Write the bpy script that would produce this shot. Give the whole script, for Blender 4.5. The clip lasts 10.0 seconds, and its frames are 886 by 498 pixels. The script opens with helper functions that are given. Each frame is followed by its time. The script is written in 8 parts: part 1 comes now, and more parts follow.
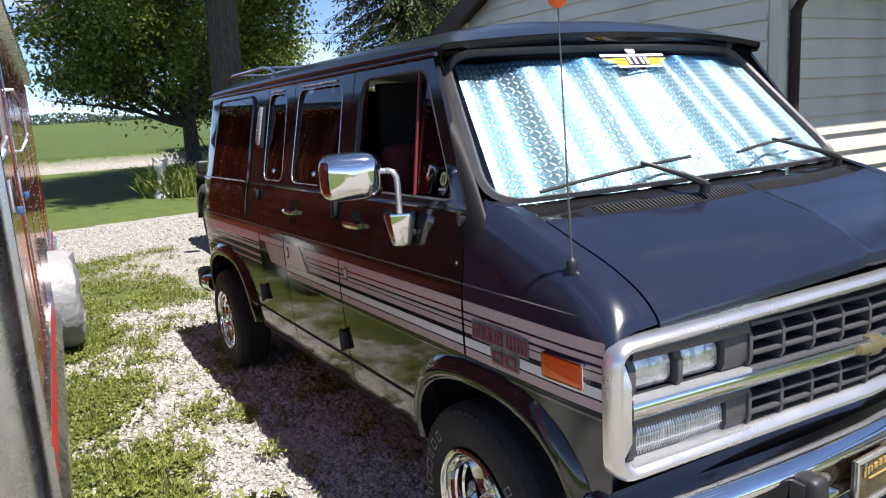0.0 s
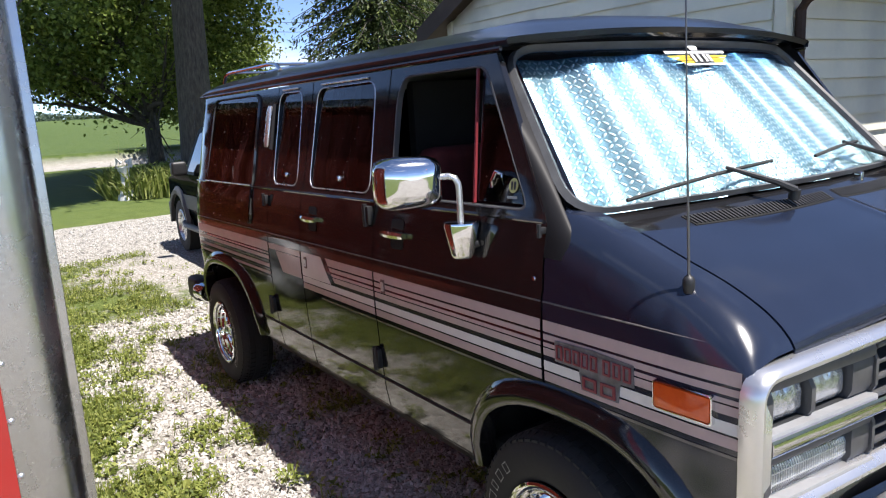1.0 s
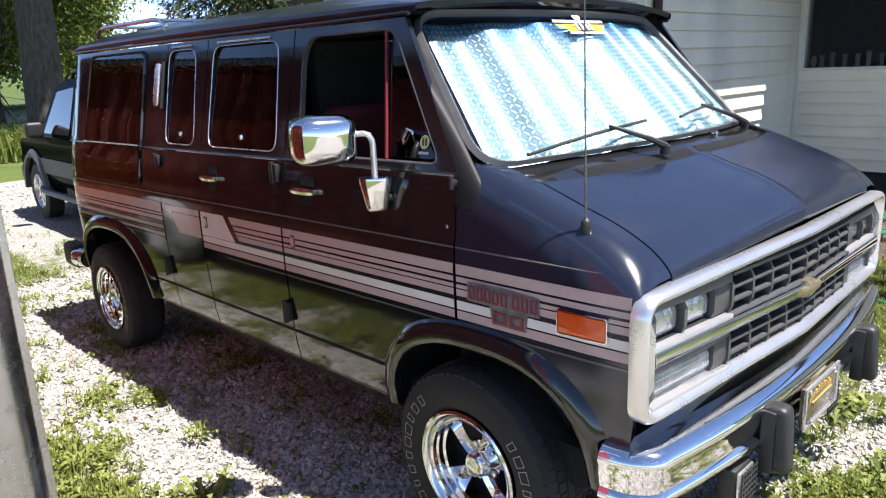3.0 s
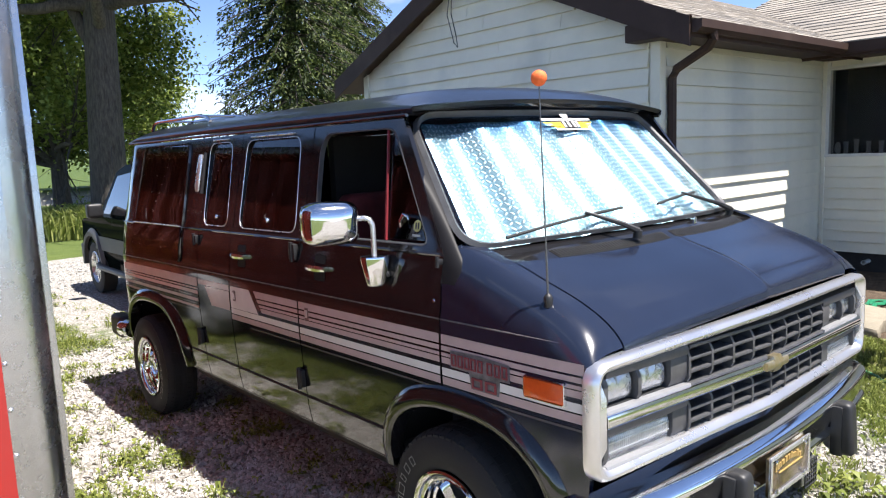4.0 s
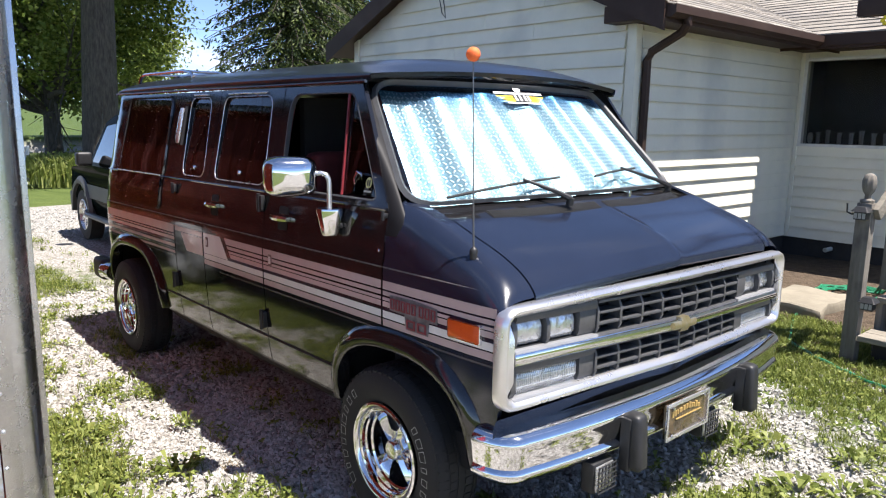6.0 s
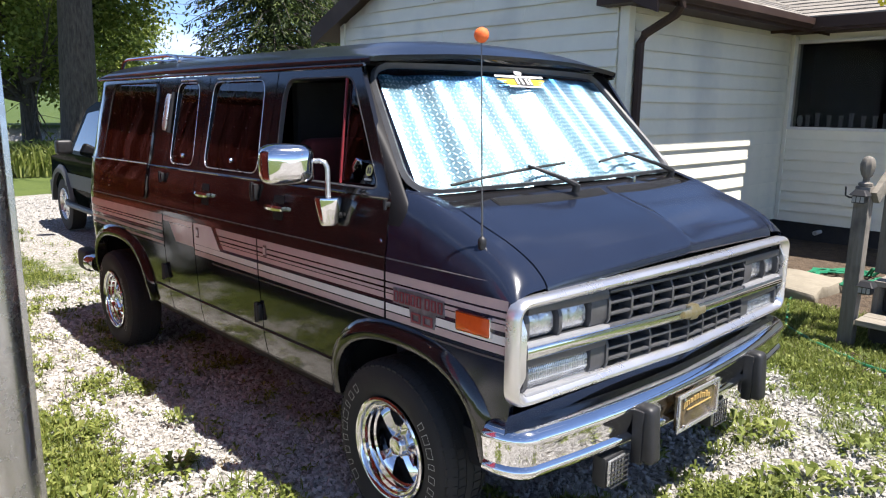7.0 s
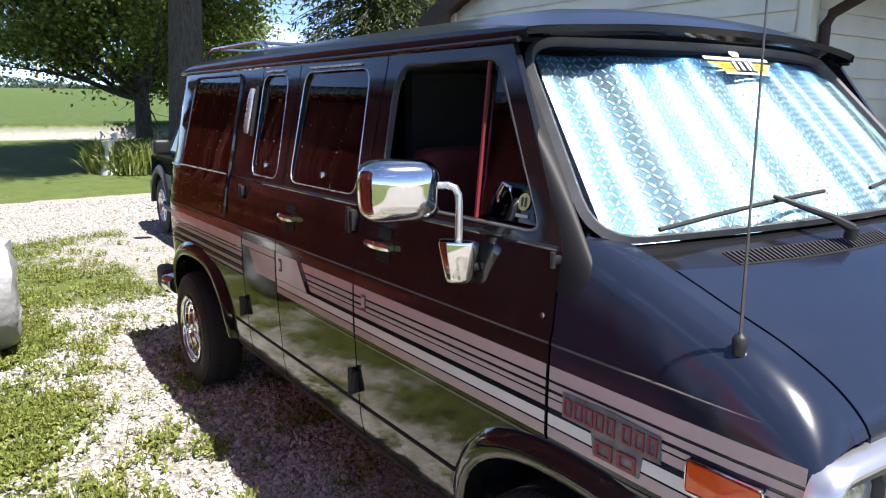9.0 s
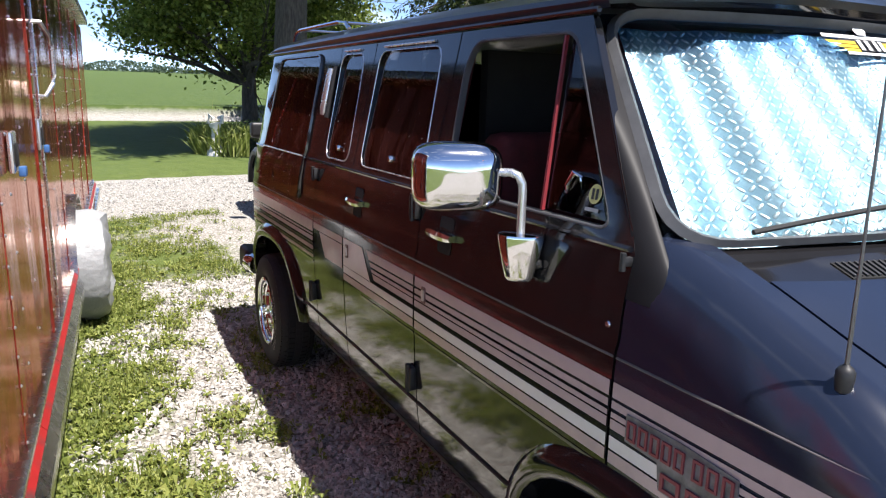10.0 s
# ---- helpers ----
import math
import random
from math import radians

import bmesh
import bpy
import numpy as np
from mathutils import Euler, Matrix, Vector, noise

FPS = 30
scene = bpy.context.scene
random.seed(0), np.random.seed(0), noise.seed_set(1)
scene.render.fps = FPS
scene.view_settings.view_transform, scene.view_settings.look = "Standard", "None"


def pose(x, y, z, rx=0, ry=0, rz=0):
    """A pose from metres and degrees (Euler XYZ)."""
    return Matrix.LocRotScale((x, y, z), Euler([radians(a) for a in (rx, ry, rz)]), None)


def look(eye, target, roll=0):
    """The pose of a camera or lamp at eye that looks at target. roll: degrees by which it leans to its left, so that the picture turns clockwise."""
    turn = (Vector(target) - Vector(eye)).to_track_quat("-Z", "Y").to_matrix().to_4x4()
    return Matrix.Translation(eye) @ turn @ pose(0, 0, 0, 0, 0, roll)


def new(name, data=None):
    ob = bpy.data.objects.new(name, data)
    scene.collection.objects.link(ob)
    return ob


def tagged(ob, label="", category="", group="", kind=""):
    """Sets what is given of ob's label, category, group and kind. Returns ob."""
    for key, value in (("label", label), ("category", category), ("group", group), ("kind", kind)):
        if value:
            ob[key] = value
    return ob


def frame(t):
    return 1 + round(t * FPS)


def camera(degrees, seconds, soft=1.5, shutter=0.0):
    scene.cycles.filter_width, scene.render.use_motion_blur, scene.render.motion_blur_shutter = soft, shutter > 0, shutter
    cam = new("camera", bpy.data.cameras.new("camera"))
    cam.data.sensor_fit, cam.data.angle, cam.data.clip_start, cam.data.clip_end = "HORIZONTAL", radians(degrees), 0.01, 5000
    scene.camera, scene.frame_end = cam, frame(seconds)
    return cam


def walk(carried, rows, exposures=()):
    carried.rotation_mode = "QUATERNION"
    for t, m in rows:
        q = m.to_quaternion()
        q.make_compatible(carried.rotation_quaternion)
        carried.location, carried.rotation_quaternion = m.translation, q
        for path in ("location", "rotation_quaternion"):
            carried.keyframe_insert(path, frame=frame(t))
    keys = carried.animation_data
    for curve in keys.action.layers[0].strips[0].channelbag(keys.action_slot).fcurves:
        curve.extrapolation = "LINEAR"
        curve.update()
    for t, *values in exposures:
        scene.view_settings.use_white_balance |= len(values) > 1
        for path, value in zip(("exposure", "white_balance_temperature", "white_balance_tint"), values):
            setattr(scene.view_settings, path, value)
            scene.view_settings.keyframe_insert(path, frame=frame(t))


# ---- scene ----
cam = camera(64.1, 10.0, 1.15)
PATH = [
    (0, (-0.115, 0.569, 1.703), (0.878, 2.264, 1.325), -3.5),
    (0.5, (-0.282, 0.748, 1.718), (0.848, 2.356, 1.346), -2.4),
    (1, (-0.278, 0.935, 1.722), (0.807, 2.571, 1.338), -3.3),
    (1.5, (-0.384, 1.038, 1.699), (0.922, 2.423, 1.085), 0.0),
    (2, (-0.463, 1.055, 1.671), (0.925, 2.297, 0.943), -1.4),
    (2.5, (-0.519, 1.038, 1.691), (0.894, 2.305, 1.06), -1.6),
    (3, (-0.498, 0.883, 1.724), (0.848, 2.275, 1.225), -2.3),
    (3.2, (-0.488, 0.796, 1.734), (0.787, 2.271, 1.288), -1.5),
    (4.3, (-0.592, 0.466, 1.758), (0.72, 1.956, 1.517), -1.8),
    (4.5, (-0.631, 0.413, 1.747), (0.756, 1.826, 1.464), -0.6),
    (5, (-0.675, 0.301, 1.752), (0.65, 1.756, 1.396), -0.4),
    (6.5, (-0.556, 0.198, 1.735), (0.736, 1.682, 1.379), 1.1),
    (7, (-0.583, 0.328, 1.736), (0.741, 1.775, 1.342), 0.6),
    (7.5, (-0.531, 0.506, 1.711), (0.897, 1.847, 1.308), 2.6),
    (8, (-0.318, 0.753, 1.710), (0.957, 2.245, 1.322), 0.8),
    (8.5, (-0.156, 1.049, 1.695), (1.027, 2.612, 1.297), 1.3),
    (9, (-0.100, 1.228, 1.731), (1.011, 2.841, 1.329), 0.5),
    (9.5, (-0.048, 1.252, 1.719), (0.846, 3.002, 1.348), 1.7),
    (10, (0.070, 1.328, 1.702), (0.951, 3.071, 1.269), 1.6),
]
walk(cam, [(t, look(eye, target, roll)) for t, eye, target, roll in PATH], [(0, 1.16), (1, 1.28), (2, 1.56), (3, 1.6), (4.5, 1.5), (5, 1.5), (6.5, 1.38), (8.5, 1.52), (9.3, 1.46), (10, 1.38)])

# ---- light ----
SUN = Vector((0.158, -0.36, 0.92)).normalized()
world = bpy.data.worlds.new("sky_world")
scene.world = world
world.use_nodes = True
wn = world.node_tree.nodes
sky = wn.new("ShaderNodeTexSky")
sky.sky_type = "NISHITA"
sky.sun_disc = False
sky.sun_elevation = math.asin(SUN.z)
sky.sun_rotation = math.atan2(SUN.x, SUN.y)
sky.dust_density = 0.05
sky.ozone_density = 1.4
sky.air_density = 0.42
clouds_coord = wn.new("ShaderNodeTexCoord")
cloud = wn.new("ShaderNodeTexNoise")
cloud.inputs["Scale"].default_value = 3.2
cloud.inputs["Detail"].default_value = 9.0
cloud.inputs["Roughness"].default_value = 0.58
cloud_map = wn.new("ShaderNodeMapping")
cloud_map.inputs["Scale"].default_value = (1.0, 1.0, 2.6)
cloud_ramp = wn.new("ShaderNodeValToRGB")
cloud_ramp.color_ramp.elements[0].position = 0.57
cloud_ramp.color_ramp.elements[1].position = 0.80
cloud_mix = wn.new("ShaderNodeMix")
cloud_mix.data_type = "RGBA"
cloud_mix.inputs["B"].default_value = (5.0, 5.2, 5.6, 1)
wl = world.node_tree.links
wl.new(clouds_coord.outputs["Generated"], cloud_map.inputs["Vector"])
wl.new(cloud_map.outputs["Vector"], cloud.inputs["Vector"])
wl.new(cloud.outputs["Fac"], cloud_ramp.inputs["Fac"])
wl.new(cloud_ramp.outputs["Color"], cloud_mix.inputs["Factor"])
wl.new(sky.outputs["Color"], cloud_mix.inputs["A"])
background = wn["Background"]
wl.new(cloud_mix.outputs["Result"], background.inputs["Color"])
background.inputs["Strength"].default_value = 0.108

sun_data = bpy.data.lights.new("sun", "SUN")
sun_data.energy = 4.7
sun_data.angle = radians(0.53)
sun_data.color = (1.0, 0.95, 0.86)
sun_lamp = new("sun", sun_data)
sun_lamp.matrix_world = look(SUN * 60, (0, 0, 0))
scene.view_settings.use_white_balance = True
scene.view_settings.white_balance_temperature = 6350
scene.view_settings.white_balance_tint = 14


# ---- materials ----
def surf(name, c1, c2=None, scale=6.0, rough=0.6, metal=0.0, bump=0.0, bscale=None, coat=0.0, rough2=None,
         stretch=(1, 1, 1), dirt=None, dirt_scale=1.5, spec=0.5, random_tint=0.0, trans=0.0, coat_rough=0.03):
    m = bpy.data.materials.new(name)
    m.use_nodes = True
    nt = m.node_tree
    n, l = nt.nodes, nt.links
    b = n["Principled BSDF"]
    b.inputs["Roughness"].default_value = rough
    b.inputs["Metallic"].default_value = metal
    b.inputs["Coat Weight"].default_value = coat
    b.inputs["Coat Roughness"].default_value = coat_rough
    b.inputs["Specular IOR Level"].default_value = spec
    b.inputs["Transmission Weight"].default_value = trans
    b.inputs["Base Color"].default_value = (*c1, 1)
    co = n.new("ShaderNodeTexCoord")
    mp = n.new("ShaderNodeMapping")
    mp.inputs["Scale"].default_value = stretch
    l.new(co.outputs["Object"], mp.inputs["Vector"])
    last = None
    if c2:
        t = n.new("ShaderNodeTexNoise")
        t.inputs["Scale"].default_value = scale
        t.inputs["Detail"].default_value = 8
        t.inputs["Roughness"].default_value = 0.65
        l.new(mp.outputs["Vector"], t.inputs["Vector"])
        r = n.new("ShaderNodeValToRGB")
        r.color_ramp.elements[0].position, r.color_ramp.elements[1].position = 0.3, 0.7
        r.color_ramp.elements[0].color, r.color_ramp.elements[1].color = (*c1, 1), (*c2, 1)
        l.new(t.outputs["Fac"], r.inputs["Fac"])
        last = r.outputs["Color"]
        if rough2 is not None:
            mr = n.new("ShaderNodeMapRange")
            mr.inputs["From Min"].default_value, mr.inputs["From Max"].default_value = 0.3, 0.7
            mr.inputs["To Min"].default_value, mr.inputs["To Max"].default_value = rough, rough2
            l.new(t.outputs["Fac"], mr.inputs["Value"])
            l.new(mr.outputs["Result"], b.inputs["Roughness"])
    if dirt:
        t2 = n.new("ShaderNodeTexNoise")
        t2.inputs["Scale"].default_value = dirt_scale
        t2.inputs["Detail"].default_value = 6
        l.new(co.outputs["Object"], t2.inputs["Vector"])
        r2 = n.new("ShaderNodeValToRGB")
        r2.color_ramp.elements[0].position, r2.color_ramp.elements[1].position = 0.52, 0.7
        l.new(t2.outputs["Fac"], r2.inputs["Fac"])
        mx = n.new("ShaderNodeMix")
        mx.data_type = "RGBA"
        l.new(r2.outputs["Color"], mx.inputs["Factor"])
        if last:
            l.new(last, mx.inputs["A"])
        else:
            mx.inputs["A"].default_value = (*c1, 1)
        mx.inputs["B"].default_value = (*dirt, 1)
        last = mx.outputs["Result"]
    if random_tint:
        info = n.new("ShaderNodeObjectInfo")
        hv = n.new("ShaderNodeHueSaturation")
        mr2 = n.new("ShaderNodeMapRange")
        mr2.inputs["To Min"].default_value, mr2.inputs["To Max"].default_value = 1 - random_tint, 1 + random_tint
        l.new(info.outputs["Random"], mr2.inputs["Value"])
        l.new(mr2.outputs["Result"], hv.inputs["Value"])
        if last:
            l.new(last, hv.inputs["Color"])
        else:
            hv.inputs["Color"].default_value = (*c1, 1)
        last = hv.outputs["Color"]
    if last:
        l.new(last, b.inputs["Base Color"])
    if bump:
        tb = n.new("ShaderNodeTexNoise")
        tb.inputs["Scale"].default_value = bscale or scale * 3
        tb.inputs["Detail"].default_value = 6
        l.new(mp.outputs["Vector"], tb.inputs["Vector"])
        bp = n.new("ShaderNodeBump")
        bp.inputs["Strength"].default_value = bump
        bp.inputs["Distance"].default_value = 0.02
        l.new(tb.outputs["Fac"], bp.inputs["Height"])
        l.new(bp.outputs["Normal"], b.inputs["Normal"])
    return m


PAINT = surf("black_paint", (0.0080, 0.0080, 0.0090), (0.0120, 0.0115, 0.0125), 3, 0.5, coat=1.0, spec=0.0, coat_rough=0.08)
PILLARPAINT = surf("satin_black_paint", (0.0085, 0.0085, 0.0100), (0.0125, 0.0120, 0.0135), 3, 0.6, coat=0.10, spec=0.1, coat_rough=0.40)
# Worn black for hood and fenders, sky reflection put into its blue base.
HOODPAINT = surf("sky_tinted_worn_paint", (0.0088, 0.0122, 0.0240), (0.0122, 0.0165, 0.0320), 2.2, 0.35, coat=1.0, spec=0.0, coat_rough=0.15, bump=0.008, bscale=1.2)
VINYL = surf("black_roof_paint", (0.006, 0.009, 0.016), (0.009, 0.013, 0.022), 5, 0.34, bump=0.02, bscale=60, coat=0.6, coat_rough=0.16, spec=0.3)
for paint in (PAINT, HOODPAINT):
    paint.node_tree.nodes["Principled BSDF"].inputs["Coat IOR"].default_value = 1.68
CHROME = surf("chrome", (0.83, 0.83, 0.84), (0.72, 0.72, 0.73), 5, 0.04, 1.0, rough2=0.09)
DULLCHROME = surf("brushed_bright_metal", (0.74, 0.74, 0.75), (0.64, 0.64, 0.65), 6, 0.24, 0.85, rough2=0.32)
BEZEL = surf("satin_chrome", (0.80, 0.79, 0.79), (0.70, 0.69, 0.69), 5, 0.24, 0.9, rough2=0.34)
GREYPLASTIC = surf("grey_plastic", (0.055, 0.055, 0.058), (0.075, 0.075, 0.078), 40, 0.40)
DARKPLASTIC = surf("black_plastic", (0.012, 0.012, 0.013), (0.02, 0.02, 0.021), 30, 0.5, bump=0.04, bscale=200)
RUBBER = surf("tyre_rubber", (0.010, 0.010, 0.010), (0.020, 0.019, 0.018), 9, 0.72, rough2=0.85, bump=0.06, bscale=60)
GASKET = surf("window_gasket", (0.052, 0.052, 0.055), (0.085, 0.085, 0.088), 12, 0.45)
# Near black for gaps and recesses: their shade is put into the colour.
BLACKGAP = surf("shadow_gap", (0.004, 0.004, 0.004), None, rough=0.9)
AMBER = surf("amber_lens", (0.60, 0.075, 0.012), (0.66, 0.10, 0.016), 60, 0.16, coat=0.6)
REDLENS = surf("red_lens", (0.35, 0.01, 0.01), None, rough=0.2, coat=0.5)
RED_LETTER = surf("red_letter_paint", (0.20, 0.03, 0.04), (0.24, 0.06, 0.07), 30, 0.4)
WHITE_LETTER = surf("white_rubber_lettering", (0.50, 0.50, 0.48), (0.32, 0.32, 0.30), 40, 0.7)
STRIPE_W = surf("white_stripe_vinyl", (0.74, 0.71, 0.69), (0.64, 0.61, 0.59), 10, 0.3, coat=0.5)
STRIPE_P = surf("faded_rose_stripe_vinyl", (0.50, 0.38, 0.37), (0.41, 0.315, 0.305), 10, 0.3, coat=0.5)
STRIPE_G = surf("dark_grey_stripe_vinyl", (0.10, 0.09, 0.09), (0.075, 0.07, 0.07), 10, 0.2, coat=0.8)
CABINRED = surf("dark_red_upholstery", (0.11, 0.014, 0.016), (0.075, 0.011, 0.012), 20, 0.85, bump=0.1)
CABINDARK = surf("dark_cabin_trim", (0.02, 0.019, 0.02), (0.03, 0.028, 0.028), 9, 0.8)
CURTAIN = surf("wine_red_curtain", (0.13, 0.02, 0.024), (0.17, 0.03, 0.034), 20, 0.9, bump=0.1)


def glass_mat(name, tint, rough=0.0):
    m = bpy.data.materials.new(name)
    m.use_nodes = True
    b = m.node_tree.nodes["Principled BSDF"]
    b.inputs["Base Color"].default_value = (*tint, 1)
    b.inputs["Roughness"].default_value = rough
    b.inputs["Transmission Weight"].default_value = 1.0
    b.inputs["IOR"].default_value = 1.5
    return m




def banded_glass():
    """Clear glass with a blue tint band along its top."""
    m = glass_mat("banded_windshield_glass", (0.93, 0.96, 0.96))
    n, l = m.node_tree.nodes, m.node_tree.links
    co, sep, mr, mx = n.new("ShaderNodeTexCoord"), n.new("ShaderNodeSeparateXYZ"), n.new("ShaderNodeMapRange"), n.new("ShaderNodeMix")
    mr.inputs["From Min"].default_value, mr.inputs["From Max"].default_value = 1.735, 1.845
    mr.interpolation_type = "SMOOTHSTEP"
    mx.data_type = "RGBA"
    mx.inputs["A"].default_value, mx.inputs["B"].default_value = (0.93, 0.97, 0.98, 1), (0.22, 0.50, 0.86, 1)
    l.new(co.outputs["Object"], sep.inputs[0])
    l.new(sep.outputs[2], mr.inputs["Value"])
    l.new(mr.outputs["Result"], mx.inputs["Factor"])
    l.new(mx.outputs["Result"], n["Principled BSDF"].inputs["Base Color"])
    return m


SHADED_GLASS = banded_glass()
TINT = glass_mat("tinted_glass", (0.13, 0.12, 0.125))
LENS = surf("lamp_lens", (0.86, 0.87, 0.88), (0.50, 0.52, 0.53), 22, 0.14, 0.7, coat=1.0, bump=0.3, bscale=34)


# ---- mesh helpers ----
def part(name, bm, material, parent=None, label="", smooth=True):
    me = bpy.data.meshes.new(name)
    bmesh.ops.recalc_face_normals(bm, faces=bm.faces)
    bm.to_mesh(me)
    bm.free()
    me.materials.append(material)
    if smooth:
        me.polygons.foreach_set("use_smooth", [True] * len(me.polygons))
        me.set_sharp_from_angle(angle=radians(38))
    ob = new(name, me)
    if parent:
        ob.parent = parent
    if label:
        ob["label"] = label
    return ob


def thing(name, label, category, group="", at=(0, 0, 0)):
    ob = new(name)
    ob.location = at
    ob.empty_display_size = 0.1
    return tagged(ob, label, category, group)


def box(x0, x1, y0, y1, z0, z1, bevel=0.0, segs=2, bm=None):
    bm = bm or bmesh.new()
    vs = bmesh.ops.create_cube(bm, size=1)["verts"]
    for v in vs:
        v.co = Vector(((x0 + x1) / 2 + v.co.x * (x1 - x0), (y0 + y1) / 2 + v.co.y * (y1 - y0), (z0 + z1) / 2 + v.co.z * (z1 - z0)))
    if bevel:
        es = list({e for v in vs for e in v.link_edges})
        bmesh.ops.bevel(bm, geom=es, offset=bevel, segments=segs, affect="EDGES", profile=0.6)
    return bm


def tube(points, radius, sides=8, bm=None, radii=None, cap=True):
    """A round bar along points."""
    bm = bm or bmesh.new()
    pts = [Vector(p) for p in points]
    rings = []
    up = Vector((0, 0, 1))
    for i, p in enumerate(pts):
        d = (pts[min(i + 1, len(pts) - 1)] - pts[max(i - 1, 0)]).normalized()
        a = d.cross(up if abs(d.z) < 0.95 else Vector((1, 0, 0))).normalized()
        c = d.cross(a)
        r = radii[i] if radii else radius
        rings.append([bm.verts.new(p + (a * math.cos(2 * math.pi * k / sides) + c * math.sin(2 * math.pi * k / sides)) * r) for k in range(sides)])
    for a, b in zip(rings, rings[1:]):
        for k in range(sides):
            bm.faces.new((a[k], a[(k + 1) % sides], b[(k + 1) % sides], b[k]))
    if cap:
        bm.faces.new(rings[0][::-1])
        bm.faces.new(rings[-1])
    return bm


def lathe(profile, sides=48, bm=None, m=None):
    """A turned body about the x axis from (x, r) pairs."""
    bm = bm or bmesh.new()
    rings = []
    for x, r in profile:
        ring = []
        for k in range(sides):
            a = 2 * math.pi * k / sides
            p = Vector((x, r * math.cos(a), r * math.sin(a)))
            ring.append(bm.verts.new(m @ p if m else p))
        rings.append(ring)
    for a, b in zip(rings, rings[1:]):
        for k in range(sides):
            bm.faces.new((a[k], a[(k + 1) % sides], b[(k + 1) % sides], b[k]))
    return bm


def grid_mesh(nu, nv, fn, bm=None):
    """A sheet of nu by nv cells from fn(u, v) with u, v in 0..1."""
    bm = bm or bmesh.new()
    vs = [[bm.verts.new(fn(i / nu, j / nv)) for j in range(nv + 1)] for i in range(nu + 1)]
    for i in range(nu):
        for j in range(nv):
            bm.faces.new((vs[i][j], vs[i + 1][j], vs[i + 1][j + 1], vs[i][j + 1]))
    return bm


def prism(outline, depth, axis="x", at=0.0):
    """A flat outline (pairs) pushed out by depth along an axis."""
    bm = bmesh.new()
    def p3(a, b, d):
        return {"x": (d, a, b), "y": (a, d, b), "z": (a, b, d)}[axis]
    lo = [bm.verts.new(p3(a, b, at)) for a, b in outline]
    hi = [bm.verts.new(p3(a, b, at + depth)) for a, b in outline]
    bm.faces.new(lo)
    bm.faces.new(hi[::-1])
    for i in range(len(lo)):
        j = (i + 1) % len(lo)
        bm.faces.new((lo[i], hi[i], hi[j], lo[j]))
    return bm


def rounded(corners, r, n=4):
    """Corner points with their corners rounded by r."""
    out = []
    for i, c in enumerate(corners):
        c = Vector(c)
        a, b = Vector(corners[i - 1]), Vector(corners[(i + 1) % len(corners)])
        da, db = (a - c), (b - c)
        ra = min(r, da.length * 0.45)
        rb = min(r, db.length * 0.45)
        p, q = c + da.normalized() * ra, c + db.normalized() * rb
        for k in range(n + 1):
            t = k / n
            out.append(tuple(p * (1 - t) ** 2 + c * 2 * t * (1 - t) + q * t * t))
    return out


# ---- ground ----
def ground_z(x, y):
    near = 0.07 - 0.0195 * (min(max(y, -12.0), 9.5) - 2.4)
    if y > 9.5:
        near += 0.0 if y < 15 else 0.0172 * (y - 15)
    if x > 3.2 and y < 9:
        near += 0.02 * min(1.0, (x - 3.2) / 2)
    return near


def sheet_axis(lo, hi, fine_lo, fine_hi, step, grow):
    pts = [fine_lo + step * i for i in range(int((fine_hi - fine_lo) / step) + 1)]
    d, p = step, pts[-1]
    while p < hi:
        d *= grow
        p += d
        pts.append(p)
    d, p = step, pts[0]
    while p > lo:
        d *= grow
        p -= d
        pts.insert(0, p)
    return pts


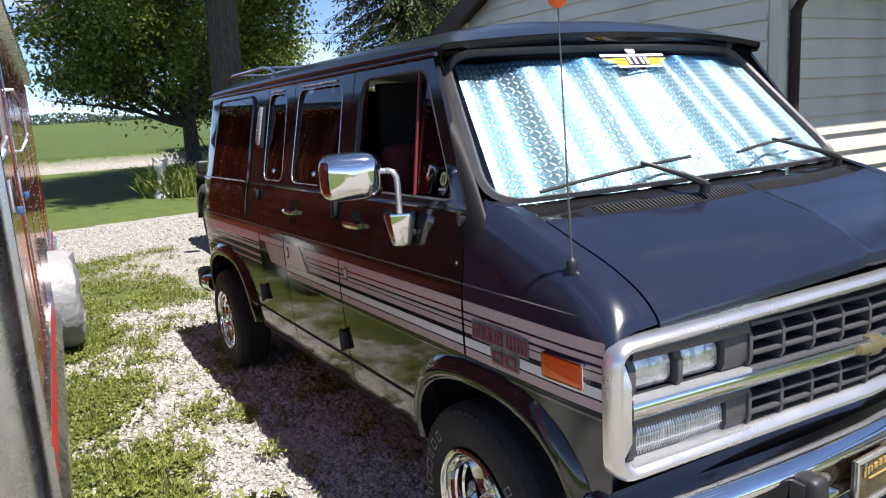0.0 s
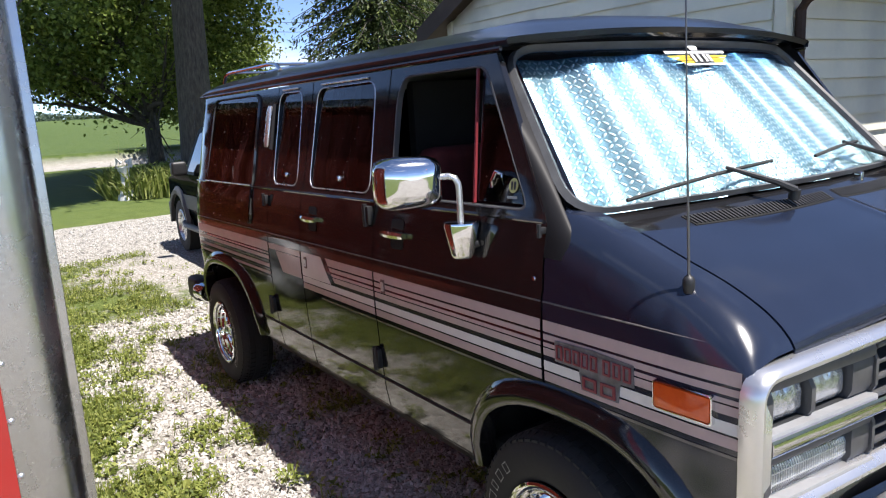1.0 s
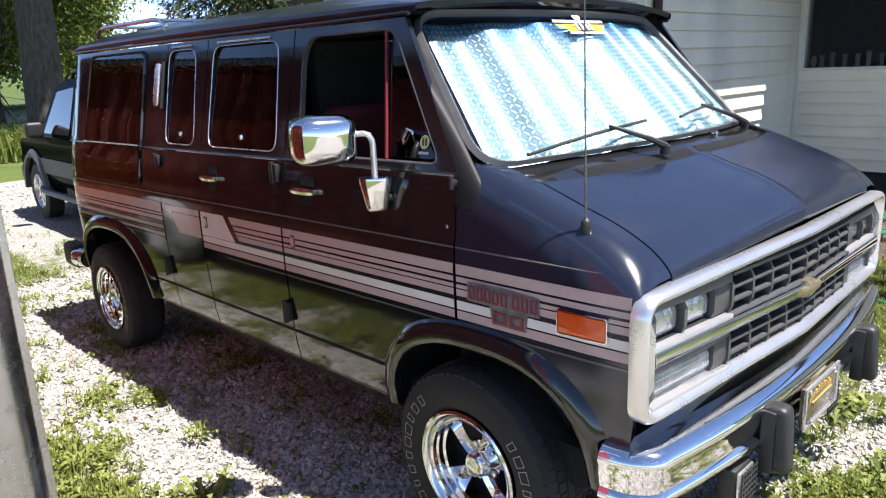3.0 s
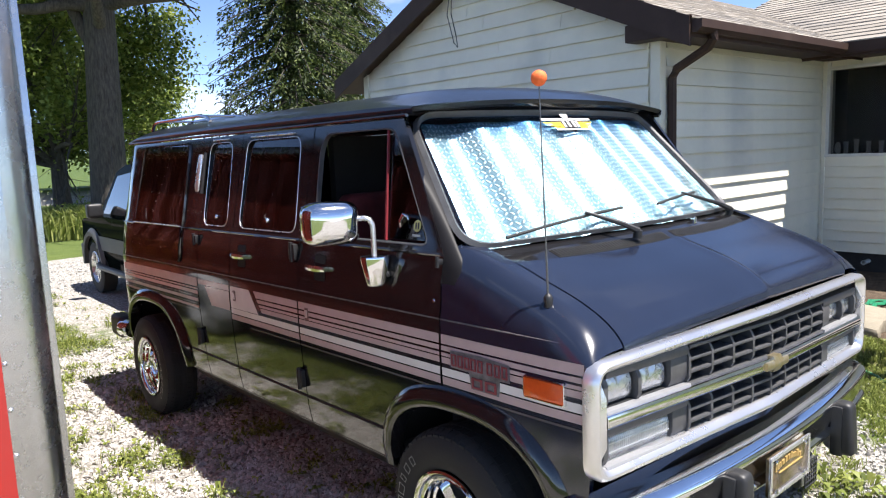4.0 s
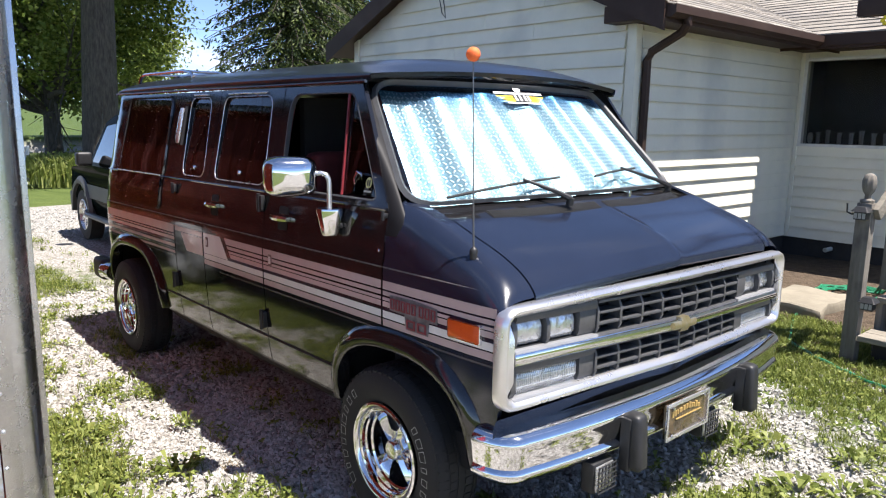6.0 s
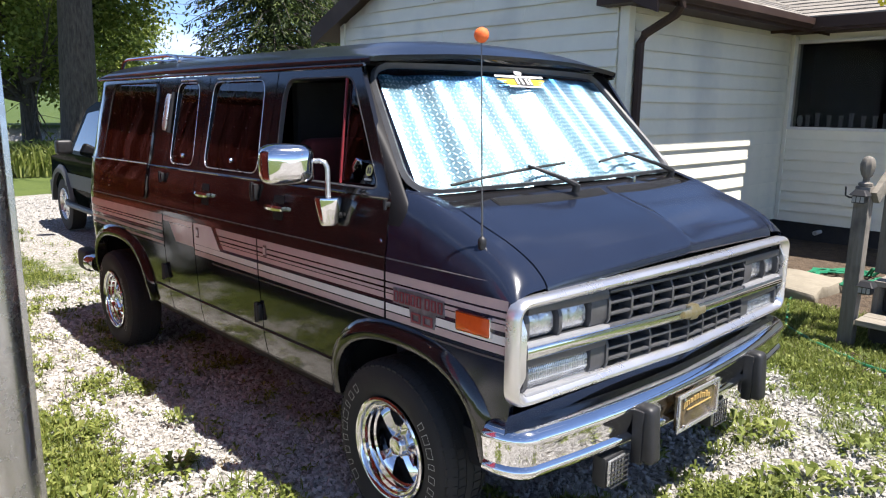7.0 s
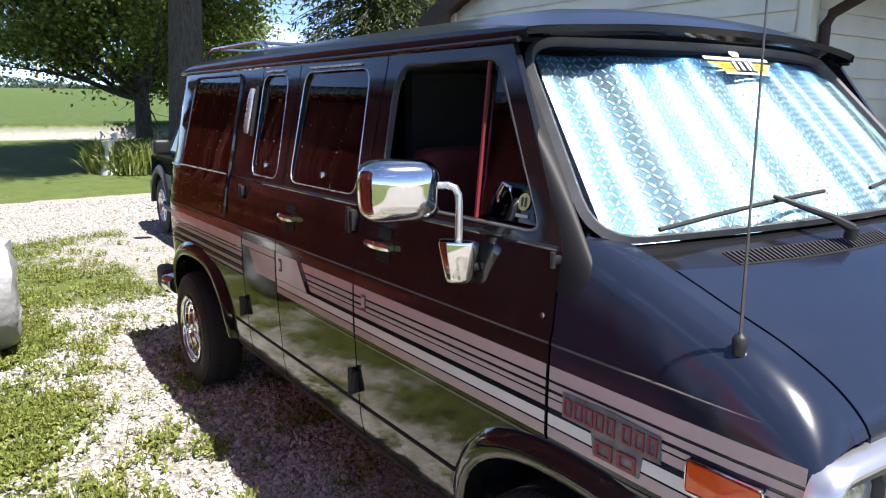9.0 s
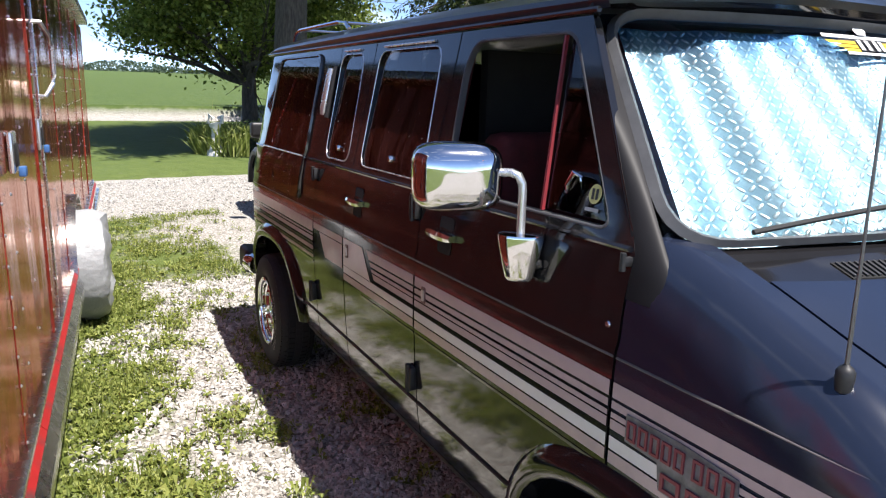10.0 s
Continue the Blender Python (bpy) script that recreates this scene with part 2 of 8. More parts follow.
def ground_material():
    m = bpy.data.materials.new("gravel_and_grass")
    m.use_nodes = True
    nt = m.node_tree
    n, l = nt.nodes, nt.links
    b = n["Principled BSDF"]
    b.inputs["Roughness"].default_value = 0.92
    b.inputs["Specular IOR Level"].default_value = 0.25
    co = n.new("ShaderNodeTexCoord")

    def noise_tex(scale, detail=6, rough=0.6):
        t = n.new("ShaderNodeTexNoise")
        t.inputs["Scale"].default_value, t.inputs["Detail"].default_value, t.inputs["Roughness"].default_value = scale, detail, rough
        l.new(co.outputs["Object"], t.inputs["Vector"])
        return t.outputs["Fac"]

    def ramp(fac, stops):
        r = n.new("ShaderNodeValToRGB")
        while len(r.color_ramp.elements) < len(stops):
            r.color_ramp.elements.new(0.5)
        for e, (p, c) in zip(r.color_ramp.elements, stops):
            e.position, e.color = p, (*c, 1)
        l.new(fac, r.inputs["Fac"])
        return r.outputs["Color"]

    def mix(fac, a, c):
        x = n.new("ShaderNodeMix")
        x.data_type = "RGBA"
        l.new(fac, x.inputs["Factor"])
        l.new(a, x.inputs["A"])
        l.new(c, x.inputs["B"])
        return x.outputs["Result"]

    def math_node(op, a, c=None):
        x = n.new("ShaderNodeMath")
        x.operation = op
        for i, v in enumerate((a, c)):
            if v is None:
                continue
            if isinstance(v, (int, float)):
                x.inputs[i].default_value = v
            else:
                l.new(v, x.inputs[i])
        return x.outputs[0]

    vor = n.new("ShaderNodeTexVoronoi")
    vor.inputs["Scale"].default_value = 34
    l.new(co.outputs["Object"], vor.inputs["Vector"])
    stone = ramp(math_node("ADD", vor.outputs["Distance"], math_node("MULTIPLY", noise_tex(9), 0.25)),
                 [(0.10, (0.50, 0.485, 0.455)), (0.45, (0.42, 0.405, 0.375)), (0.75, (0.22, 0.205, 0.18))])
    grain = n.new("ShaderNodeAttribute")
    grain.attribute_name = "cover"
    sep = n.new("ShaderNodeSeparateColor")
    l.new(grain.outputs["Color"], sep.inputs["Color"])
    patch = math_node("ADD", sep.outputs[0], math_node("MULTIPLY", math_node("SUBTRACT", noise_tex(2.6, 9, 0.7), 0.5), 1.5))
    green = ramp(math_node("ADD", math_node("MULTIPLY", noise_tex(24, 8, 0.75), 0.5), math_node("MULTIPLY", noise_tex(2.2, 8, 0.75), 0.5)), [(0.25, (0.035, 0.045, 0.012)), (0.5, (0.085, 0.118, 0.026)), (0.75, (0.17, 0.195, 0.06))])
    fields = ramp(noise_tex(1.7, 10, 0.8), [(0.3, (0.030, 0.055, 0.012)), (0.5, (0.060, 0.094, 0.022)), (0.7, (0.105, 0.135, 0.038))])
    near = mix(ramp(patch, [(0.52, (0, 0, 0)), (0.78, (1, 1, 1))]), stone, green)
    soil = ramp(noise_tex(11, 8, 0.7), [(0.3, (0.045, 0.032, 0.022)), (0.7, (0.13, 0.095, 0.065))])
    near = mix(ramp(math_node("ADD", sep.outputs[2], math_node("MULTIPLY", math_node("SUBTRACT", noise_tex(4.0, 6), 0.5), 0.6)), [(0.42, (0, 0, 0)), (0.60, (1, 1, 1))]), near, soil)
    col = mix(sep.outputs[1], near, fields)
    l.new(col, b.inputs["Base Color"])
    bp = n.new("ShaderNodeBump")
    bp.inputs["Strength"].default_value = 0.9
    bp.inputs["Distance"].default_value = 0.02
    l.new(math_node("ADD", vor.outputs["Distance"], noise_tex(60)), bp.inputs["Height"])
    l.new(bp.outputs["Normal"], b.inputs["Normal"])
    return m


def cover_at(x, y):
    """How much grass (red) and crop or lawn (green) covers the gravel."""
    w = 0.35 * math.sin(y * 0.9 + 1) + 0.2 * math.sin(y * 2.3)
    g = 0.0
    if y < 11.4 + 0.5 * math.sin(x * 0.7):
        if x < 3.4:
            g = 0.30 + (0.53 if y > 3.6 else 0.14 + 0.28 * max(0.0, (y - 2.6))) * math.exp(-((x - 0.1 - 0.12 * w) / 0.42) ** 2)
            if y > 6.6:
                g = max(g, 0.3 + min(0.5, 0.3 * (y - 6.6)) * min(1.0, max(0.0, (1.9 + w - x) / 1.3)))
            if y < 2.2 and x > 2.3:
                g = 0.30 + 0.25 * min(1, (x - 2.3))
        else:
            g = 0.30 + 0.9 * min(1.0, (x - 3.2 + 0.4 * w) / 1.0)
        if x < -3:
            g = 0.9
    elif y < 15.6 + 0.4 * math.sin(x * 0.5):
        g = 0.12
    elif y < 32.4:
        g = 1.0
    elif y < 35.2:
        g = -0.3
    else:
        g = 1.0
    crop = 0.0 if y < 15.6 else min(1.0, (y - 15.6) / 4) * (0.35 if y < 32.4 else 1.0)
    if 32.4 <= y < 35.2:
        crop = 0.0
    return g, crop


def build_ground():
    xs = sheet_axis(-420, 520, -3.2, 6.8, 0.125, 1.13)
    ys = sheet_axis(-60, 900, -1.2, 36.0, 0.125, 1.08)
    random.seed(3)
    verts, faces, cols = [], [], []
    for y in ys:
        for x in xs:
            z = ground_z(x, y)
            if -3.5 < x < 7 and -1.5 < y < 17:
                z += 0.012 * noise.noise(Vector((x * 2.2, y * 2.2, 0))) + 0.008 * noise.noise(Vector((x * 7, y * 7, 3)))
            if y >= 35.2:
                z += 0.5
            elif y > 32.4:
                z += 0.05
            verts.append((x, y, z))
            g, c = cover_at(x, y)
            soil = 1.0 if (x > 6.0 and -2 < y < 9) else (0.62 if (4.2 < x <= 6.0 and 1.45 < y < 2.6) else 0.0)
            if 5.0 < x <= 6.0 and 2.6 <= y < 4.4:
                soil = (x - 5.0) * 0.9
            cols += [g, c, soil, 1]
    w = len(xs)
    for j in range(len(ys) - 1):
        for i in range(w - 1):
            a = j * w + i
            faces.append((a, a + 1, a + w + 1, a + w))
    me = bpy.data.meshes.new("ground")
    me.from_pydata(verts, [], faces)
    att = me.color_attributes.new("cover", "FLOAT_COLOR", "POINT")
    att.data.foreach_set("color", cols)
    me.polygons.foreach_set("use_smooth", [True] * len(faces))
    me.materials.append(ground_material())
    tagged(new("ground", me), "white limestone gravel drive with weedy grass, lawn and crop field", "ground", kind="structure")


build_ground()


# ---- house ----
SIDING = surf("cream_lap_siding", (0.77, 0.735, 0.60), (0.70, 0.67, 0.55), 2.5, 0.55, bump=0.04, bscale=30, dirt=(0.56, 0.55, 0.47), dirt_scale=1.1, random_tint=0.03)
BROWN = surf("dark_brown_paint", (0.034, 0.018, 0.012), (0.046, 0.025, 0.018), 6, 0.6, dirt=(0.060, 0.037, 0.027), spec=0.3)
SHINGLE = surf("weathered_grey_shingle", (0.20, 0.18, 0.155), (0.28, 0.25, 0.21), 5, 0.9, bump=0.25, bscale=70, random_tint=0.16, dirt=(0.13, 0.12, 0.11), dirt_scale=0.9)
FOUNDATION = surf("dark_painted_block", (0.020, 0.019, 0.019), (0.034, 0.032, 0.030), 8, 0.85, bump=0.2)
ROOMGLASS = glass_mat("dim_window_glass", (0.45, 0.45, 0.45))
ROOMGLASS.node_tree.nodes["Principled BSDF"].inputs["IOR"].default_value = 1.3
# Near black: the room's lack of light is put into the wall colour.
DARKROOM = surf("room_shade_black", (0.010, 0.010, 0.010), (0.016, 0.015, 0.015), 2, 0.9)
WHITEPAINT = surf("white_window_paint", (0.68, 0.67, 0.62), (0.58, 0.57, 0.52), 9, 0.5)
# Weathered post wood, darker than the deck boards: shade put into the colour.
WOOD = surf("shaded_weathered_wood", (0.115, 0.10, 0.082), (0.21, 0.19, 0.16), 5, 0.85, bump=0.4, bscale=16, stretch=(6, 6, 0.7), dirt=(0.075, 0.068, 0.058), dirt_scale=4)
WOODFLAT = surf("weathered_grey_deck_board", (0.17, 0.15, 0.12), (0.28, 0.25, 0.20), 5, 0.85, bump=0.4, bscale=16, stretch=(6, 0.7, 6), dirt=(0.15, 0.13, 0.105), dirt_scale=4)

HX, HY, MX = 5.39, 4.3, 9.1      # gable face, south wall, main wall
GY1, PEAKY, EAVE, PITCH = 9.0, 6.65, 2.88, 0.43
LAP, LAP_M = 0.165, 0.134


def lap_board(length, height, axis, top_cut=None):
    """One siding board, thick at its lower edge, from 0 to length along the axis."""
    bm = bmesh.new()
    prof = [(-0.002, 0.004), (-0.034, 0.0), (-0.033, 0.010), (-0.006, height - 0.004), (-0.002, height - 0.004)]
    ends = []
    for s in (0.0, length):
        ring = []
        for o, z in prof:
            ring.append(bm.verts.new((o, s, z) if axis == "y" else (s, o, z)))
        ends.append(ring)
    a, b = ends
    k = len(prof)
    for i in range(k):
        j = (i + 1) % k
        bm.faces.new((a[i], a[j], b[j], b[i]))
    bm.faces.new(a[::-1])
    bm.faces.new(b)
    return bm


def build_house():
    house = thing("house", "single-storey ranch house with cream lap siding and brown trim", "house", at=(HX, HY, 0.0))
    off = Matrix.Translation((-HX, -HY, 0.0))

    def hp(name, bm, mat, label="", parent=None, smooth=False):
        if parent is None:
            bm.transform(off)
        return part(name, bm, mat, parent or house, label, smooth)

    # wall cores
    gable = prism([(HY, 0.3), (GY1, 0.3), (GY1, EAVE), (PEAKY, EAVE + (GY1 - PEAKY) * PITCH), (HY, EAVE)], 0.14, "x", HX)
    w1 = hp("wall", gable, SIDING, "cream siding gable wall")
    bm = box(HX + 0.14, MX, HY, HY + 0.14, 0.3, EAVE)
    w2 = hp("wall", bm, SIDING, "cream siding wall under the eave")
    bm = box(MX, MX + 0.14, -6.0, 3.06, 0.3, EAVE)
    box(MX, MX + 0.14, 3.06, 4.20, 0.3, 1.53, bm=bm)
    box(MX, MX + 0.14, 3.06, 4.20, 2.57, EAVE, bm=bm)
    box(MX, MX + 0.14, 4.20, HY + 0.2, 0.3, EAVE, bm=bm)
    w3 = hp("wall", bm, SIDING, "cream siding wall with the window")
    bm = box(HX + 0.02, HX + 0.14, HY + 0.02, GY1, -0.3, 0.3)
    box(HX + 0.14, MX + 0.02, HY + 0.02, HY + 0.14, -0.3, 0.3, bm=bm)
    box(MX + 0.02, MX + 0.14, -6.0, HY + 0.02, -0.3, 0.3, bm=bm)
    hp("foundation", bm, FOUNDATION, "dark painted foundation")
    # boards: gable face
    rows = int((EAVE - 0.3) / LAP) + 12
    for i in range(rows):
        z = 0.32 + i * LAP
        y0, y1 = HY + 0.1, GY1 - 0.1
        top = z + LAP
        if top > EAVE:
            cut = (top - EAVE) / PITCH
            y0, y1 = HY + cut, GY1 - cut
        if y1 - y0 < 0.3:
            break
        random.seed(300 + i)
        cut_y = random.uniform(y0 + 0.5, y1 - 0.5) if y1 - y0 > 2.0 else None
        for a, b in (((y0, cut_y - 0.002), (cut_y + 0.002, y1)) if cut_y else ((y0, y1),)):
            bm = lap_board(b - a, LAP, "y")
            bm.transform(Matrix.Translation((HX, a, z)))
            hp("board", bm, SIDING)
    shared_s, shared_m = None, None
    for i in range(17):
        z = 0.32 + i * LAP
        if z + 0.1 > EAVE:
            break
        if shared_s is None:
            bm = lap_board(MX - HX - 0.16, LAP, "x")
            shared_s = part("board", bm, SIDING, house, "", False)
            ob = shared_s
        else:
            ob = new("board", shared_s.data)
            ob.parent = house
        ob.location = (0.09, 0, z)
    for i in range(20):
        z = 0.30 + i * LAP_M
        if z + 0.1 > EAVE:
            break
        spans = [(-6.0, HY - 0.05)]
        if z + LAP_M > 1.53 and z < 2.60:
            spans = [(-6.0, 2.75), (4.235, HY - 0.05)]
        for a, b in spans:
            bm = lap_board(b - a, LAP_M, "y")
            bm.transform(Matrix.Translation((MX, a, z)))
            hp("board", bm, SIDING)
    # corner boards
    for x, y, dx, dy in ((HX - 0.03, HY - 0.03, 0.1, 0.1), (HX - 0.03, GY1 - 0.07, 0.1, 0.1), (MX - 0.035, HY - 0.06, 0.04, 0.05)):
        hp("corner_board", box(x, x + dx, y, y + dy, 0.3, EAVE + 0.02, 0.004), SIDING, "cream corner trim board")
    # roof of the gable wing
    ov, rk = 0.45, 0.22
    ridge_z = EAVE + (PEAKY - HY) * PITCH + 0.12
    t = 0.16

    def slope(y_eave, x0, x1):
        z_e = ridge_z - abs(y_eave - PEAKY) * PITCH
        bm = bmesh.new()
        pts = [(x0, y_eave, z_e), (x1, y_eave, z_e), (x1, PEAKY, ridge_z), (x0, PEAKY, ridge_z)]
        lo = [bm.verts.new((x, y, z - t)) for x, y, z in pts]
        hi = [bm.verts.new(p) for p in pts]
        bm.faces.new(lo)
        bm.faces.new(hi[::-1])
        for i in range(4):
            j = (i + 1) % 4
            bm.faces.new((lo[i], hi[i], hi[j], lo[j]))
        return bm
    roof = hp("roof", slope(HY - ov, HX - rk, 14.0), BROWN, "low-pitched roof with brown boards")
    hp("roof", slope(GY1 + ov, HX - rk, 14.0), BROWN, "low-pitched roof with brown boards")
    # shingle courses on the south slope
    run = (PEAKY - (HY - ov))
    n = 18
    for i in range(n):
        y0 = HY - ov - 0.02 + run * i / n
        y1 = y0 + run / n + 0.05
        z0 = ridge_z - (PEAKY - y0) * PITCH
        bm = bmesh.new()
        seg = 64
        random.seed(50 + i)
        prev = None
        for s in range(seg + 1):
            x = HX - rk - 0.02 + (14.0 - HX + rk) * s / seg
            d = random.uniform(-0.008, 0.008)
            h = 0.016 + random.uniform(0, 0.007)
            c = [bm.verts.new((x, y0 + d, z0 + 0.003)), bm.verts.new((x, y0 + d, z0 + h)),
                 bm.verts.new((x, y1, z0 + (y1 - y0) * PITCH + 0.004))]
            if prev:
                bm.faces.new((prev[0], c[0], c[1], prev[1]))
                bm.faces.new((prev[1], c[1], c[2], prev[2]))
            prev = c
        hp("shingle", bm, SHINGLE)
    # rake boards
    for y_e in (HY - ov, GY1 + ov):
        z_e = ridge_z - abs(y_e - PEAKY) * PITCH
        bm = bmesh.new()
        pts = [(y_e, z_e - 0.24), (y_e, z_e + 0.01), (PEAKY, ridge_z + 0.01), (PEAKY, ridge_z - 0.24)]
        a = [bm.verts.new((HX - rk - 0.03, y, z)) for y, z in pts]
        b = [bm.verts.new((HX - rk, y, z)) for y, z in pts]
        bm.faces.new(a)
        bm.faces.new(b[::-1])
        for i in range(4):
            j = (i + 1) % 4
            bm.faces.new((a[i], b[i], b[j], a[j]))
        hp("rake_board", bm, BROWN, "dark brown rake board")
    z_e = ridge_z - (PEAKY - (HY - ov)) * PITCH
    hp("box_return", box(HX - rk + 0.002, HX - 0.03, HY - ov + 0.01, HY + 0.22, z_e - 0.125, z_e + 0.03, 0.006), BROWN, "boxed brown eave return")
    hp("soffit", box(HX - 0.03, MX, HY - ov + 0.02, HY - 0.004, z_e - 0.125, z_e - 0.095), BROWN, "brown soffit")
    bm = prism([(HY - ov - 0.10, z_e - 0.02), (HY - ov - 0.10, z_e - 0.09), (HY - ov - 0.06, z_e - 0.123), (HY - ov, z_e - 0.125), (HY - ov + 0.02, z_e - 0.125), (HY - ov + 0.02, z_e - 0.02)], MX - 0.5 - HX + rk, "x", HX - rk)
    hp("gutter", bm, BROWN, "dark brown eave gutter")
    # main roof, sloping towards the drive
    x_e = MX - 0.71
    bm = bmesh.new()
    pts = [(x_e, -6.5), (x_e, HY + 2.0), (14.2, HY + 2.0), (14.2, -6.5)]
    zz = lambda x: z_e + (x - x_e) * 0.36
    lo = [bm.verts.new((x, y, zz(x) - t)) for x, y in pts]
    hi = [bm.verts.new((x, y, zz(x))) for x, y in pts]
    bm.faces.new(lo)
    bm.faces.new(hi[::-1])
    for i in range(4):
        j = (i + 1) % 4
        bm.faces.new((lo[i], hi[i], hi[j], lo[j]))
    hp("roof", bm, BROWN, "main roof above the porch")
    for i in range(30):
        x0 = x_e - 0.02 + i * 0.17
        bm = bmesh.new()
        random.seed(90 + i)
        prev = None
        for s in range(61):
            y = -6.5 + (HY + 8.5) * s / 60
            d, h = random.uniform(-0.008, 0.008), 0.016 + random.uniform(0, 0.007)
            c = [bm.verts.new((x0 + d, y, zz(x0) + 0.003)), bm.verts.new((x0 + d, y, zz(x0) + h)), bm.verts.new((x0 + 0.22, y, zz(x0 + 0.22) + 0.004))]
            if prev:
                bm.faces.new((prev[0], c[0], c[1], prev[1]))
                bm.faces.new((prev[1], c[1], c[2], prev[2]))
            prev = c
        hp("shingle", bm, SHINGLE)
    hp("fascia", box(x_e - 0.03, x_e, -6.5, HY - ov, z_e - 0.13, z_e - 0.01), BROWN, "dark brown fascia board")
    hp("soffit", box(x_e, MX - 0.004, -6.5, HY - ov, z_e - 0.13, z_e - 0.10), BROWN, "brown soffit")
    # downspout
    path = [(HX + 0.06, HY - ov - 0.05, z_e - 0.08), (HX + 0.06, HY - ov - 0.05, z_e - 0.17), (HX + 0.07, HY - ov, z_e - 0.23),
            (HX + 0.10, HY - 0.12, z_e - 0.38), (HX + 0.11, HY - 0.07, z_e - 0.46), (HX + 0.11, HY - 0.07, 0.25)]
    hp("downspout", tube(path, 0.043, 8), BROWN, "dark brown metal downspout", smooth=True)
    # window in the main wall
    win = hp("window", box(MX + 0.05, MX + 0.056, 3.06, 4.20, 1.53, 2.57), ROOMGLASS, "dark porch window")
    # closed near-black box stands for the unlit interior
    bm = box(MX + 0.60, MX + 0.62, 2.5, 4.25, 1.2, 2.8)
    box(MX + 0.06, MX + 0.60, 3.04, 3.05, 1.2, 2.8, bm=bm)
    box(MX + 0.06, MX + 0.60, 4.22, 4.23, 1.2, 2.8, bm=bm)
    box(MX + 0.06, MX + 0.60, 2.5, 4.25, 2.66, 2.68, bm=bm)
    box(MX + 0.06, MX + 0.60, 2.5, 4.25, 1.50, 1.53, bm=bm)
    hp("room", bm, DARKROOM, "near-black box painted as the unlit room behind the window")
    bm = box(MX - 0.03, MX + 0.03, 3.02, 3.06, 1.50, 2.61)
    box(MX - 0.03, MX + 0.03, 4.20, 4.24, 1.50, 2.66, bm=bm)
    box(MX - 0.03, MX + 0.03, 3.06, 4.20, 2.57, 2.61, bm=bm)
    box(MX - 0.04, MX + 0.03, 3.02, 4.24, 1.495, 1.53, bm=bm)
    fr = part("window_frame", bm, WHITEPAINT, house, "cream window frame", False)
    fr.location = (-HX, -HY, 0)
    shut = hp("shutter", box(MX - 0.05, MX - 0.024, 2.70, 2.73, 1.50, 2.61), BROWN, "dark brown louvred shutter")
    bm = box(MX - 0.05, MX - 0.024, 2.96, 3.0, 1.50, 2.61)
    box(MX - 0.05, MX - 0.024, 2.73, 2.96, 2.55, 2.61, bm=bm)
    box(MX - 0.05, MX - 0.024, 2.73, 2.96, 1.50, 1.56, bm=bm)
    bm.transform(off)
    part("shutter_frame", bm, BROWN, shut, "", False)
    for i in range(21):
        bm = box(MX - 0.045, MX - 0.026, 2.73, 2.96, 1.57 + i * 0.047, 1.60 + i * 0.047)
        bm.transform(off)
        part("slat", bm, BROWN, shut, "", False)
    return house


build_house()


# glasses and a plate on the ledge inside the porch window
SILLGLASS = surf("pale_glassware", (0.50, 0.52, 0.52), (0.36, 0.38, 0.38), 20, 0.15, coat=0.5)
for k, y in enumerate((4.05, 3.93, 3.79, 3.65, 3.53, 3.39, 3.26, 3.15)):
    g = thing("drinking_glass", "pale drinking glass on the window ledge", "glass", "glassware on the window ledge", at=(MX + 0.13, y, 1.53))
    h = 0.15 + 0.03 * (k % 3 == 1)
    part("cup", lathe([(0.0, 0.001), (0.0, 0.026), (h * 0.6, 0.024), (h, 0.034), (h, 0.030), (0.02, 0.018)], 16, m=Matrix.Rotation(radians(-90), 4, "Y")), SILLGLASS, g)
plate_w = thing("oval_plate", "pale oval plate leaning in the window", "plate", at=(MX + 0.13, 4.145, 1.53))
bm = lathe([(0.0, 0.001), (-0.006, 0.03), (-0.012, 0.036), (0.0, 0.037), (0.004, 0.02)], 24)
for v in bm.verts:
    v.co.z = v.co.z * 2.0 + 0.075
part("dish", bm, WHITEPAINT, plate_w)


# ---- the van ----
XC = 2.03
V0 = Vector((XC, 3.9, 0.04))


def van_k(z):
    return 0.02 * min(1.0, max(0.0, (1.88 - z) / 0.65))


SIDE = [(0.30, 1.10), (0.50, 1.060), (0.62, 1.038), (0.80, 1.024), (0.93, 1.018), (1.04, 1.016), (1.15, 1.017), (1.19, 1.019), (1.205, 1.024),
        (1.30, 1.032), (1.385, 1.050), (1.40, 1.054), (1.43, 1.066), (1.55, 1.093), (1.70, 1.127), (1.85, 1.160), (1.95, 1.180), (2.1, 1.21)]


def side_x(y, z):
    x = float(np.interp(z, [p[0] for p in SIDE], [p[1] for p in SIDE]))
    if y < 2.0:      # the nose draws in a little
        x += 0.022 * ((2.0 - y) / 0.25) ** 2 * 0.5
    if y > 5.9:
        x += 0.10 * ((y - 5.9) / 0.3) ** 2
    return x


def van_w(x, y, z):
    return Vector((x, y, z - van_k(z) * (y - 2.4)))


van = thing("van", "black 1990s passenger van with chrome trim and silver side stripes", "van", at=V0)


def vp(name, bm, mat, label="", parent=None, smooth=True, local=False):
    if not local:
        bm.transform(Matrix.Translation(-V0))
    return part(name, bm, mat, parent or van, label, smooth)


LEVELS = [0.56, 0.62, 0.70, 0.80, 0.93, 1.04, 1.15, 1.19, 1.205, 1.25, 1.30, 1.385, 1.40, 1.43, 1.49, 1.55, 1.62, 1.70, 1.78, 1.85]


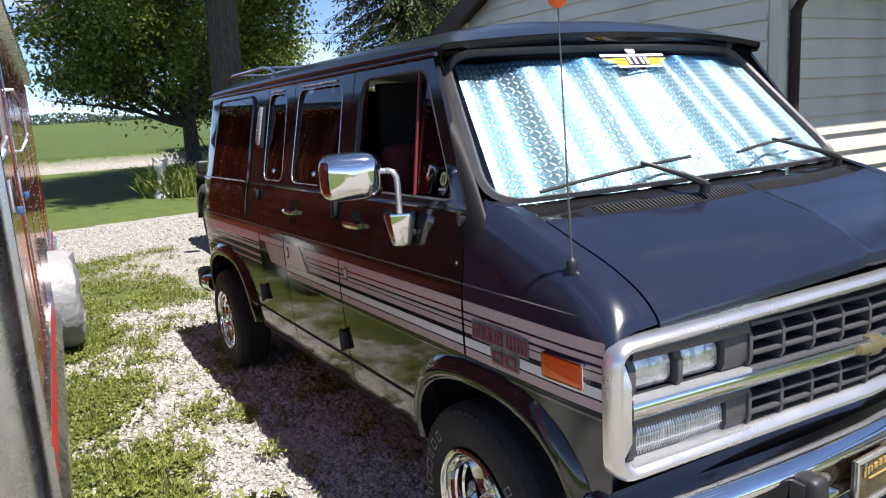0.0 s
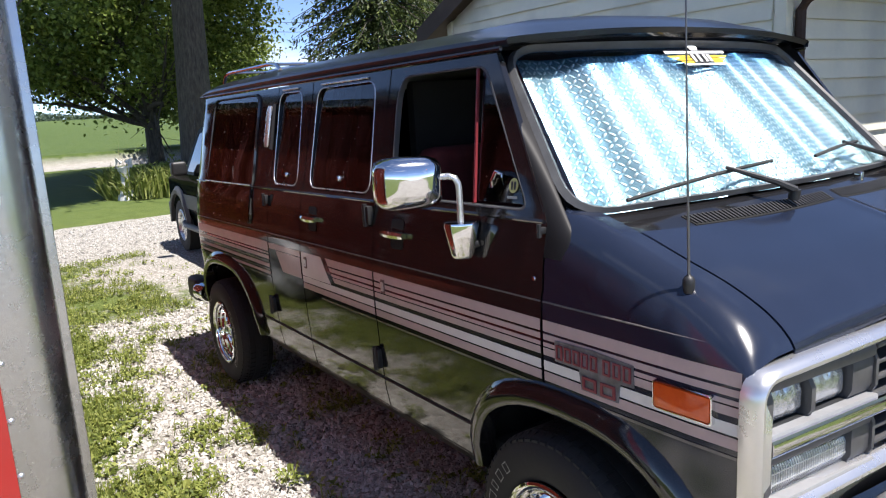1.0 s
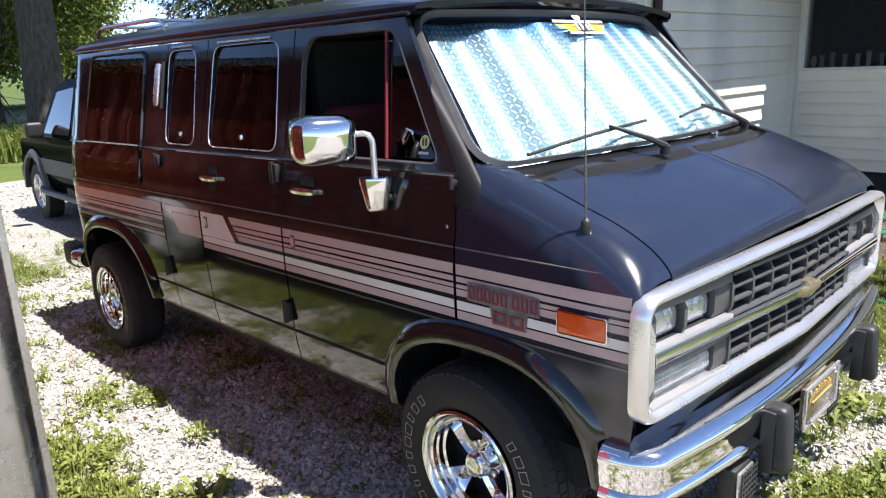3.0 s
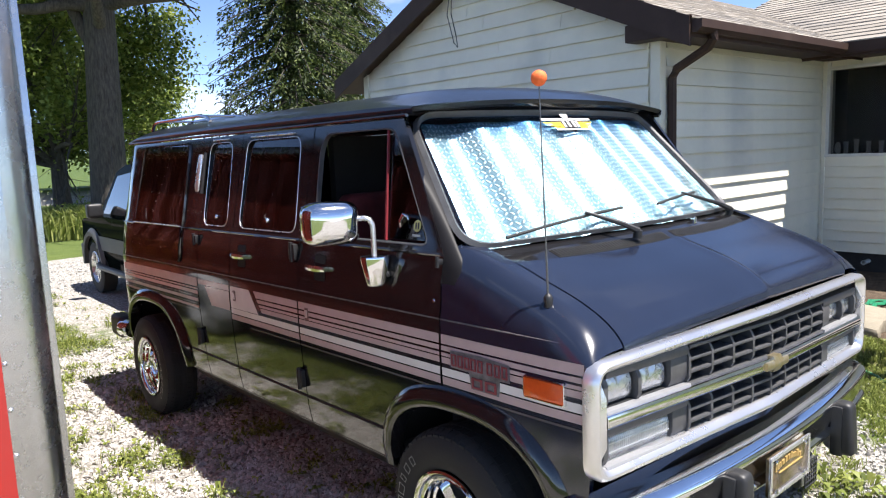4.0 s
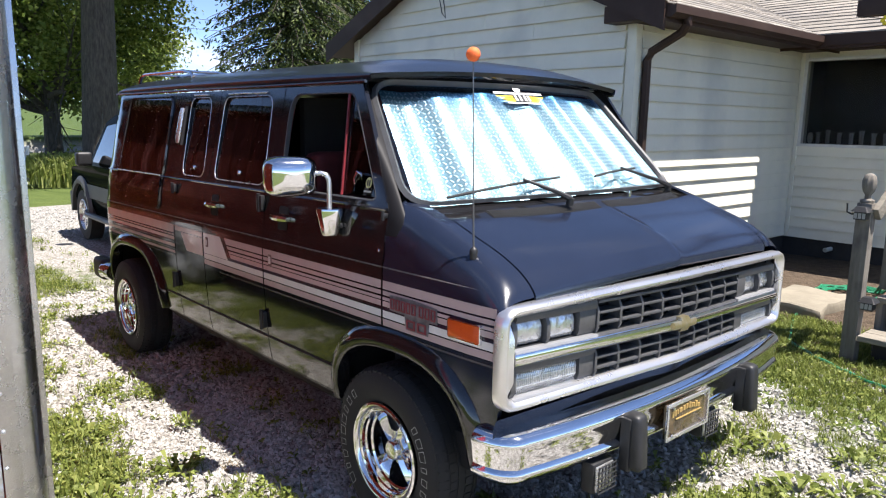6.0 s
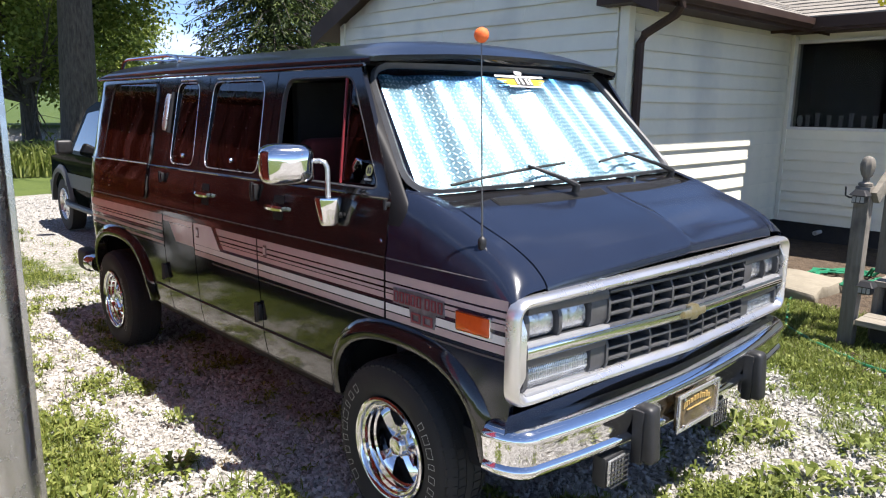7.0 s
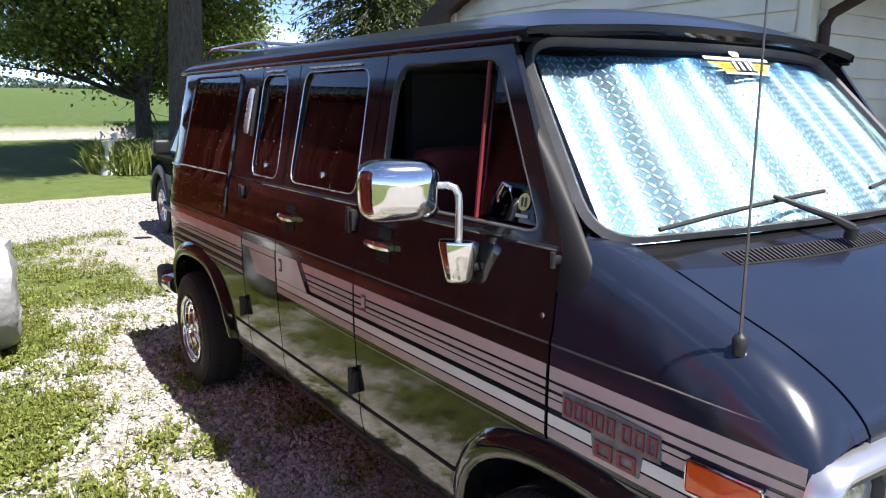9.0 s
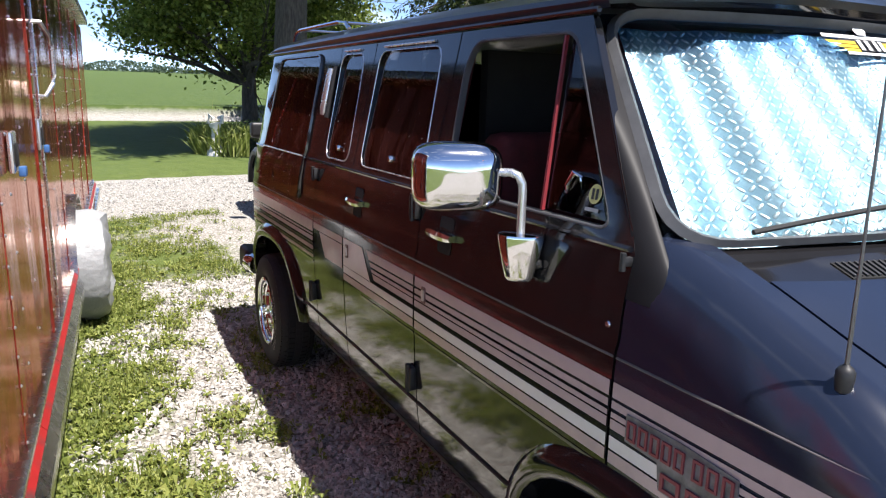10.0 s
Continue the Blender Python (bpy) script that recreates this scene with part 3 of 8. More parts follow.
def fill_panel(loops, depth=0.02, proud=0.0, levels=LEVELS, ycuts=(), right=True):
    """A pressed panel of the body's side: the first loop is its edge, the others are holes, in (y, z)."""
    bm = bmesh.new()
    edges = []
    for loop in loops:
        vs = [bm.verts.new((0, y, z)) for y, z in loop]
        for i in range(len(vs)):
            edges.append(bm.edges.new((vs[i], vs[(i + 1) % len(vs)])))
    bmesh.ops.triangle_fill(bm, edges=edges, use_beauty=True, use_dissolve=False, normal=(-1, 0, 0))
    for z in levels:
        bmesh.ops.bisect_plane(bm, geom=bm.verts[:] + bm.edges[:] + bm.faces[:], plane_co=(0, 0, z), plane_no=(0, 0, 1), dist=1e-5)
    for y in ycuts:
        bmesh.ops.bisect_plane(bm, geom=bm.verts[:] + bm.edges[:] + bm.faces[:], plane_co=(0, y, 0), plane_no=(0, 1, 0), dist=1e-5)
    rim = [e for e in bm.edges if len(e.link_faces) == 1]
    front = bm.faces[:]
    if depth:
        got = bmesh.ops.extrude_edge_only(bm, edges=rim)["geom"]
        deep = {v for v in got if isinstance(v, bmesh.types.BMVert)}
    else:
        deep = set()
    for v in bm.verts:
        y, z = v.co.y, v.co.z
        x = side_x(y, z) - proud + (depth if v in deep else 0)
        v.co = van_w(x if right else 2 * XC - x, y, z)
    for e in rim:
        e.smooth = False
    return bm


def arch(yc, zc, rf, rr, rz, n=18, z_end=0.53):
    """The wheel opening from its rear foot over the top to its front foot, as (y, z)."""
    out = []
    for i in range(n + 1):
        a = math.pi * i / n
        c, s = math.cos(a), math.sin(a)
        r = rr if c > 0 else rf
        out.append((yc + r * math.copysign(abs(c) ** 0.8, c), zc + rz * abs(s) ** 0.85))
    out[0] = (out[0][0], z_end)
    out[-1] = (out[-1][0], z_end)
    return out


FA = arch(2.31, 0.55, 0.41, 0.43, 0.31)
RA = arch(5.42, 0.55, 0.50, 0.52, 0.345)
G = 0.004
SILL, GUT = 0.53, 1.90
YD, YC, YB, YA, YR = 2.40, 3.405, 4.145, 4.585, 6.20
TOPS = ((1.745, 1.115), (1.752, 1.145), (1.765, 1.172), (1.79, 1.200), (1.84, 1.238), (1.92, 1.276), (1.96, 1.293), (2.0, 1.304), (2.18, 1.371), (2.30, 1.409), (2.42, 1.440))


def nose_top(y):
    w = 0.045 * min(1.0, max(0.0, (y - 1.757) / 0.12))
    return sum(float(np.interp(y + w * k, [p[0] for p in TOPS], [p[1] for p in TOPS])) for k in (-1, -0.6, -0.2, 0.2, 0.6, 1)) / 6


def nose_rz(y):
    return min(0.19, max(0.012, nose_top(y) - 1.112))


def nose_z0(y):
    """Height at which the fender's side turns into its top."""
    return nose_top(y) - nose_rz(y)


def build_side(right=True):
    lab = "" if right else "far side"
    # fender: from the nose to the front door
    fa_front = [p for p in FA if p[0] < YD - G]
    foot = FA[-1]
    tops = [(1.765, 1.09), (YD - G, 1.09)]
    fender = [(1.765, 0.80), (1.79, 0.62), (foot[0], 0.62)] + fa_front[::-1][1:] + [(YD - G, FA[[i for i, p in enumerate(FA) if p[0] < YD - G][0]][1])] + tops[::-1]
    pieces = []
    ob = vp("fender", fill_panel([fender], ycuts=(1.8, 1.84, 1.88, 1.93, 2.0, 2.15), right=right), HOODPAINT, "glossy black front fender")
    pieces.append(ob)
    # front door
    fa_rear = [p for p in FA if p[0] > YD + G]
    door_low = [(YC - G, SILL)] + [(fa_rear[0][0], SILL)] + fa_rear[1:]
    door = door_low + [(YD + G, FA[[i for i, p in enumerate(FA) if p[0] > YD + G][-1]][1]), (YD + G, 1.39), (2.43, 1.43), (2.745, GUT - 0.01), (YC - G, GUT - 0.01)]
    hole = rounded([(2.50, 1.425), (2.80, 1.855), (3.30, 1.855), (3.335, 1.78), (3.30, 1.425)], 0.05)
    fd = vp("front_door", fill_panel([door, hole], right=right), PAINT, "glossy black front door with its window down" if right else "front door")
    # side doors or plain far side
    if right:
        d1 = [(YC + G, SILL), (YC + G, GUT - 0.01), (YB - G, GUT - 0.01), (YB - G, SILL)]
        h1 = rounded([(3.475, 1.425), (3.525, 1.855), (4.085, 1.855), (4.075, 1.425)], 0.06)
        sd1 = vp("side_door", fill_panel([d1, h1]), PAINT, "glossy black hinged side door with a large window")
        d2 = [(YB + G, SILL), (YB + G, GUT - 0.01), (YA - G, GUT - 0.01), (YA - G, SILL)]
        h2 = rounded([(4.225, 1.425), (4.27, 1.855), (4.565, 1.855), (4.545, 1.425)], 0.06)
        sd2 = vp("side_door", fill_panel([d2, h2]), PAINT, "glossy black hinged side door with a narrow window")
        q_start = YA + G
        qh = [rounded([(4.90, 1.25), (4.92, 1.83), (5.62, 1.83), (5.68, 1.25)], 0.05)]
    else:
        sd1 = sd2 = None
        q_start = YC + G
        qh = []
    quarter = [(q_start, SILL), (q_start, GUT - 0.01), (6.02, GUT - 0.01), (6.16, 1.45), (YR, 1.2), (YR, 0.62), (RA[0][0], 0.62)] + RA[1:-1] + [(RA[-1][0], SILL)]
    rq = vp("rear_quarter", fill_panel([quarter] + qh, ycuts=(5.9, 5.98, 6.05, 6.12), right=right), PAINT, "glossy black rear quarter panel")
    return ob, fd, sd1, sd2, rq, hole, (h1 if right else None), (h2 if right else None), (qh[0] if right else None)


fender_r, front_door, side_door_a, side_door_b, rear_quarter, HOLE_F, HOLE_1, HOLE_2, HOLE_Q = build_side(True)
build_side(False)


def frame_ring(loop, width, depth, proud, z_in=0.0):
    """A narrow raised rim that follows a window's edge."""
    bm = bmesh.new()
    cy, cz = sum(p[0] for p in loop) / len(loop), sum(p[1] for p in loop) / len(loop)
    rings = []
    for off, pr in ((width, 0.0), (width * 0.7, proud), (0.0, proud), (-width * 0.25, 0.0), (-width * 0.25, -depth)):
        ring = []
        for y, z in loop:
            d = Vector((y - cy, z - cz))
            e = Vector((math.copysign(min(1, abs(d.x) / 0.2), d.x), math.copysign(min(1, abs(d.y) / 0.2), d.y))).normalized()
            yy, zz = y + e.x * off, z + e.y * off
            ring.append(bm.verts.new(van_w(side_x(yy, zz) - pr, yy, zz)))
        rings.append(ring)
    n = len(loop)
    for a, b in zip(rings, rings[1:]):
        for i in range(n):
            bm.faces.new((a[i], a[(i + 1) % n], b[(i + 1) % n], b[i]))
    return bm


def pane(loop, inset=0.005):
    bm = bmesh.new()
    edges = []
    vs = [bm.verts.new((0, y, z)) for y, z in loop]
    for i in range(len(vs)):
        edges.append(bm.edges.new((vs[i], vs[(i + 1) % len(vs)])))
    bmesh.ops.triangle_fill(bm, edges=edges, use_beauty=True, normal=(-1, 0, 0))
    for z in (1.25, 1.30, 1.385, 1.43, 1.49, 1.55, 1.62, 1.70, 1.78):
        bmesh.ops.bisect_plane(bm, geom=bm.verts[:] + bm.edges[:] + bm.faces[:], plane_co=(0, 0, z), plane_no=(0, 0, 1), dist=1e-5)
    ex = bmesh.ops.extrude_face_region(bm, geom=bm.faces[:])["geom"]
    back = {v for v in ex if isinstance(v, bmesh.types.BMVert)}
    for v in bm.verts:
        y, z = v.co.y, v.co.z
        v.co = van_w(side_x(y, z) + inset + 0.02 * (z - 1.42) + (0.004 if v in back else 0), y, z)
    return bm


for door, hole in ((side_door_a, HOLE_1), (side_door_b, HOLE_2)):
    g = vp("window_pane", pane(hole), TINT, "tinted pop-out window", door)
    vp("window_frame", frame_ring(hole, 0.005, 0.001, 0.002), DULLCHROME, "bright metal window frame", door)
BUBBLE = rounded([(4.845, 1.205), (4.865, 1.865), (5.675, 1.865), (5.745, 1.205)], 0.06)
vp("window_pane", pane(BUBBLE, -0.012), TINT, "large dark tinted window standing proud of the side", rear_quarter)
vp("window_frame", frame_ring(BUBBLE, 0.012, -0.002, 0.013), PAINT, "black window edge", rear_quarter)
vp("window_bar", tube([van_w(side_x(y, 1.405) - 0.016, y, 1.405) for y in np.linspace(4.86, 5.72, 8)], 0.004, 6), DULLCHROME, "thin bright divider bar", rear_quarter)
for door, y0, y1 in ((side_door_a, 3.58, 4.04), (side_door_b, 4.31, 4.52)):
    vp("rain_visor", tube([van_w(side_x(y, 1.872) - 0.006, y, 1.872) for y in np.linspace(y0, y1, 5)], 0.005, 6), DULLCHROME, "pale visor strip above the window", door)
# vent pane and its upright in the front door
VENT = [(2.53, 1.437), (2.775, 1.80), (2.80, 1.845), (2.825, 1.845), (2.755, 1.437)]
vp("vent_window", pane(VENT, 0.008), TINT, "triangular tinted vent window", front_door)
bm = bmesh.new()
bar = [(2.834, 1.85), (2.762, 1.43), (2.770, 1.43), (2.842, 1.85)]
a = [bm.verts.new(van_w(side_x(y, z) - 0.001, y, z)) for y, z in bar]
b = [bm.verts.new(van_w(side_x(y, z) + 0.008, y, z)) for y, z in bar]
bm.faces.new(a)
bm.faces.new(b[::-1])
for i in range(4):
    bm.faces.new((a[i], b[i], b[(i + 1) % 4], a[(i + 1) % 4]))
vp("window_post", bm, surf("red_brown_post", (0.22, 0.022, 0.03), (0.13, 0.02, 0.024), 20, 0.4), "dark red window post", front_door)
vp("window_frame", frame_ring(HOLE_F, 0.008, 0.02, 0.001), GASKET, "black window channel", front_door)

# roof
ROOF = [(1.180, 1.905), (1.172, 1.925), (1.178, 1.940), (1.23, 1.965), (1.33, 1.995), (1.48, 2.020), (1.70, 2.036), (2.03, 2.042)]


def roof_point(u, v):
    y = 2.70 + (6.10 - 2.70) * v
    i = u * (2 * (len(ROOF) - 1))
    k = int(min(i, 2 * (len(ROOF) - 1) - 1e-6))
    f = i - k
    full = ROOF + [(2 * XC - x, z) for x, z in ROOF[:-1][::-1]]
    x = full[k][0] * (1 - f) + full[k + 1][0] * f
    z = full[k][1] * (1 - f) + full[k + 1][1] * f
    bow = max(0.0, 1 - ((x - XC) / 0.86) ** 2)
    yy = y - 0.075 * bow * (1 - v) ** 2
    dist = (6.10 - 2.70) * v
    front = max(0.0, 1 - dist / 0.30) ** 2
    drop = 0.075 * front * min(1, max(0, (z - 1.93) / 0.10)) + 0.07 * max(0, (v - 0.92) / 0.08) ** 2 * min(1, max(0, (z - 1.90) / 0.1))
    return Vector((x, yy, z - drop + 0.010 * math.sin(math.pi * v)))


vp("roof", grid_mesh(28, 40, roof_point), VINYL, "black painted roof")
bm = grid_mesh(24, 2, lambda u, v: Vector((1.18 + 1.70 * u, 2.70 - 0.075 * max(0.0, 1 - ((1.18 + 1.70 * u - XC) / 0.86) ** 2) + 0.014 * v, 1.930 + 0.037 * max(0.0, 1 - abs((1.18 + 1.70 * u - XC) / 0.86) ** 2.5) - 0.018 * v)))
vp("roof_brow", bm, DARKPLASTIC, "black roof edge over the windshield")
# drip rail
pts = [van_w(1.165, y, 1.902) for y in np.linspace(2.72, 6.04, 12)]
vp("drip_rail", tube(pts, 0.008, 8), PAINT, "black drip rail")
vp("drip_rail", tube([Vector((2 * XC - p.x, p.y, p.z)) for p in pts], 0.008, 8), PAINT, "black drip rail")

# rear body
bm = grid_mesh(10, 10, lambda u, v: Vector((XC + (2 * u - 1) * (0.93 - 0.12 * max(0, v - 0.55) / 0.45), 6.19 - 0.16 * v * v, 0.45 + 1.46 * v)))
vp("rear_body", bm, PAINT, "black rear body")

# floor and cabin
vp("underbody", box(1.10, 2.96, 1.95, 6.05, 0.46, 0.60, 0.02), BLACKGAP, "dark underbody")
# running gear added to block light and darken the ground beneath
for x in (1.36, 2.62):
    vp("frame_rail", box(x, x + 0.08, 2.0, 6.1, 0.32, 0.46, 0.01), BLACKGAP, "frame rail added to block light under the van")
vp("fuel_tank", box(1.48, 2.55, 4.0, 5.05, 0.27, 0.46, 0.05), BLACKGAP, "fuel tank added to block light under the van")
vp("rear_axle", tube([(1.22, 5.53, 0.358), (1.9, 5.53, 0.358), (2.03, 5.53, 0.358), (2.16, 5.53, 0.358), (2.84, 5.53, 0.358)], 0.05, 12, radii=[0.045, 0.05, 0.13, 0.05, 0.045]), BLACKGAP, "rear axle added to block light under the van")
vp("crossmember", box(1.40, 2.66, 2.30, 2.50, 0.28, 0.46, 0.03), BLACKGAP, "front crossmember added to block light under the van")
vp("exhaust_pipe", tube([(2.3, 2.6, 0.33), (2.3, 4.0, 0.31), (2.66, 4.6, 0.31), (2.72, 6.2, 0.36)], 0.03, 10), BLACKGAP, "exhaust pipe added to block light under the van")
bm = box(1.28, 2.78, 2.9, 5.9, 0.60, 0.62)
vp("cabin_floor", bm, CABINDARK, "dark cabin floor")
bm = box(1.35, 2.70, 3.55, 3.6, 0.65, 1.85)
vp("partition", bm, CABINDARK, "dark curtain behind the front seats")
bm = box(1.22, 2.84, 2.36, 2.60, 0.62, 1.36, 0.03)
vp("dashboard", bm, CABINDARK, "dark dashboard")


def seat(x, y):
    s = vp("seat", box(x - 0.26, x + 0.26, y - 0.28, y + 0.26, 0.75, 0.98, 0.06, 3), CABINRED, "red upholstered captain's seat")
    bm = box(x - 0.26, x + 0.26, y + 0.22, y + 0.38, 0.95, 1.58, 0.06, 3)
    part("backrest", bm, CABINRED, s, "red backrest")
    bm.free() if bm.is_valid else None
    for o in s.children:
        o.location = -V0
    return s


seat(1.50, 3.02)
seat(2.55, 3.02)


def curtain(y0, y1, x):
    n = 40
    return grid_mesh(n, 6, lambda u, v: van_w(x + 0.010 * math.sin(u * (y1 - y0) / 0.055 * 2 * math.pi) + 0.05 + (0.11 * v), y0 + (y1 - y0) * u, 1.36 + 0.52 * v))


vp("curtain", curtain(3.44, 3.80, 1.09), CURTAIN, "wine red gathered window curtain", side_door_a)
vp("curtain", curtain(4.20, 4.58, 1.09), CURTAIN, "wine red gathered window curtain", side_door_b)
vp("curtain", curtain(3.86, 4.10, 1.09), CURTAIN, "wine red gathered window curtain", side_door_a)
vp("curtain", curtain(4.82, 5.75, 1.09), CURTAIN, "wine red gathered window curtain", rear_quarter)


# ---- nose: fender tops and hood ----
def front_y(x):
    s = abs(x - XC)
    return 1.70 + 0.050 * s


def nose_point(u, v, hood_back=False):
    """u across from the fender's side to the centre line, v from front to back (to the cowl's front edge with hood_back)."""
    R = 0.12
    if u < 0.3:
        y = 1.757 + (YD - G - 1.757) * v
        ys_ = max(y, 1.765)
        z0 = nose_z0(ys_)
        if u < 0.12:
            z = 1.09 + (z0 - 1.09) * u / 0.12
            return side_x(ys_, z), ys_, z
        a = ((u - 0.12) / 0.18) * math.pi / 2
        return side_x(ys_, z0) + R * (1 - math.cos(a)), y, z0 + (nose_top(y) - z0) * math.sin(a)
    x = 1.145 + (XC - 1.145) * (u - 0.3) / 0.7
    yf = front_y(x) + 0.012
    y_b = YD - G - 0.265 * min(1.0, max(0.0, (x - 1.145) / 0.30)) ** 0.6
    s = abs(x - XC) / 0.885
    if hood_back:
        y_b = 2.090 + 0.11 * s * s
    y = yf + (y_b - yf) * v
    t = y - yf + 1.757
    f = min(1.0, max(0.0, (y - 1.74) / 0.45))
    ridge = math.sqrt(s * s + 0.0003)
    z = nose_top(t) + (0.030 - 0.012 * f) * (1 - ridge) + 0.006 * (1 - f) * min(1, (1 - s) * 6)
    z += 0.0035 * math.exp(-(s / 0.02) ** 2)
    return x, y, z


SEAM = 0.335


def nose_sheet(u0, u1, nu, nv, mirror=False, lift=0.0):
    def fn(a, v):
        x, y, z = nose_point(u0 + (u1 - u0) * a, v)
        return Vector((2 * XC - x if mirror else x, y, z + lift))
    return grid_mesh(nu, nv, fn)


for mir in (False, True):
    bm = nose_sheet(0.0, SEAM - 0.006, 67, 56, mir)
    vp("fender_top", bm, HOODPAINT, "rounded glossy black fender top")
bm = bmesh.new()
full = []
NU, NV = 96, 44
cols = [SEAM + (1 - SEAM) * i / (NU // 2) for i in range(NU // 2 + 1)]
pts = []
for c in cols:
    pts.append([Vector((p[0], p[1], p[2])) for p in (nose_point(c, j / NV, True) for j in range(NV + 1))])
for c in cols[-2::-1]:
    pts.append([Vector((2 * XC - p[0], p[1], p[2])) for p in (nose_point(c, j / NV, True) for j in range(NV + 1))])
vs = [[bm.verts.new(p) for p in row] for row in pts]
for i in range(len(vs) - 1):
    for j in range(NV):
        bm.faces.new((vs[i][j], vs[i + 1][j], vs[i + 1][j + 1], vs[i][j + 1]))
rim = [e for e in bm.edges if len(e.link_faces) == 1]
got = bmesh.ops.extrude_edge_only(bm, edges=rim)["geom"]
for v in got:
    if isinstance(v, bmesh.types.BMVert):
        v.co.z -= 0.022
for e in rim:
    e.smooth = False
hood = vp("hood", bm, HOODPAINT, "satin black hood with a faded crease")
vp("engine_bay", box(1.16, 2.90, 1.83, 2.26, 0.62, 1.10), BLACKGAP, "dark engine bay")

# ---- windshield ----
def ws_point(u, v, push=0.0):
    """u across from the near corner to the far one, v from the cowl up."""
    q = (u - 0.5) * 2
    return Vector((XC + q * (0.9435 - 0.1455 * v), 2.180 + 0.477 * v + q * q * (0.177 - 0.018 * v) + push * 0.73,
                   1.428 + 0.492 * v + q * q * (-0.0204 + 0.0175 * v) + push * 0.65))


def ws_loop(inset, n=10, r=0.10, push=0.0):
    """The glass's rounded edge as (u, v)."""
    c = [(inset, inset * 1.9), (1 - inset, inset * 1.9), (1 - inset, 1 - inset * 1.9), (inset, 1 - inset * 1.9)]
    base = []
    for i, p in enumerate(c):
        a, b = Vector(c[i - 1]), Vector(c[(i + 1) % 4])
        p = Vector(p)
        def at(q, dist):
            d = q - p
            return p + d * (dist / (abs(d.x) * 1.8 + abs(d.y) * 0.68))
        p1, p2 = at(a, r), at(b, r)
        for k in range(7):
            t = k / 6
            base.append(p1 * (1 - t) ** 2 + p * 2 * t * (1 - t) + p2 * t * t)
        steps = 14 if i % 2 == 0 else 5
        q1 = Vector(c[(i + 1) % 4])
        d = p - q1
        nxt = q1 + d * (r / (abs(d.x) * 1.8 + abs(d.y) * 0.68))
        for k in range(1, steps):
            base.append(p2 + (nxt - p2) * (k / steps))
    return base


loop_o, loop_i, loop_g = ws_loop(0.0, r=0.13), ws_loop(0.014, r=0.115), ws_loop(0.019, r=0.11)
bm = bmesh.new()
rings = [[bm.verts.new(ws_point(p.x, p.y, -0.002)) for p in loop_o], [bm.verts.new(ws_point(p.x * 0.5 + q.x * 0.5, p.y * 0.5 + q.y * 0.5, 0.0) + Vector((0, -0.012, 0.008))) for p, q in zip(loop_o, loop_i)],
         [bm.verts.new(ws_point(p.x, p.y, 0.0) + Vector((0, -0.004, 0.003))) for p in loop_i], [bm.verts.new(ws_point(p.x, p.y, 0.0) + Vector((0, 0.014, -0.010))) for p in loop_g]]
n = len(loop_o)
for a, b in zip(rings, rings[1:]):
    for i in range(n):
        bm.faces.new((a[i], a[(i + 1) % n], b[(i + 1) % n], b[i]))
windshield = vp("windshield_frame", bm, GASKET, "grey rubber windshield seal with bright insert")
bm = bmesh.new()
for back in (0.0, 0.005):
    grid_mesh(28, 12, lambda u, v: ws_point(0.008 + 0.984 * u, 0.015 + 0.97 * v) + Vector((0, 0.008 + back * 0.72, -0.006 - back * 0.68)), bm)
wg = vp("windshield_glass", bm, SHADED_GLASS, "clear windshield", windshield)
wg.visible_shadow = False


def pillar(mirror):
    def fn(u, v):
        z = 1.30 + 0.62 * v
        p = ws_point(0.0, (z - 1.408) / 0.509)
        q_y = np.interp(z, [1.30, 1.40, 1.43, 1.90], [2.40, 2.41, 2.44, 2.755])
        q_x = side_x(3.0, z)
        a = u * math.pi / 2
        x = q_x + (p.x - q_x) * (1 - math.cos(a))
        y = q_y + (p.y - q_y) * math.sin(a)
        return Vector((2 * XC - x if mirror else x, y - 0.0, z))
    return grid_mesh(10, 14, fn)


for mir in (False, True):
    vp("windshield_pillar", pillar(mir), PILLARPAINT, "satin black windshield pillar")


def header(u, v):
    x = 1.20 + 1.66 * u
    q = (x - XC) / 0.798
    top = Vector((x, 2.715 - 0.075 * max(0.0, 1 - ((x - XC) / 0.86) ** 2), 1.914 + 0.037 * max(0.0, 1 - abs((x - XC) / 0.86) ** 2.5)))
    low = ws_point(0.5 + 0.5 * max(-1.0, min(1.0, q)), 1.0)
    return top.lerp(Vector((x, low.y, low.z)), v)


vp("windshield_header", grid_mesh(24, 3, header), PAINT, "black header above the windshield")
# cowl with vents
def cowl_point(x, w):
    """A point of the cowl panel, w from the hood's rear edge to the windshield."""
    xn = x if x < XC else 2 * XC - x
    p = nose_point(0.3 + 0.7 * (xn - 1.145) / (XC - 1.145), 1.0, True)
    q = (xn - XC) / 0.9435
    back = Vector((x, 2.180 + 0.177 * q * q + 0.012, 1.428 - 0.0204 * q * q - 0.006))
    return Vector((x, p[1] + 0.006, p[2] - 0.003)).lerp(back, w)


cowl = vp("cowl", grid_mesh(40, 5, lambda u, v: cowl_point(1.186 + 1.688 * u, v)), PAINT, "black cowl panel")


# ---- grille, lamps and bumper ----
def gy(x):
    return front_y(x)


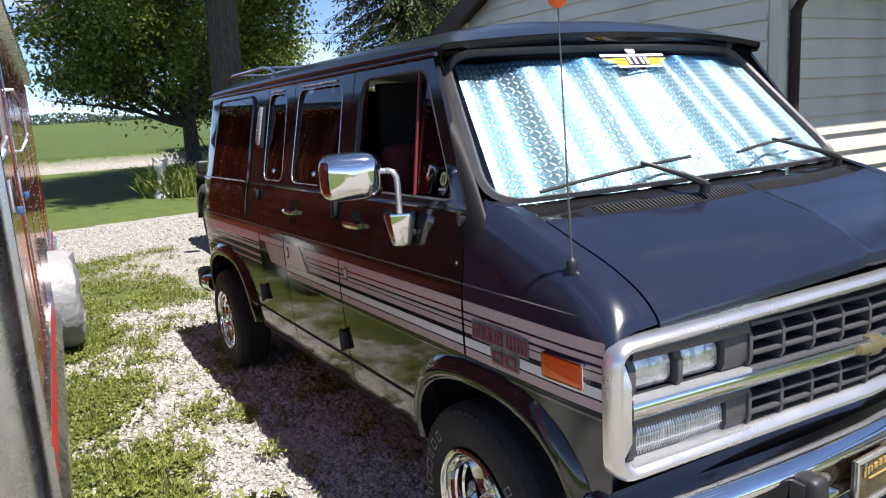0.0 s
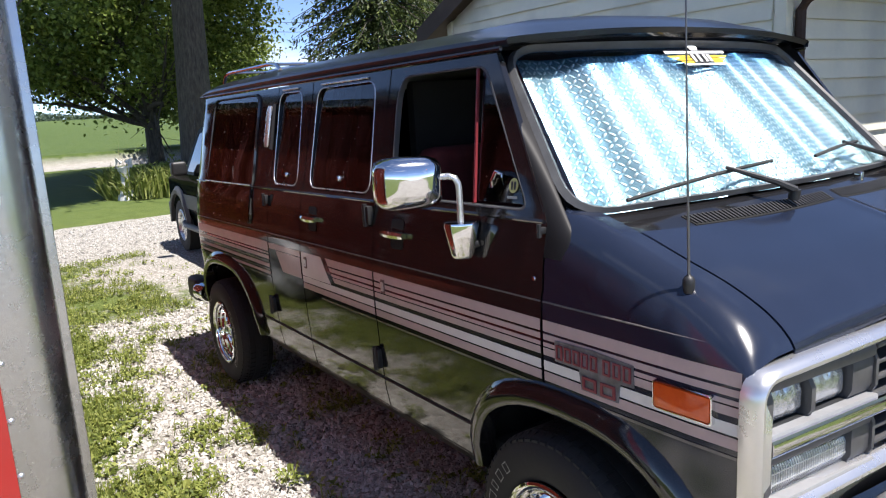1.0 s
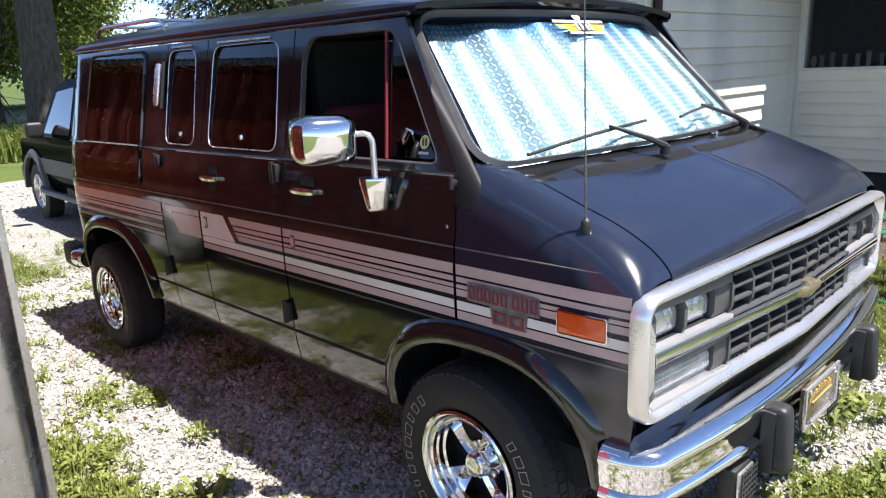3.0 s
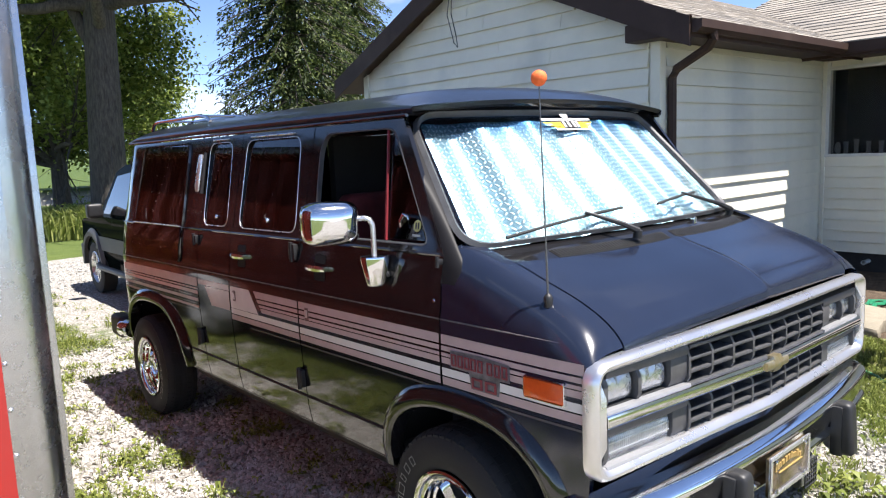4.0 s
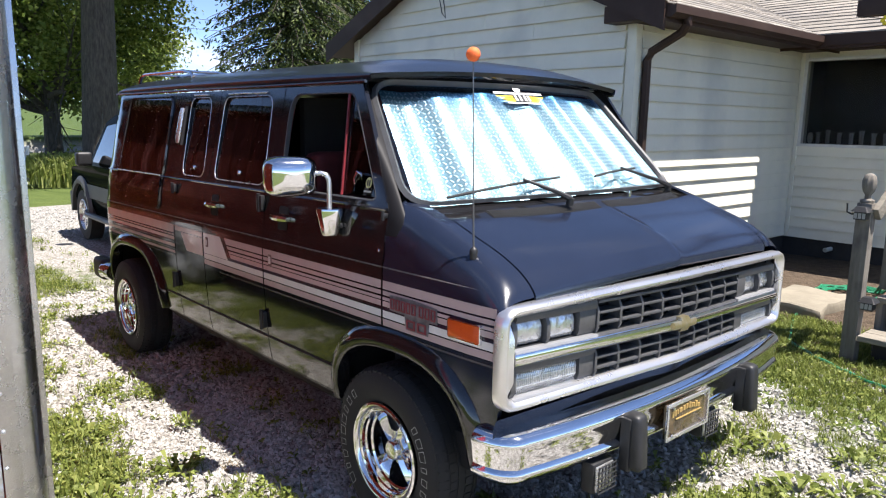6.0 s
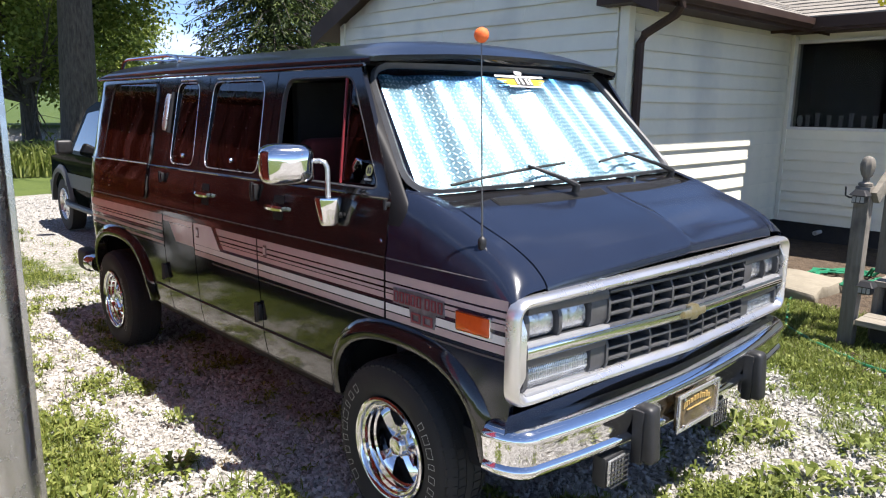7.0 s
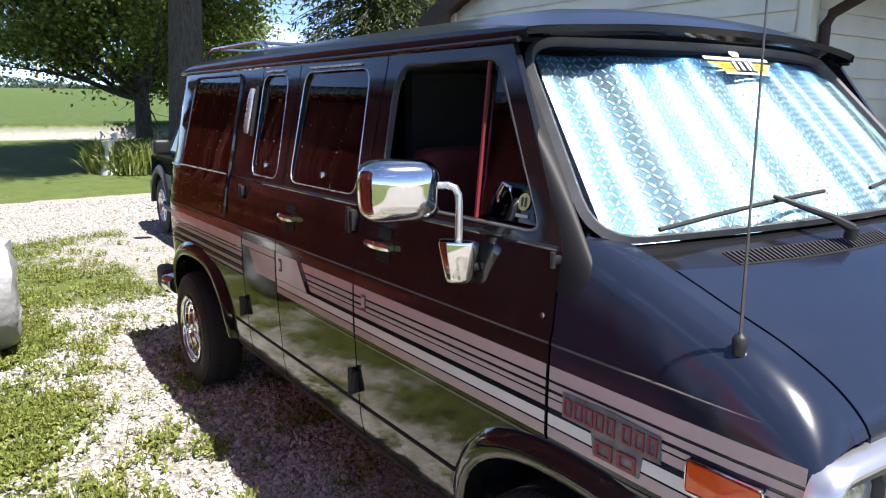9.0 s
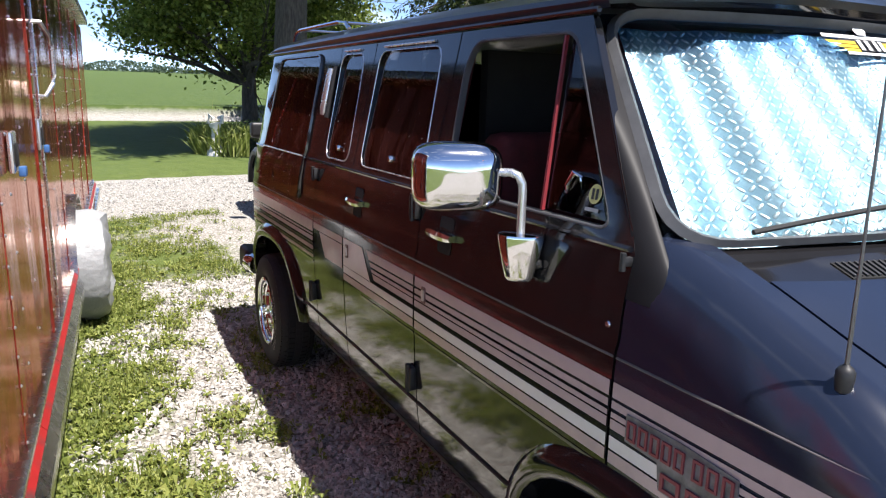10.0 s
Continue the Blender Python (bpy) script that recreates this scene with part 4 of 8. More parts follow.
def front_strip(path, prof, closed=False):
    """A moulding swept along (x, z) points of the front; prof gives (outward, forward) pairs across it."""
    bm = bmesh.new()
    n = len(path)
    rings = []
    for i, (x, z) in enumerate(path):
        a = path[i - 1] if (closed or i) else path[i]
        b = path[(i + 1) % n] if (closed or i < n - 1) else path[i]
        d = Vector((b[0] - a[0], b[1] - a[1])).normalized()
        nx, nz = -d.y, d.x
        rings.append([bm.verts.new((x + nx * o, gy(x + nx * o) - f, z + nz * o)) for o, f in prof])
    m = n if closed else n - 1
    for i in range(m):
        a, b = rings[i], rings[(i + 1) % n]
        for k in range(len(prof) - 1):
            bm.faces.new((a[k], a[k + 1], b[k + 1], b[k]))
    return bm


def vtop(x):
    return 1.143 + 0.014 * (1 - abs(x - XC) / 0.98) - 0.010 * (x - 1.05)


def vbot(x):
    return 0.783 - 0.018 * (x - 1.05)


HALF = 1.020
xs = [XC - HALF + 2 * HALF * i / 24 for i in range(25)]
# rounded corners
def rounded_front(r=0.062):
    L, Rr = XC - HALF, XC + HALF
    out = []
    mid = [x for x in xs if L + r < x < Rr - r]
    out += [(x, vbot(x)) for x in mid]
    for (cx, cz, a0) in ((Rr - r, vbot(Rr) + r, -90), (Rr - r, vtop(Rr) - r, 0)):
        out += [(cx + r * math.cos(radians(a0 + k * 18)), cz + r * math.sin(radians(a0 + k * 18))) for k in range(6)]
    out += [(x, vtop(x)) for x in mid[::-1]]
    for (cx, cz, a0) in ((L + r, vtop(L) - r, 90), (L + r, vbot(L) + r, 180)):
        out += [(cx + r * math.cos(radians(a0 + k * 18)), cz + r * math.sin(radians(a0 + k * 18))) for k in range(6)]
    return out


edge = rounded_front()
grille = vp("grille", front_strip(edge, [(-0.002, -0.02), (-0.002, 0.012), (0.004, 0.024), (0.011, 0.030), (0.019, 0.029)], True), BEZEL, "chrome grille surround with grey plastic grid")
vp("bezel_bevel", front_strip(edge, [(0.019, 0.029), (0.024, 0.025), (0.034, 0.008), (0.038, 0.002), (0.039, -0.05)], True), BEZEL, "bright chrome inner bevel", grille)
# backing plate, near black in place of the shade behind the grid
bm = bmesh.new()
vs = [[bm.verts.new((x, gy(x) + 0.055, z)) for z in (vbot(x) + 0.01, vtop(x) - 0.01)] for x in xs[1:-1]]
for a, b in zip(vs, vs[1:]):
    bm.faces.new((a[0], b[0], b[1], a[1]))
vp("grille_backing", bm, BLACKGAP, "near-black sheet painted as shade behind the grid", grille)


def front_bar(x0, x1, z0, z1, f0, f1, n=8, slope=0.0, bm=None):
    """A bar of the front between two x, with its face at f1 forward of the face and its back at f0."""
    bm = bm or bmesh.new()
    rings = []
    for i in range(n + 1):
        x = x0 + (x1 - x0) * i / n
        s = slope * (1 - abs(x - XC) / 0.98) - 0.030 * (x - 1.05)
        c = 0.25 * (z1 - z0)
        pts = [(f0, z0), (f1 - c * 0.5, z0), (f1, z0 + c), (f1, z1 - c), (f1 - c * 0.5, z1), (f0, z1)]
        rings.append([bm.verts.new((x, gy(x) - f, z + s)) for f, z in pts])
    for a, b in zip(rings, rings[1:]):
        for k in range(5):
            bm.faces.new((a[k], a[k + 1], b[k + 1], b[k]))
        bm.faces.new((a[5], a[0], b[0], b[5]))
    bm.faces.new(rings[0])
    bm.faces.new(rings[-1][::-1])
    return bm


vp("centre_bar", front_bar(XC - HALF + 0.055, XC + HALF - 0.055, 0.944, 0.984, -0.05, 0.026, 20, 0.0), CHROME, "chrome centre bar", grille)
GX0, GX1 = 1.50, 2 * XC - 1.50
for zc in (0.984, 1.025, 1.066, 1.107):
    vp("grille_bar", front_bar(GX0, GX1, zc - 0.0055, zc + 0.0055, -0.05, 0.006, 14, 0.010 * (zc - 0.95) / 0.15), GREYPLASTIC, "", grille)
for zc in (0.816, 0.857, 0.898, 0.938):
    vp("grille_bar", front_bar(GX0, GX1, zc - 0.0055, zc + 0.0055, -0.05, 0.006, 14, 0.0), GREYPLASTIC, "", grille)
NCOL = 9
for i in range(NCOL):
    x = GX0 + (GX1 - GX0) * i / (NCOL - 1)
    w = 0.006
    vp("grille_upright", front_bar(x - w, x + w, 0.978, 1.112, -0.05, 0.007, 1, 0), GREYPLASTIC, "", grille)
    vp("grille_upright", front_bar(x - w, x + w, 0.808, 0.948, -0.05, 0.007, 1, 0), GREYPLASTIC, "", grille)
# emblem: a plain slanted cross
bm = front_bar(XC - 0.085, XC + 0.085, 0.946, 0.977, 0.0, 0.036, 2)
front_bar(XC - 0.030, XC + 0.030, 0.932, 0.992, 0.0, 0.034, 2, bm=bm)
vp("emblem", bm, surf("worn_gold_enamel", (0.42, 0.32, 0.12), (0.50, 0.46, 0.36), 30, 0.3, 0.8), "worn gold emblem", grille)


SILVERP = surf("silver_plastic_paint", (0.36, 0.36, 0.37), (0.30, 0.30, 0.31), 20, 0.35, 0.4)


def lamp_cell(sign):
    def X(x):
        return XC + sign * (x - XC)

    def fb(x0, x1, *a, **k):
        p, q = sorted((X(x0), X(x1)))
        return front_bar(p, q, *a, **k)
    # grey surrounds
    vp("lamp_shelf", fb(1.075, GX0 - 0.004, 0.978, 0.992, -0.06, 0.014, n=4), SILVERP, "silver painted shelf", grille)
    bm = bmesh.new()
    fb(1.070, 1.092, 0.985, 1.095, -0.06, 0.004, n=1, bm=bm)
    fb(1.405, GX0 - 0.004, 0.985, 1.112, -0.06, 0.0, n=2, bm=bm)
    fb(1.085, GX0 - 0.004, 1.086, 1.118, -0.06, 0.004, n=4, bm=bm)
    fb(1.236, 1.252, 0.985, 1.086, -0.06, 0.002, n=1, bm=bm)
    s1 = vp("lamp_surround", bm, GREYPLASTIC, "grey plastic headlamp surround", grille)
    vp("lamp_shelf", fb(1.075, GX0 - 0.004, 0.806, 0.824, -0.06, 0.014, n=4), SILVERP, "silver painted shelf", grille)
    bm = bmesh.new()
    fb(1.070, 1.092, 0.812, 0.945, -0.06, 0.004, n=1, bm=bm)
    fb(1.415, GX0 - 0.004, 0.812, 0.945, -0.06, 0.0, n=2, bm=bm)
    fb(1.085, GX0 - 0.004, 0.908, 0.945, -0.06, 0.002, n=4, bm=bm)
    s2 = vp("lamp_surround", bm, GREYPLASTIC, "grey plastic turn lamp surround", grille)
    for x0, x1 in ((1.095, 1.234), (1.254, 1.402)):
        hl = vp("headlight", fb(x0 + 0.004, x1 - 0.004, 0.992, 1.080, -0.045, -0.034, n=2), DULLCHROME, "rectangular sealed-beam headlight", grille)
        vp("headlight_lens", fb(x0 + 0.006, x1 - 0.006, 0.998, 1.078, -0.04, -0.018, n=3), LENS, "fluted glass lens", hl)
        for za in (0.987, 1.081):
            vp("headlight_rim", fb(x0, x1, za, za + 0.006, -0.04, -0.012, n=1), DARKPLASTIC, "", hl)
    tl = vp("turn_lamp", fb(1.100, 1.410, 0.828, 0.905, -0.05, -0.04, n=3), DULLCHROME, "clear ribbed turn signal lamp", grille)
    vp("turn_lamp_lens", fb(1.098, 1.412, 0.826, 0.906, -0.03, -0.012, n=4), LENS, "clear ribbed lens", tl)
    bm = bmesh.new()
    for k in range(34):
        a = 1.105 + 0.300 * k / 33
        fb(a - 0.0015, a + 0.0015, 0.829, 0.903, -0.014, -0.0085, n=1, bm=bm)
    for z in (0.853, 0.880):
        fb(1.100, 1.410, z - 0.002, z + 0.002, -0.014, -0.008, n=3, bm=bm)
    vp("lens_rib", bm, LENS, "", tl)


lamp_cell(1)
for s in (-1, 1):
    xa, xb = sorted((XC + s * (HALF - 0.020), XC + s * (HALF - 0.052)))
    vp("bezel_end", front_bar(xa, xb, vbot(XC + s * 0.95) + 0.030 + 0.030 * (xa - 1.05), vtop(XC + s * 0.95) - 0.030 + 0.030 * (xa - 1.05), -0.004, 0.022, 3), BEZEL, "silver end of the grille surround", grille)
lamp_cell(-1)
bm = front_strip([(x, 0.70) for x in xs], [(-0.10, -0.10), (-0.07, -0.02), (0.03, -0.01), (0.06, 0.0)])
vp("valance", bm, PAINT, "black painted valance under the grille")


def bumper_path(n=40):
    """Plan of the bumper's face from the near wrapped end to the far one."""
    out = []
    for i in range(9):
        a = math.pi / 2 * i / 8
        out.append((XC - 1.045 + 0.12 * (1 - math.cos(a)), 1.845 - 0.165 * math.sin(a)))
    m = []
    for i in range(1, 22):
        x = XC - 0.925 + 1.85 * i / 22
        m.append((x, 1.605 + 0.075 * (abs(x - XC) / 0.925) ** 2.2))
    return out + m + [(2 * XC - x, y) for x, y in out[::-1]]


BP = bumper_path()
PROF = [(0.10, 0.710), (0.045, 0.709), (0.028, 0.704), (0.014, 0.695), (0.005, 0.683), (0.001, 0.671), (0.002, 0.662), (0.006, 0.655), (0.009, 0.620), (0.016, 0.582), (0.009, 0.574), (0.004, 0.566), (0.004, 0.556), (0.016, 0.538), (0.042, 0.518), (0.09, 0.508)]


def bumper_mesh(prof, path):
    bm = bmesh.new()
    rings = []
    for i, (x, y) in enumerate(path):
        a, b = path[max(i - 1, 0)], path[min(i + 1, len(path) - 1)]
        d = Vector((b[0] - a[0], b[1] - a[1])).normalized()
        nx, ny = d.y, -d.x       # outward
        rings.append([bm.verts.new((x - nx * o, y - ny * o, z)) for o, z in prof])
    for a, b in zip(rings, rings[1:]):
        for k in range(len(prof) - 1):
            bm.faces.new((a[k], a[k + 1], b[k + 1], b[k]))
    return bm


bumper = vp("front_bumper", bumper_mesh(PROF, BP), CHROME, "chrome front bumper with a black step pad")
vp("bumper_backing", bumper_mesh([(0.06, 0.70), (0.08, 0.60), (0.07, 0.52)], BP), DARKPLASTIC, "black bumper backing", bumper)


def by(x):
    return 1.605 + 0.075 * (abs(x - XC) / 0.925) ** 2.2


for s in (-1, 1):
    xg = XC + s * 0.44
    y = by(xg)
    bm = box(xg - 0.034, xg + 0.034, y - 0.075, y + 0.01, 0.468, 0.686, 0.022, 3)
    for v in bm.verts:
        if v.co.z > 0.60 and v.co.y < y - 0.03:
            v.co.y += 0.18 * (v.co.z - 0.60)
    g = vp("bumper_guard", bm, DARKPLASTIC, "black rubber bumper guard", bumper)
    bm = box(xg - 0.043, xg + 0.043, y - 0.035, y + 0.012, 0.462, 0.672, 0.012, 2)
    vp("guard_base", bm, DARKPLASTIC, "black guard base", g)
for s in (-1, 1):
    xg = XC + s * 0.50 if s < 0 else XC + 0.20
    xg = 1.475 if s < 0 else 2.235
    fog = vp("fog_light", box(xg - 0.062, xg + 0.062, 1.64, 1.70, 0.395, 0.515, 0.014, 2), DARKPLASTIC, "black fog light with a stone guard", bumper)
    vp("fog_lens", box(xg - 0.052, xg + 0.052, 1.632, 1.641, 0.405, 0.505, 0.006, 2), DULLCHROME, "bright reflector", fog)
    for k in range(6):
        o = -0.05 + 0.02 * k
        vp("guard_wire", tube([(xg + o, 1.624, 0.402), (xg + o, 1.624, 0.508)], 0.0028, 5), DARKPLASTIC, "", fog)
        vp("guard_wire", tube([(xg - 0.055, 1.622, 0.455 + o), (xg + 0.055, 1.622, 0.455 + o)], 0.0028, 5), DARKPLASTIC, "", fog)
    bm = tube([(xg, 1.68, 0.50), (xg, 1.70, 0.56)], 0.012, 6)
    vp("lamp_bracket", bm, DARKPLASTIC, "", fog)
vp("fog_light", lathe([(0.0, 0.001), (-0.012, 0.03), (-0.02, 0.042), (0.03, 0.045), (0.06, 0.03), (0.07, 0.001)], 20, m=Matrix.Translation((2.63, 1.66, 0.445)) @ Matrix.Rotation(radians(90), 4, "Z")), DULLCHROME, "small round chrome driving lamp", bumper)

# front plate: dark with gilt script that cannot be read
PLATE_BG = surf("dark_photo_plate", (0.018, 0.013, 0.008), (0.16, 0.11, 0.055), 14, 0.25, coat=0.6)
GILT = surf("gilt_script", (0.34, 0.21, 0.06), (0.40, 0.28, 0.10), 40, 0.4)
y = by(1.95) - 0.014
plate = vp("front_plate", box(1.800, 2.105, y - 0.006, y + 0.012, 0.516, 0.656, 0.004), PLATE_BG, "dark decorative plate with gilt script", bumper)
bm = box(1.792, 2.113, y - 0.012, y - 0.002, 0.648, 0.662, 0.003)
box(1.792, 2.113, y - 0.012, y - 0.002, 0.510, 0.524, 0.003, bm=bm)
box(1.792, 1.806, y - 0.012, y - 0.002, 0.524, 0.648, 0.003, bm=bm)
box(2.099, 2.113, y - 0.012, y - 0.002, 0.524, 0.648, 0.003, bm=bm)
vp("plate_frame", bm, DULLCHROME, "bright plate frame", plate)
bm = bmesh.new()
random.seed(8)
x = 1.83
for k in range(11):
    w = random.uniform(0.010, 0.020)
    h = random.uniform(0.014, 0.026)
    zc = 0.602 + 0.014 * math.sin(k / 10 * math.pi)
    box(x, x + w, y - 0.010, y - 0.006, zc, zc + h, bm=bm)
    x += w + 0.006
box(1.86, 2.05, y - 0.010, y - 0.006, 0.588, 0.592, bm=bm)
vp("script_bars", bm, GILT, "gilt bars of lettering", plate, False)
for px in (1.835, 2.07):
    for pz in (0.640, 0.530):
        vp("screw", lathe([(-0.004, 0.0005), (-0.004, 0.006), (0.002, 0.007)], 10, m=Matrix.Translation((px, y - 0.012, pz)) @ Matrix.Rotation(radians(90), 4, "Z")), CHROME, "", plate)


# ---- wheels ----
def build_wheel(name_pos, right=True, big=0.348):
    wx, wy, wz = name_pos
    sgn = 1 if right else -1
    M = Matrix.Translation(name_pos) @ Matrix.Diagonal((sgn, 1, 1, 1))
    R, r = big, 0.205
    prof = [(-0.045, r - 0.012), (-0.095, r + 0.002), (-0.108, r + 0.02), (-0.116, r + 0.06), (-0.114, R - 0.055), (-0.104, R - 0.025), (-0.088, R - 0.006), (-0.06, R), (0.06, R), (0.088, R - 0.006), (0.11, R - 0.04), (0.115, r + 0.05), (0.10, r), (0.05, r - 0.01)]
    bm = lathe(prof, 72, m=M)
    wheel = vp("wheel", bm, RUBBER, "black all-terrain tyre on a chrome five-spoke wheel")
    # tread blocks
    bm = bmesh.new()
    for k in range(60):
        a = 2 * math.pi * k / 60
        for row, (xa, xb) in enumerate(((-0.100, -0.062), (-0.055, -0.020), (-0.014, 0.018), (0.024, 0.058), (0.064, 0.100))):
            aa = a + (0.05 if row % 2 else 0)
            w = 0.036
            pts = []
            for x_, rr in ((xa, R - (0.012 if abs(xa) > 0.09 else -0.004)), (xb, R - (0.012 if abs(xb) > 0.09 else -0.004))):
                for da in (-w, w):
                    ang = aa + da * (1 + 0.25 * (row % 3))
                    pts.append(M @ Vector((x_, rr * math.cos(ang), rr * math.sin(ang))))
                    pts.append(M @ Vector((x_, (rr - 0.014) * math.cos(ang), (rr - 0.014) * math.sin(ang))))
            v = [bm.verts.new(p) for p in pts]
            for f in ((0, 2, 6, 4), (1, 5, 7, 3), (0, 4, 5, 1), (2, 3, 7, 6), (0, 1, 3, 2), (4, 6, 7, 5)):
                bm.faces.new([v[i] for i in f])
    vp("tread", bm, RUBBER, "", wheel, False)
    # rim
    bm = lathe([(-0.100, r - 0.004), (-0.106, r + 0.004), (-0.112, r + 0.004), (-0.116, r - 0.004), (-0.112, r - 0.016), (-0.104, r - 0.022), (-0.094, r - 0.023), (-0.090, r - 0.030), (-0.094, r - 0.036), (-0.078, r - 0.036), (-0.072, r - 0.042), (-0.052, r - 0.042), (-0.046, r - 0.050), (-0.022, r - 0.050), (-0.006, r - 0.055), (0.02, r - 0.058), (0.09, r - 0.03)], 64, m=M)
    vp("rim", bm, CHROME, "polished deep-dish chrome rim", wheel)
    bm = lathe([(0.03, r - 0.05), (0.035, 0.02), (0.035, 0.001)], 40, m=M)
    vp("brake_drum", bm, BLACKGAP, "dark brake behind the spokes", wheel)
    for k in range(5):
        a0 = radians(90 + 72 * k + 10)
        bm = bmesh.new()
        def P(x_, rad, t):
            c, s = math.cos(a0), math.sin(a0)
            return bm.verts.new(M @ Vector((x_, rad * c - t * s, rad * s + t * c)))
        secs = []
        for rad, w, xf in ((0.030, 0.017, -0.050), (0.070, 0.018, -0.046), (0.105, 0.022, -0.040), (0.135, 0.028, -0.034), (r - 0.044, 0.037, -0.026)):
            secs.append([P(0.012, rad, -w), P(xf + 0.026, rad, -w), P(xf + 0.016, rad, -w * 0.6), P(xf, rad, 0), P(xf + 0.016, rad, w * 0.6), P(xf + 0.026, rad, w), P(0.012, rad, w)])
        for a, b in zip(secs, secs[1:]):
            for i in range(6):
                bm.faces.new((a[i], a[i + 1], b[i + 1], b[i]))
        vp("spoke", bm, CHROME, "", wheel)
        ang = a0 + radians(36)
        lug = lathe([(-0.028, 0.001), (-0.028, 0.008), (-0.024, 0.011), (0.02, 0.011)], 6, m=M @ Matrix.Translation((0, 0.062 * math.cos(ang), 0.062 * math.sin(ang))))
        vp("lug_nut", lug, CHROME, "", wheel)
    bm = lathe([(0.01, 0.075), (-0.016, 0.072), (-0.03, 0.052), (-0.052, 0.044), (-0.066, 0.040), (-0.070, 0.034), (-0.066, 0.026), (-0.068, 0.001)], 32, m=M)
    vp("hub_cap", bm, CHROME, "chrome centre cap", wheel)
    # raised white lettering: unreadable arcs of outlined bars
    rr0, rr1 = r + 0.052, r + 0.086

    def arc_word(start, count, step):
        for i in range(count):
            a = radians(start - step * i)
            w = radians(step * (0.20, 0.36, 0.28, 0.40, 0.24)[(i * 3 + count) % 5])
            bm = bmesh.new()
            def Q(ang, rad):
                return bm.verts.new(M @ Vector((-0.1185, rad * math.cos(ang), rad * math.sin(ang))))
            t, ta = 0.0024, radians(0.45)
            for a0_, a1_, r0_, r1_ in ((a - w, a - w + ta, rr0, rr1), (a + w - ta, a + w, rr0, rr1), (a - w, a + w, rr1 - t, rr1), (a - w, a + w, rr0, rr0 + t)):
                bm.faces.new((Q(a0_, r0_), Q(a1_, r0_), Q(a1_, r1_), Q(a0_, r1_)))
            vp("sidewall_letter", bm, WHITE_LETTER, "white outlined sidewall letter", wheel, False)
    arc_word(46, 9, 11.0)
    arc_word(214, 8, 10.5)
    return wheel


FW, RW = (1.100, 2.360, 0.417), (1.095, 5.530, 0.358)
build_wheel(FW)
build_wheel(RW)
build_wheel((2 * XC - FW[0], FW[1], FW[2]), False)
build_wheel((2 * XC - RW[0], RW[1], RW[2]), False)
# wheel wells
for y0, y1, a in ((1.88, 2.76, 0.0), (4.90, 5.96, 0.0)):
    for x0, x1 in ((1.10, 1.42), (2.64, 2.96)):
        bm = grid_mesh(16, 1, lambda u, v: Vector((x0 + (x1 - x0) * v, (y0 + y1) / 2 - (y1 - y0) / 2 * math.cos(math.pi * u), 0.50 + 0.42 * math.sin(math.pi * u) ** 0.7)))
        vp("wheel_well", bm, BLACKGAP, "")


def flare(arc, right=True):
    """A rounded lip round a wheel opening."""
    bm = bmesh.new()
    rings = []
    n = len(arc)
    for i, (y, z) in enumerate(arc):
        a, b = arc[max(i - 1, 0)], arc[min(i + 1, n - 1)]
        d = Vector((b[0] - a[0], b[1] - a[1])).normalized()
        oy, oz = d.y, -d.x
        ring = []
        for o, pr in ((0.075, 0.0), (0.060, 0.016), (0.035, 0.030), (0.012, 0.032), (-0.004, 0.024), (-0.008, -0.04)):
            yy, zz = y + oy * o, z + oz * o
            x = side_x(max(yy, 1.77), zz) - pr
            ring.append(bm.verts.new(van_w(x if right else 2 * XC - x, yy, zz)))
        rings.append(ring)
    for a, b in zip(rings, rings[1:]):
        for k in range(5):
            bm.faces.new((a[k], a[k + 1], b[k + 1], b[k]))
    return bm


for arc in (FA, RA):
    for rt in (True, False):
        vp("wheel_arch_flare", flare(arc, rt), PAINT, "glossy black wheel arch flare")


# ---- stripes along the side ----
def strip_mesh(ya, yb, z0, z1, sa=0.0, sb=0.0, proud=0.0022):
    """A thin applied stripe; sa and sb slant its ends."""
    n = max(2, int((yb - ya) / 0.12))
    def fn(u, v):
        z = z0 + (z1 - z0) * v
        y = (ya + sa * v) + ((yb + sb * v) - (ya + sa * v)) * u
        return van_w(side_x(y, z) - proud, y, z)
    m = max(1, int((z1 - z0) / 0.03))
    return grid_mesh(n, m, fn)


FRONT_BANDS = [(1.090, 1.124, STRIPE_P), (1.066, 1.083, STRIPE_P), (1.046, 1.058, STRIPE_P), (1.020, 1.042, STRIPE_P), (0.975, 1.004, STRIPE_W), (0.942, 0.970, STRIPE_P)]
for owner, ya, yb in ((fender_r, 1.775, 2.394), (front_door, 2.406, 3.399), (side_door_a, 3.411, 3.93)):
    for k, (z0, z1, mat) in enumerate(FRONT_BANDS):
        sb = 0.0
        y_end = yb
        if owner is side_door_a:
            y_end = 3.76 + (z0 - 1.0) * 0.8
            sb = (z1 - z0) * 0.8
            if k in (4, 5):
                y_end, sb = 4.137, 0.0
        vp("stripe", strip_mesh(ya, y_end, z0, z1, 0, sb), mat, "", owner)
    vp("stripe", strip_mesh(ya, yb, 0.918, 0.926), STRIPE_G, "", owner)
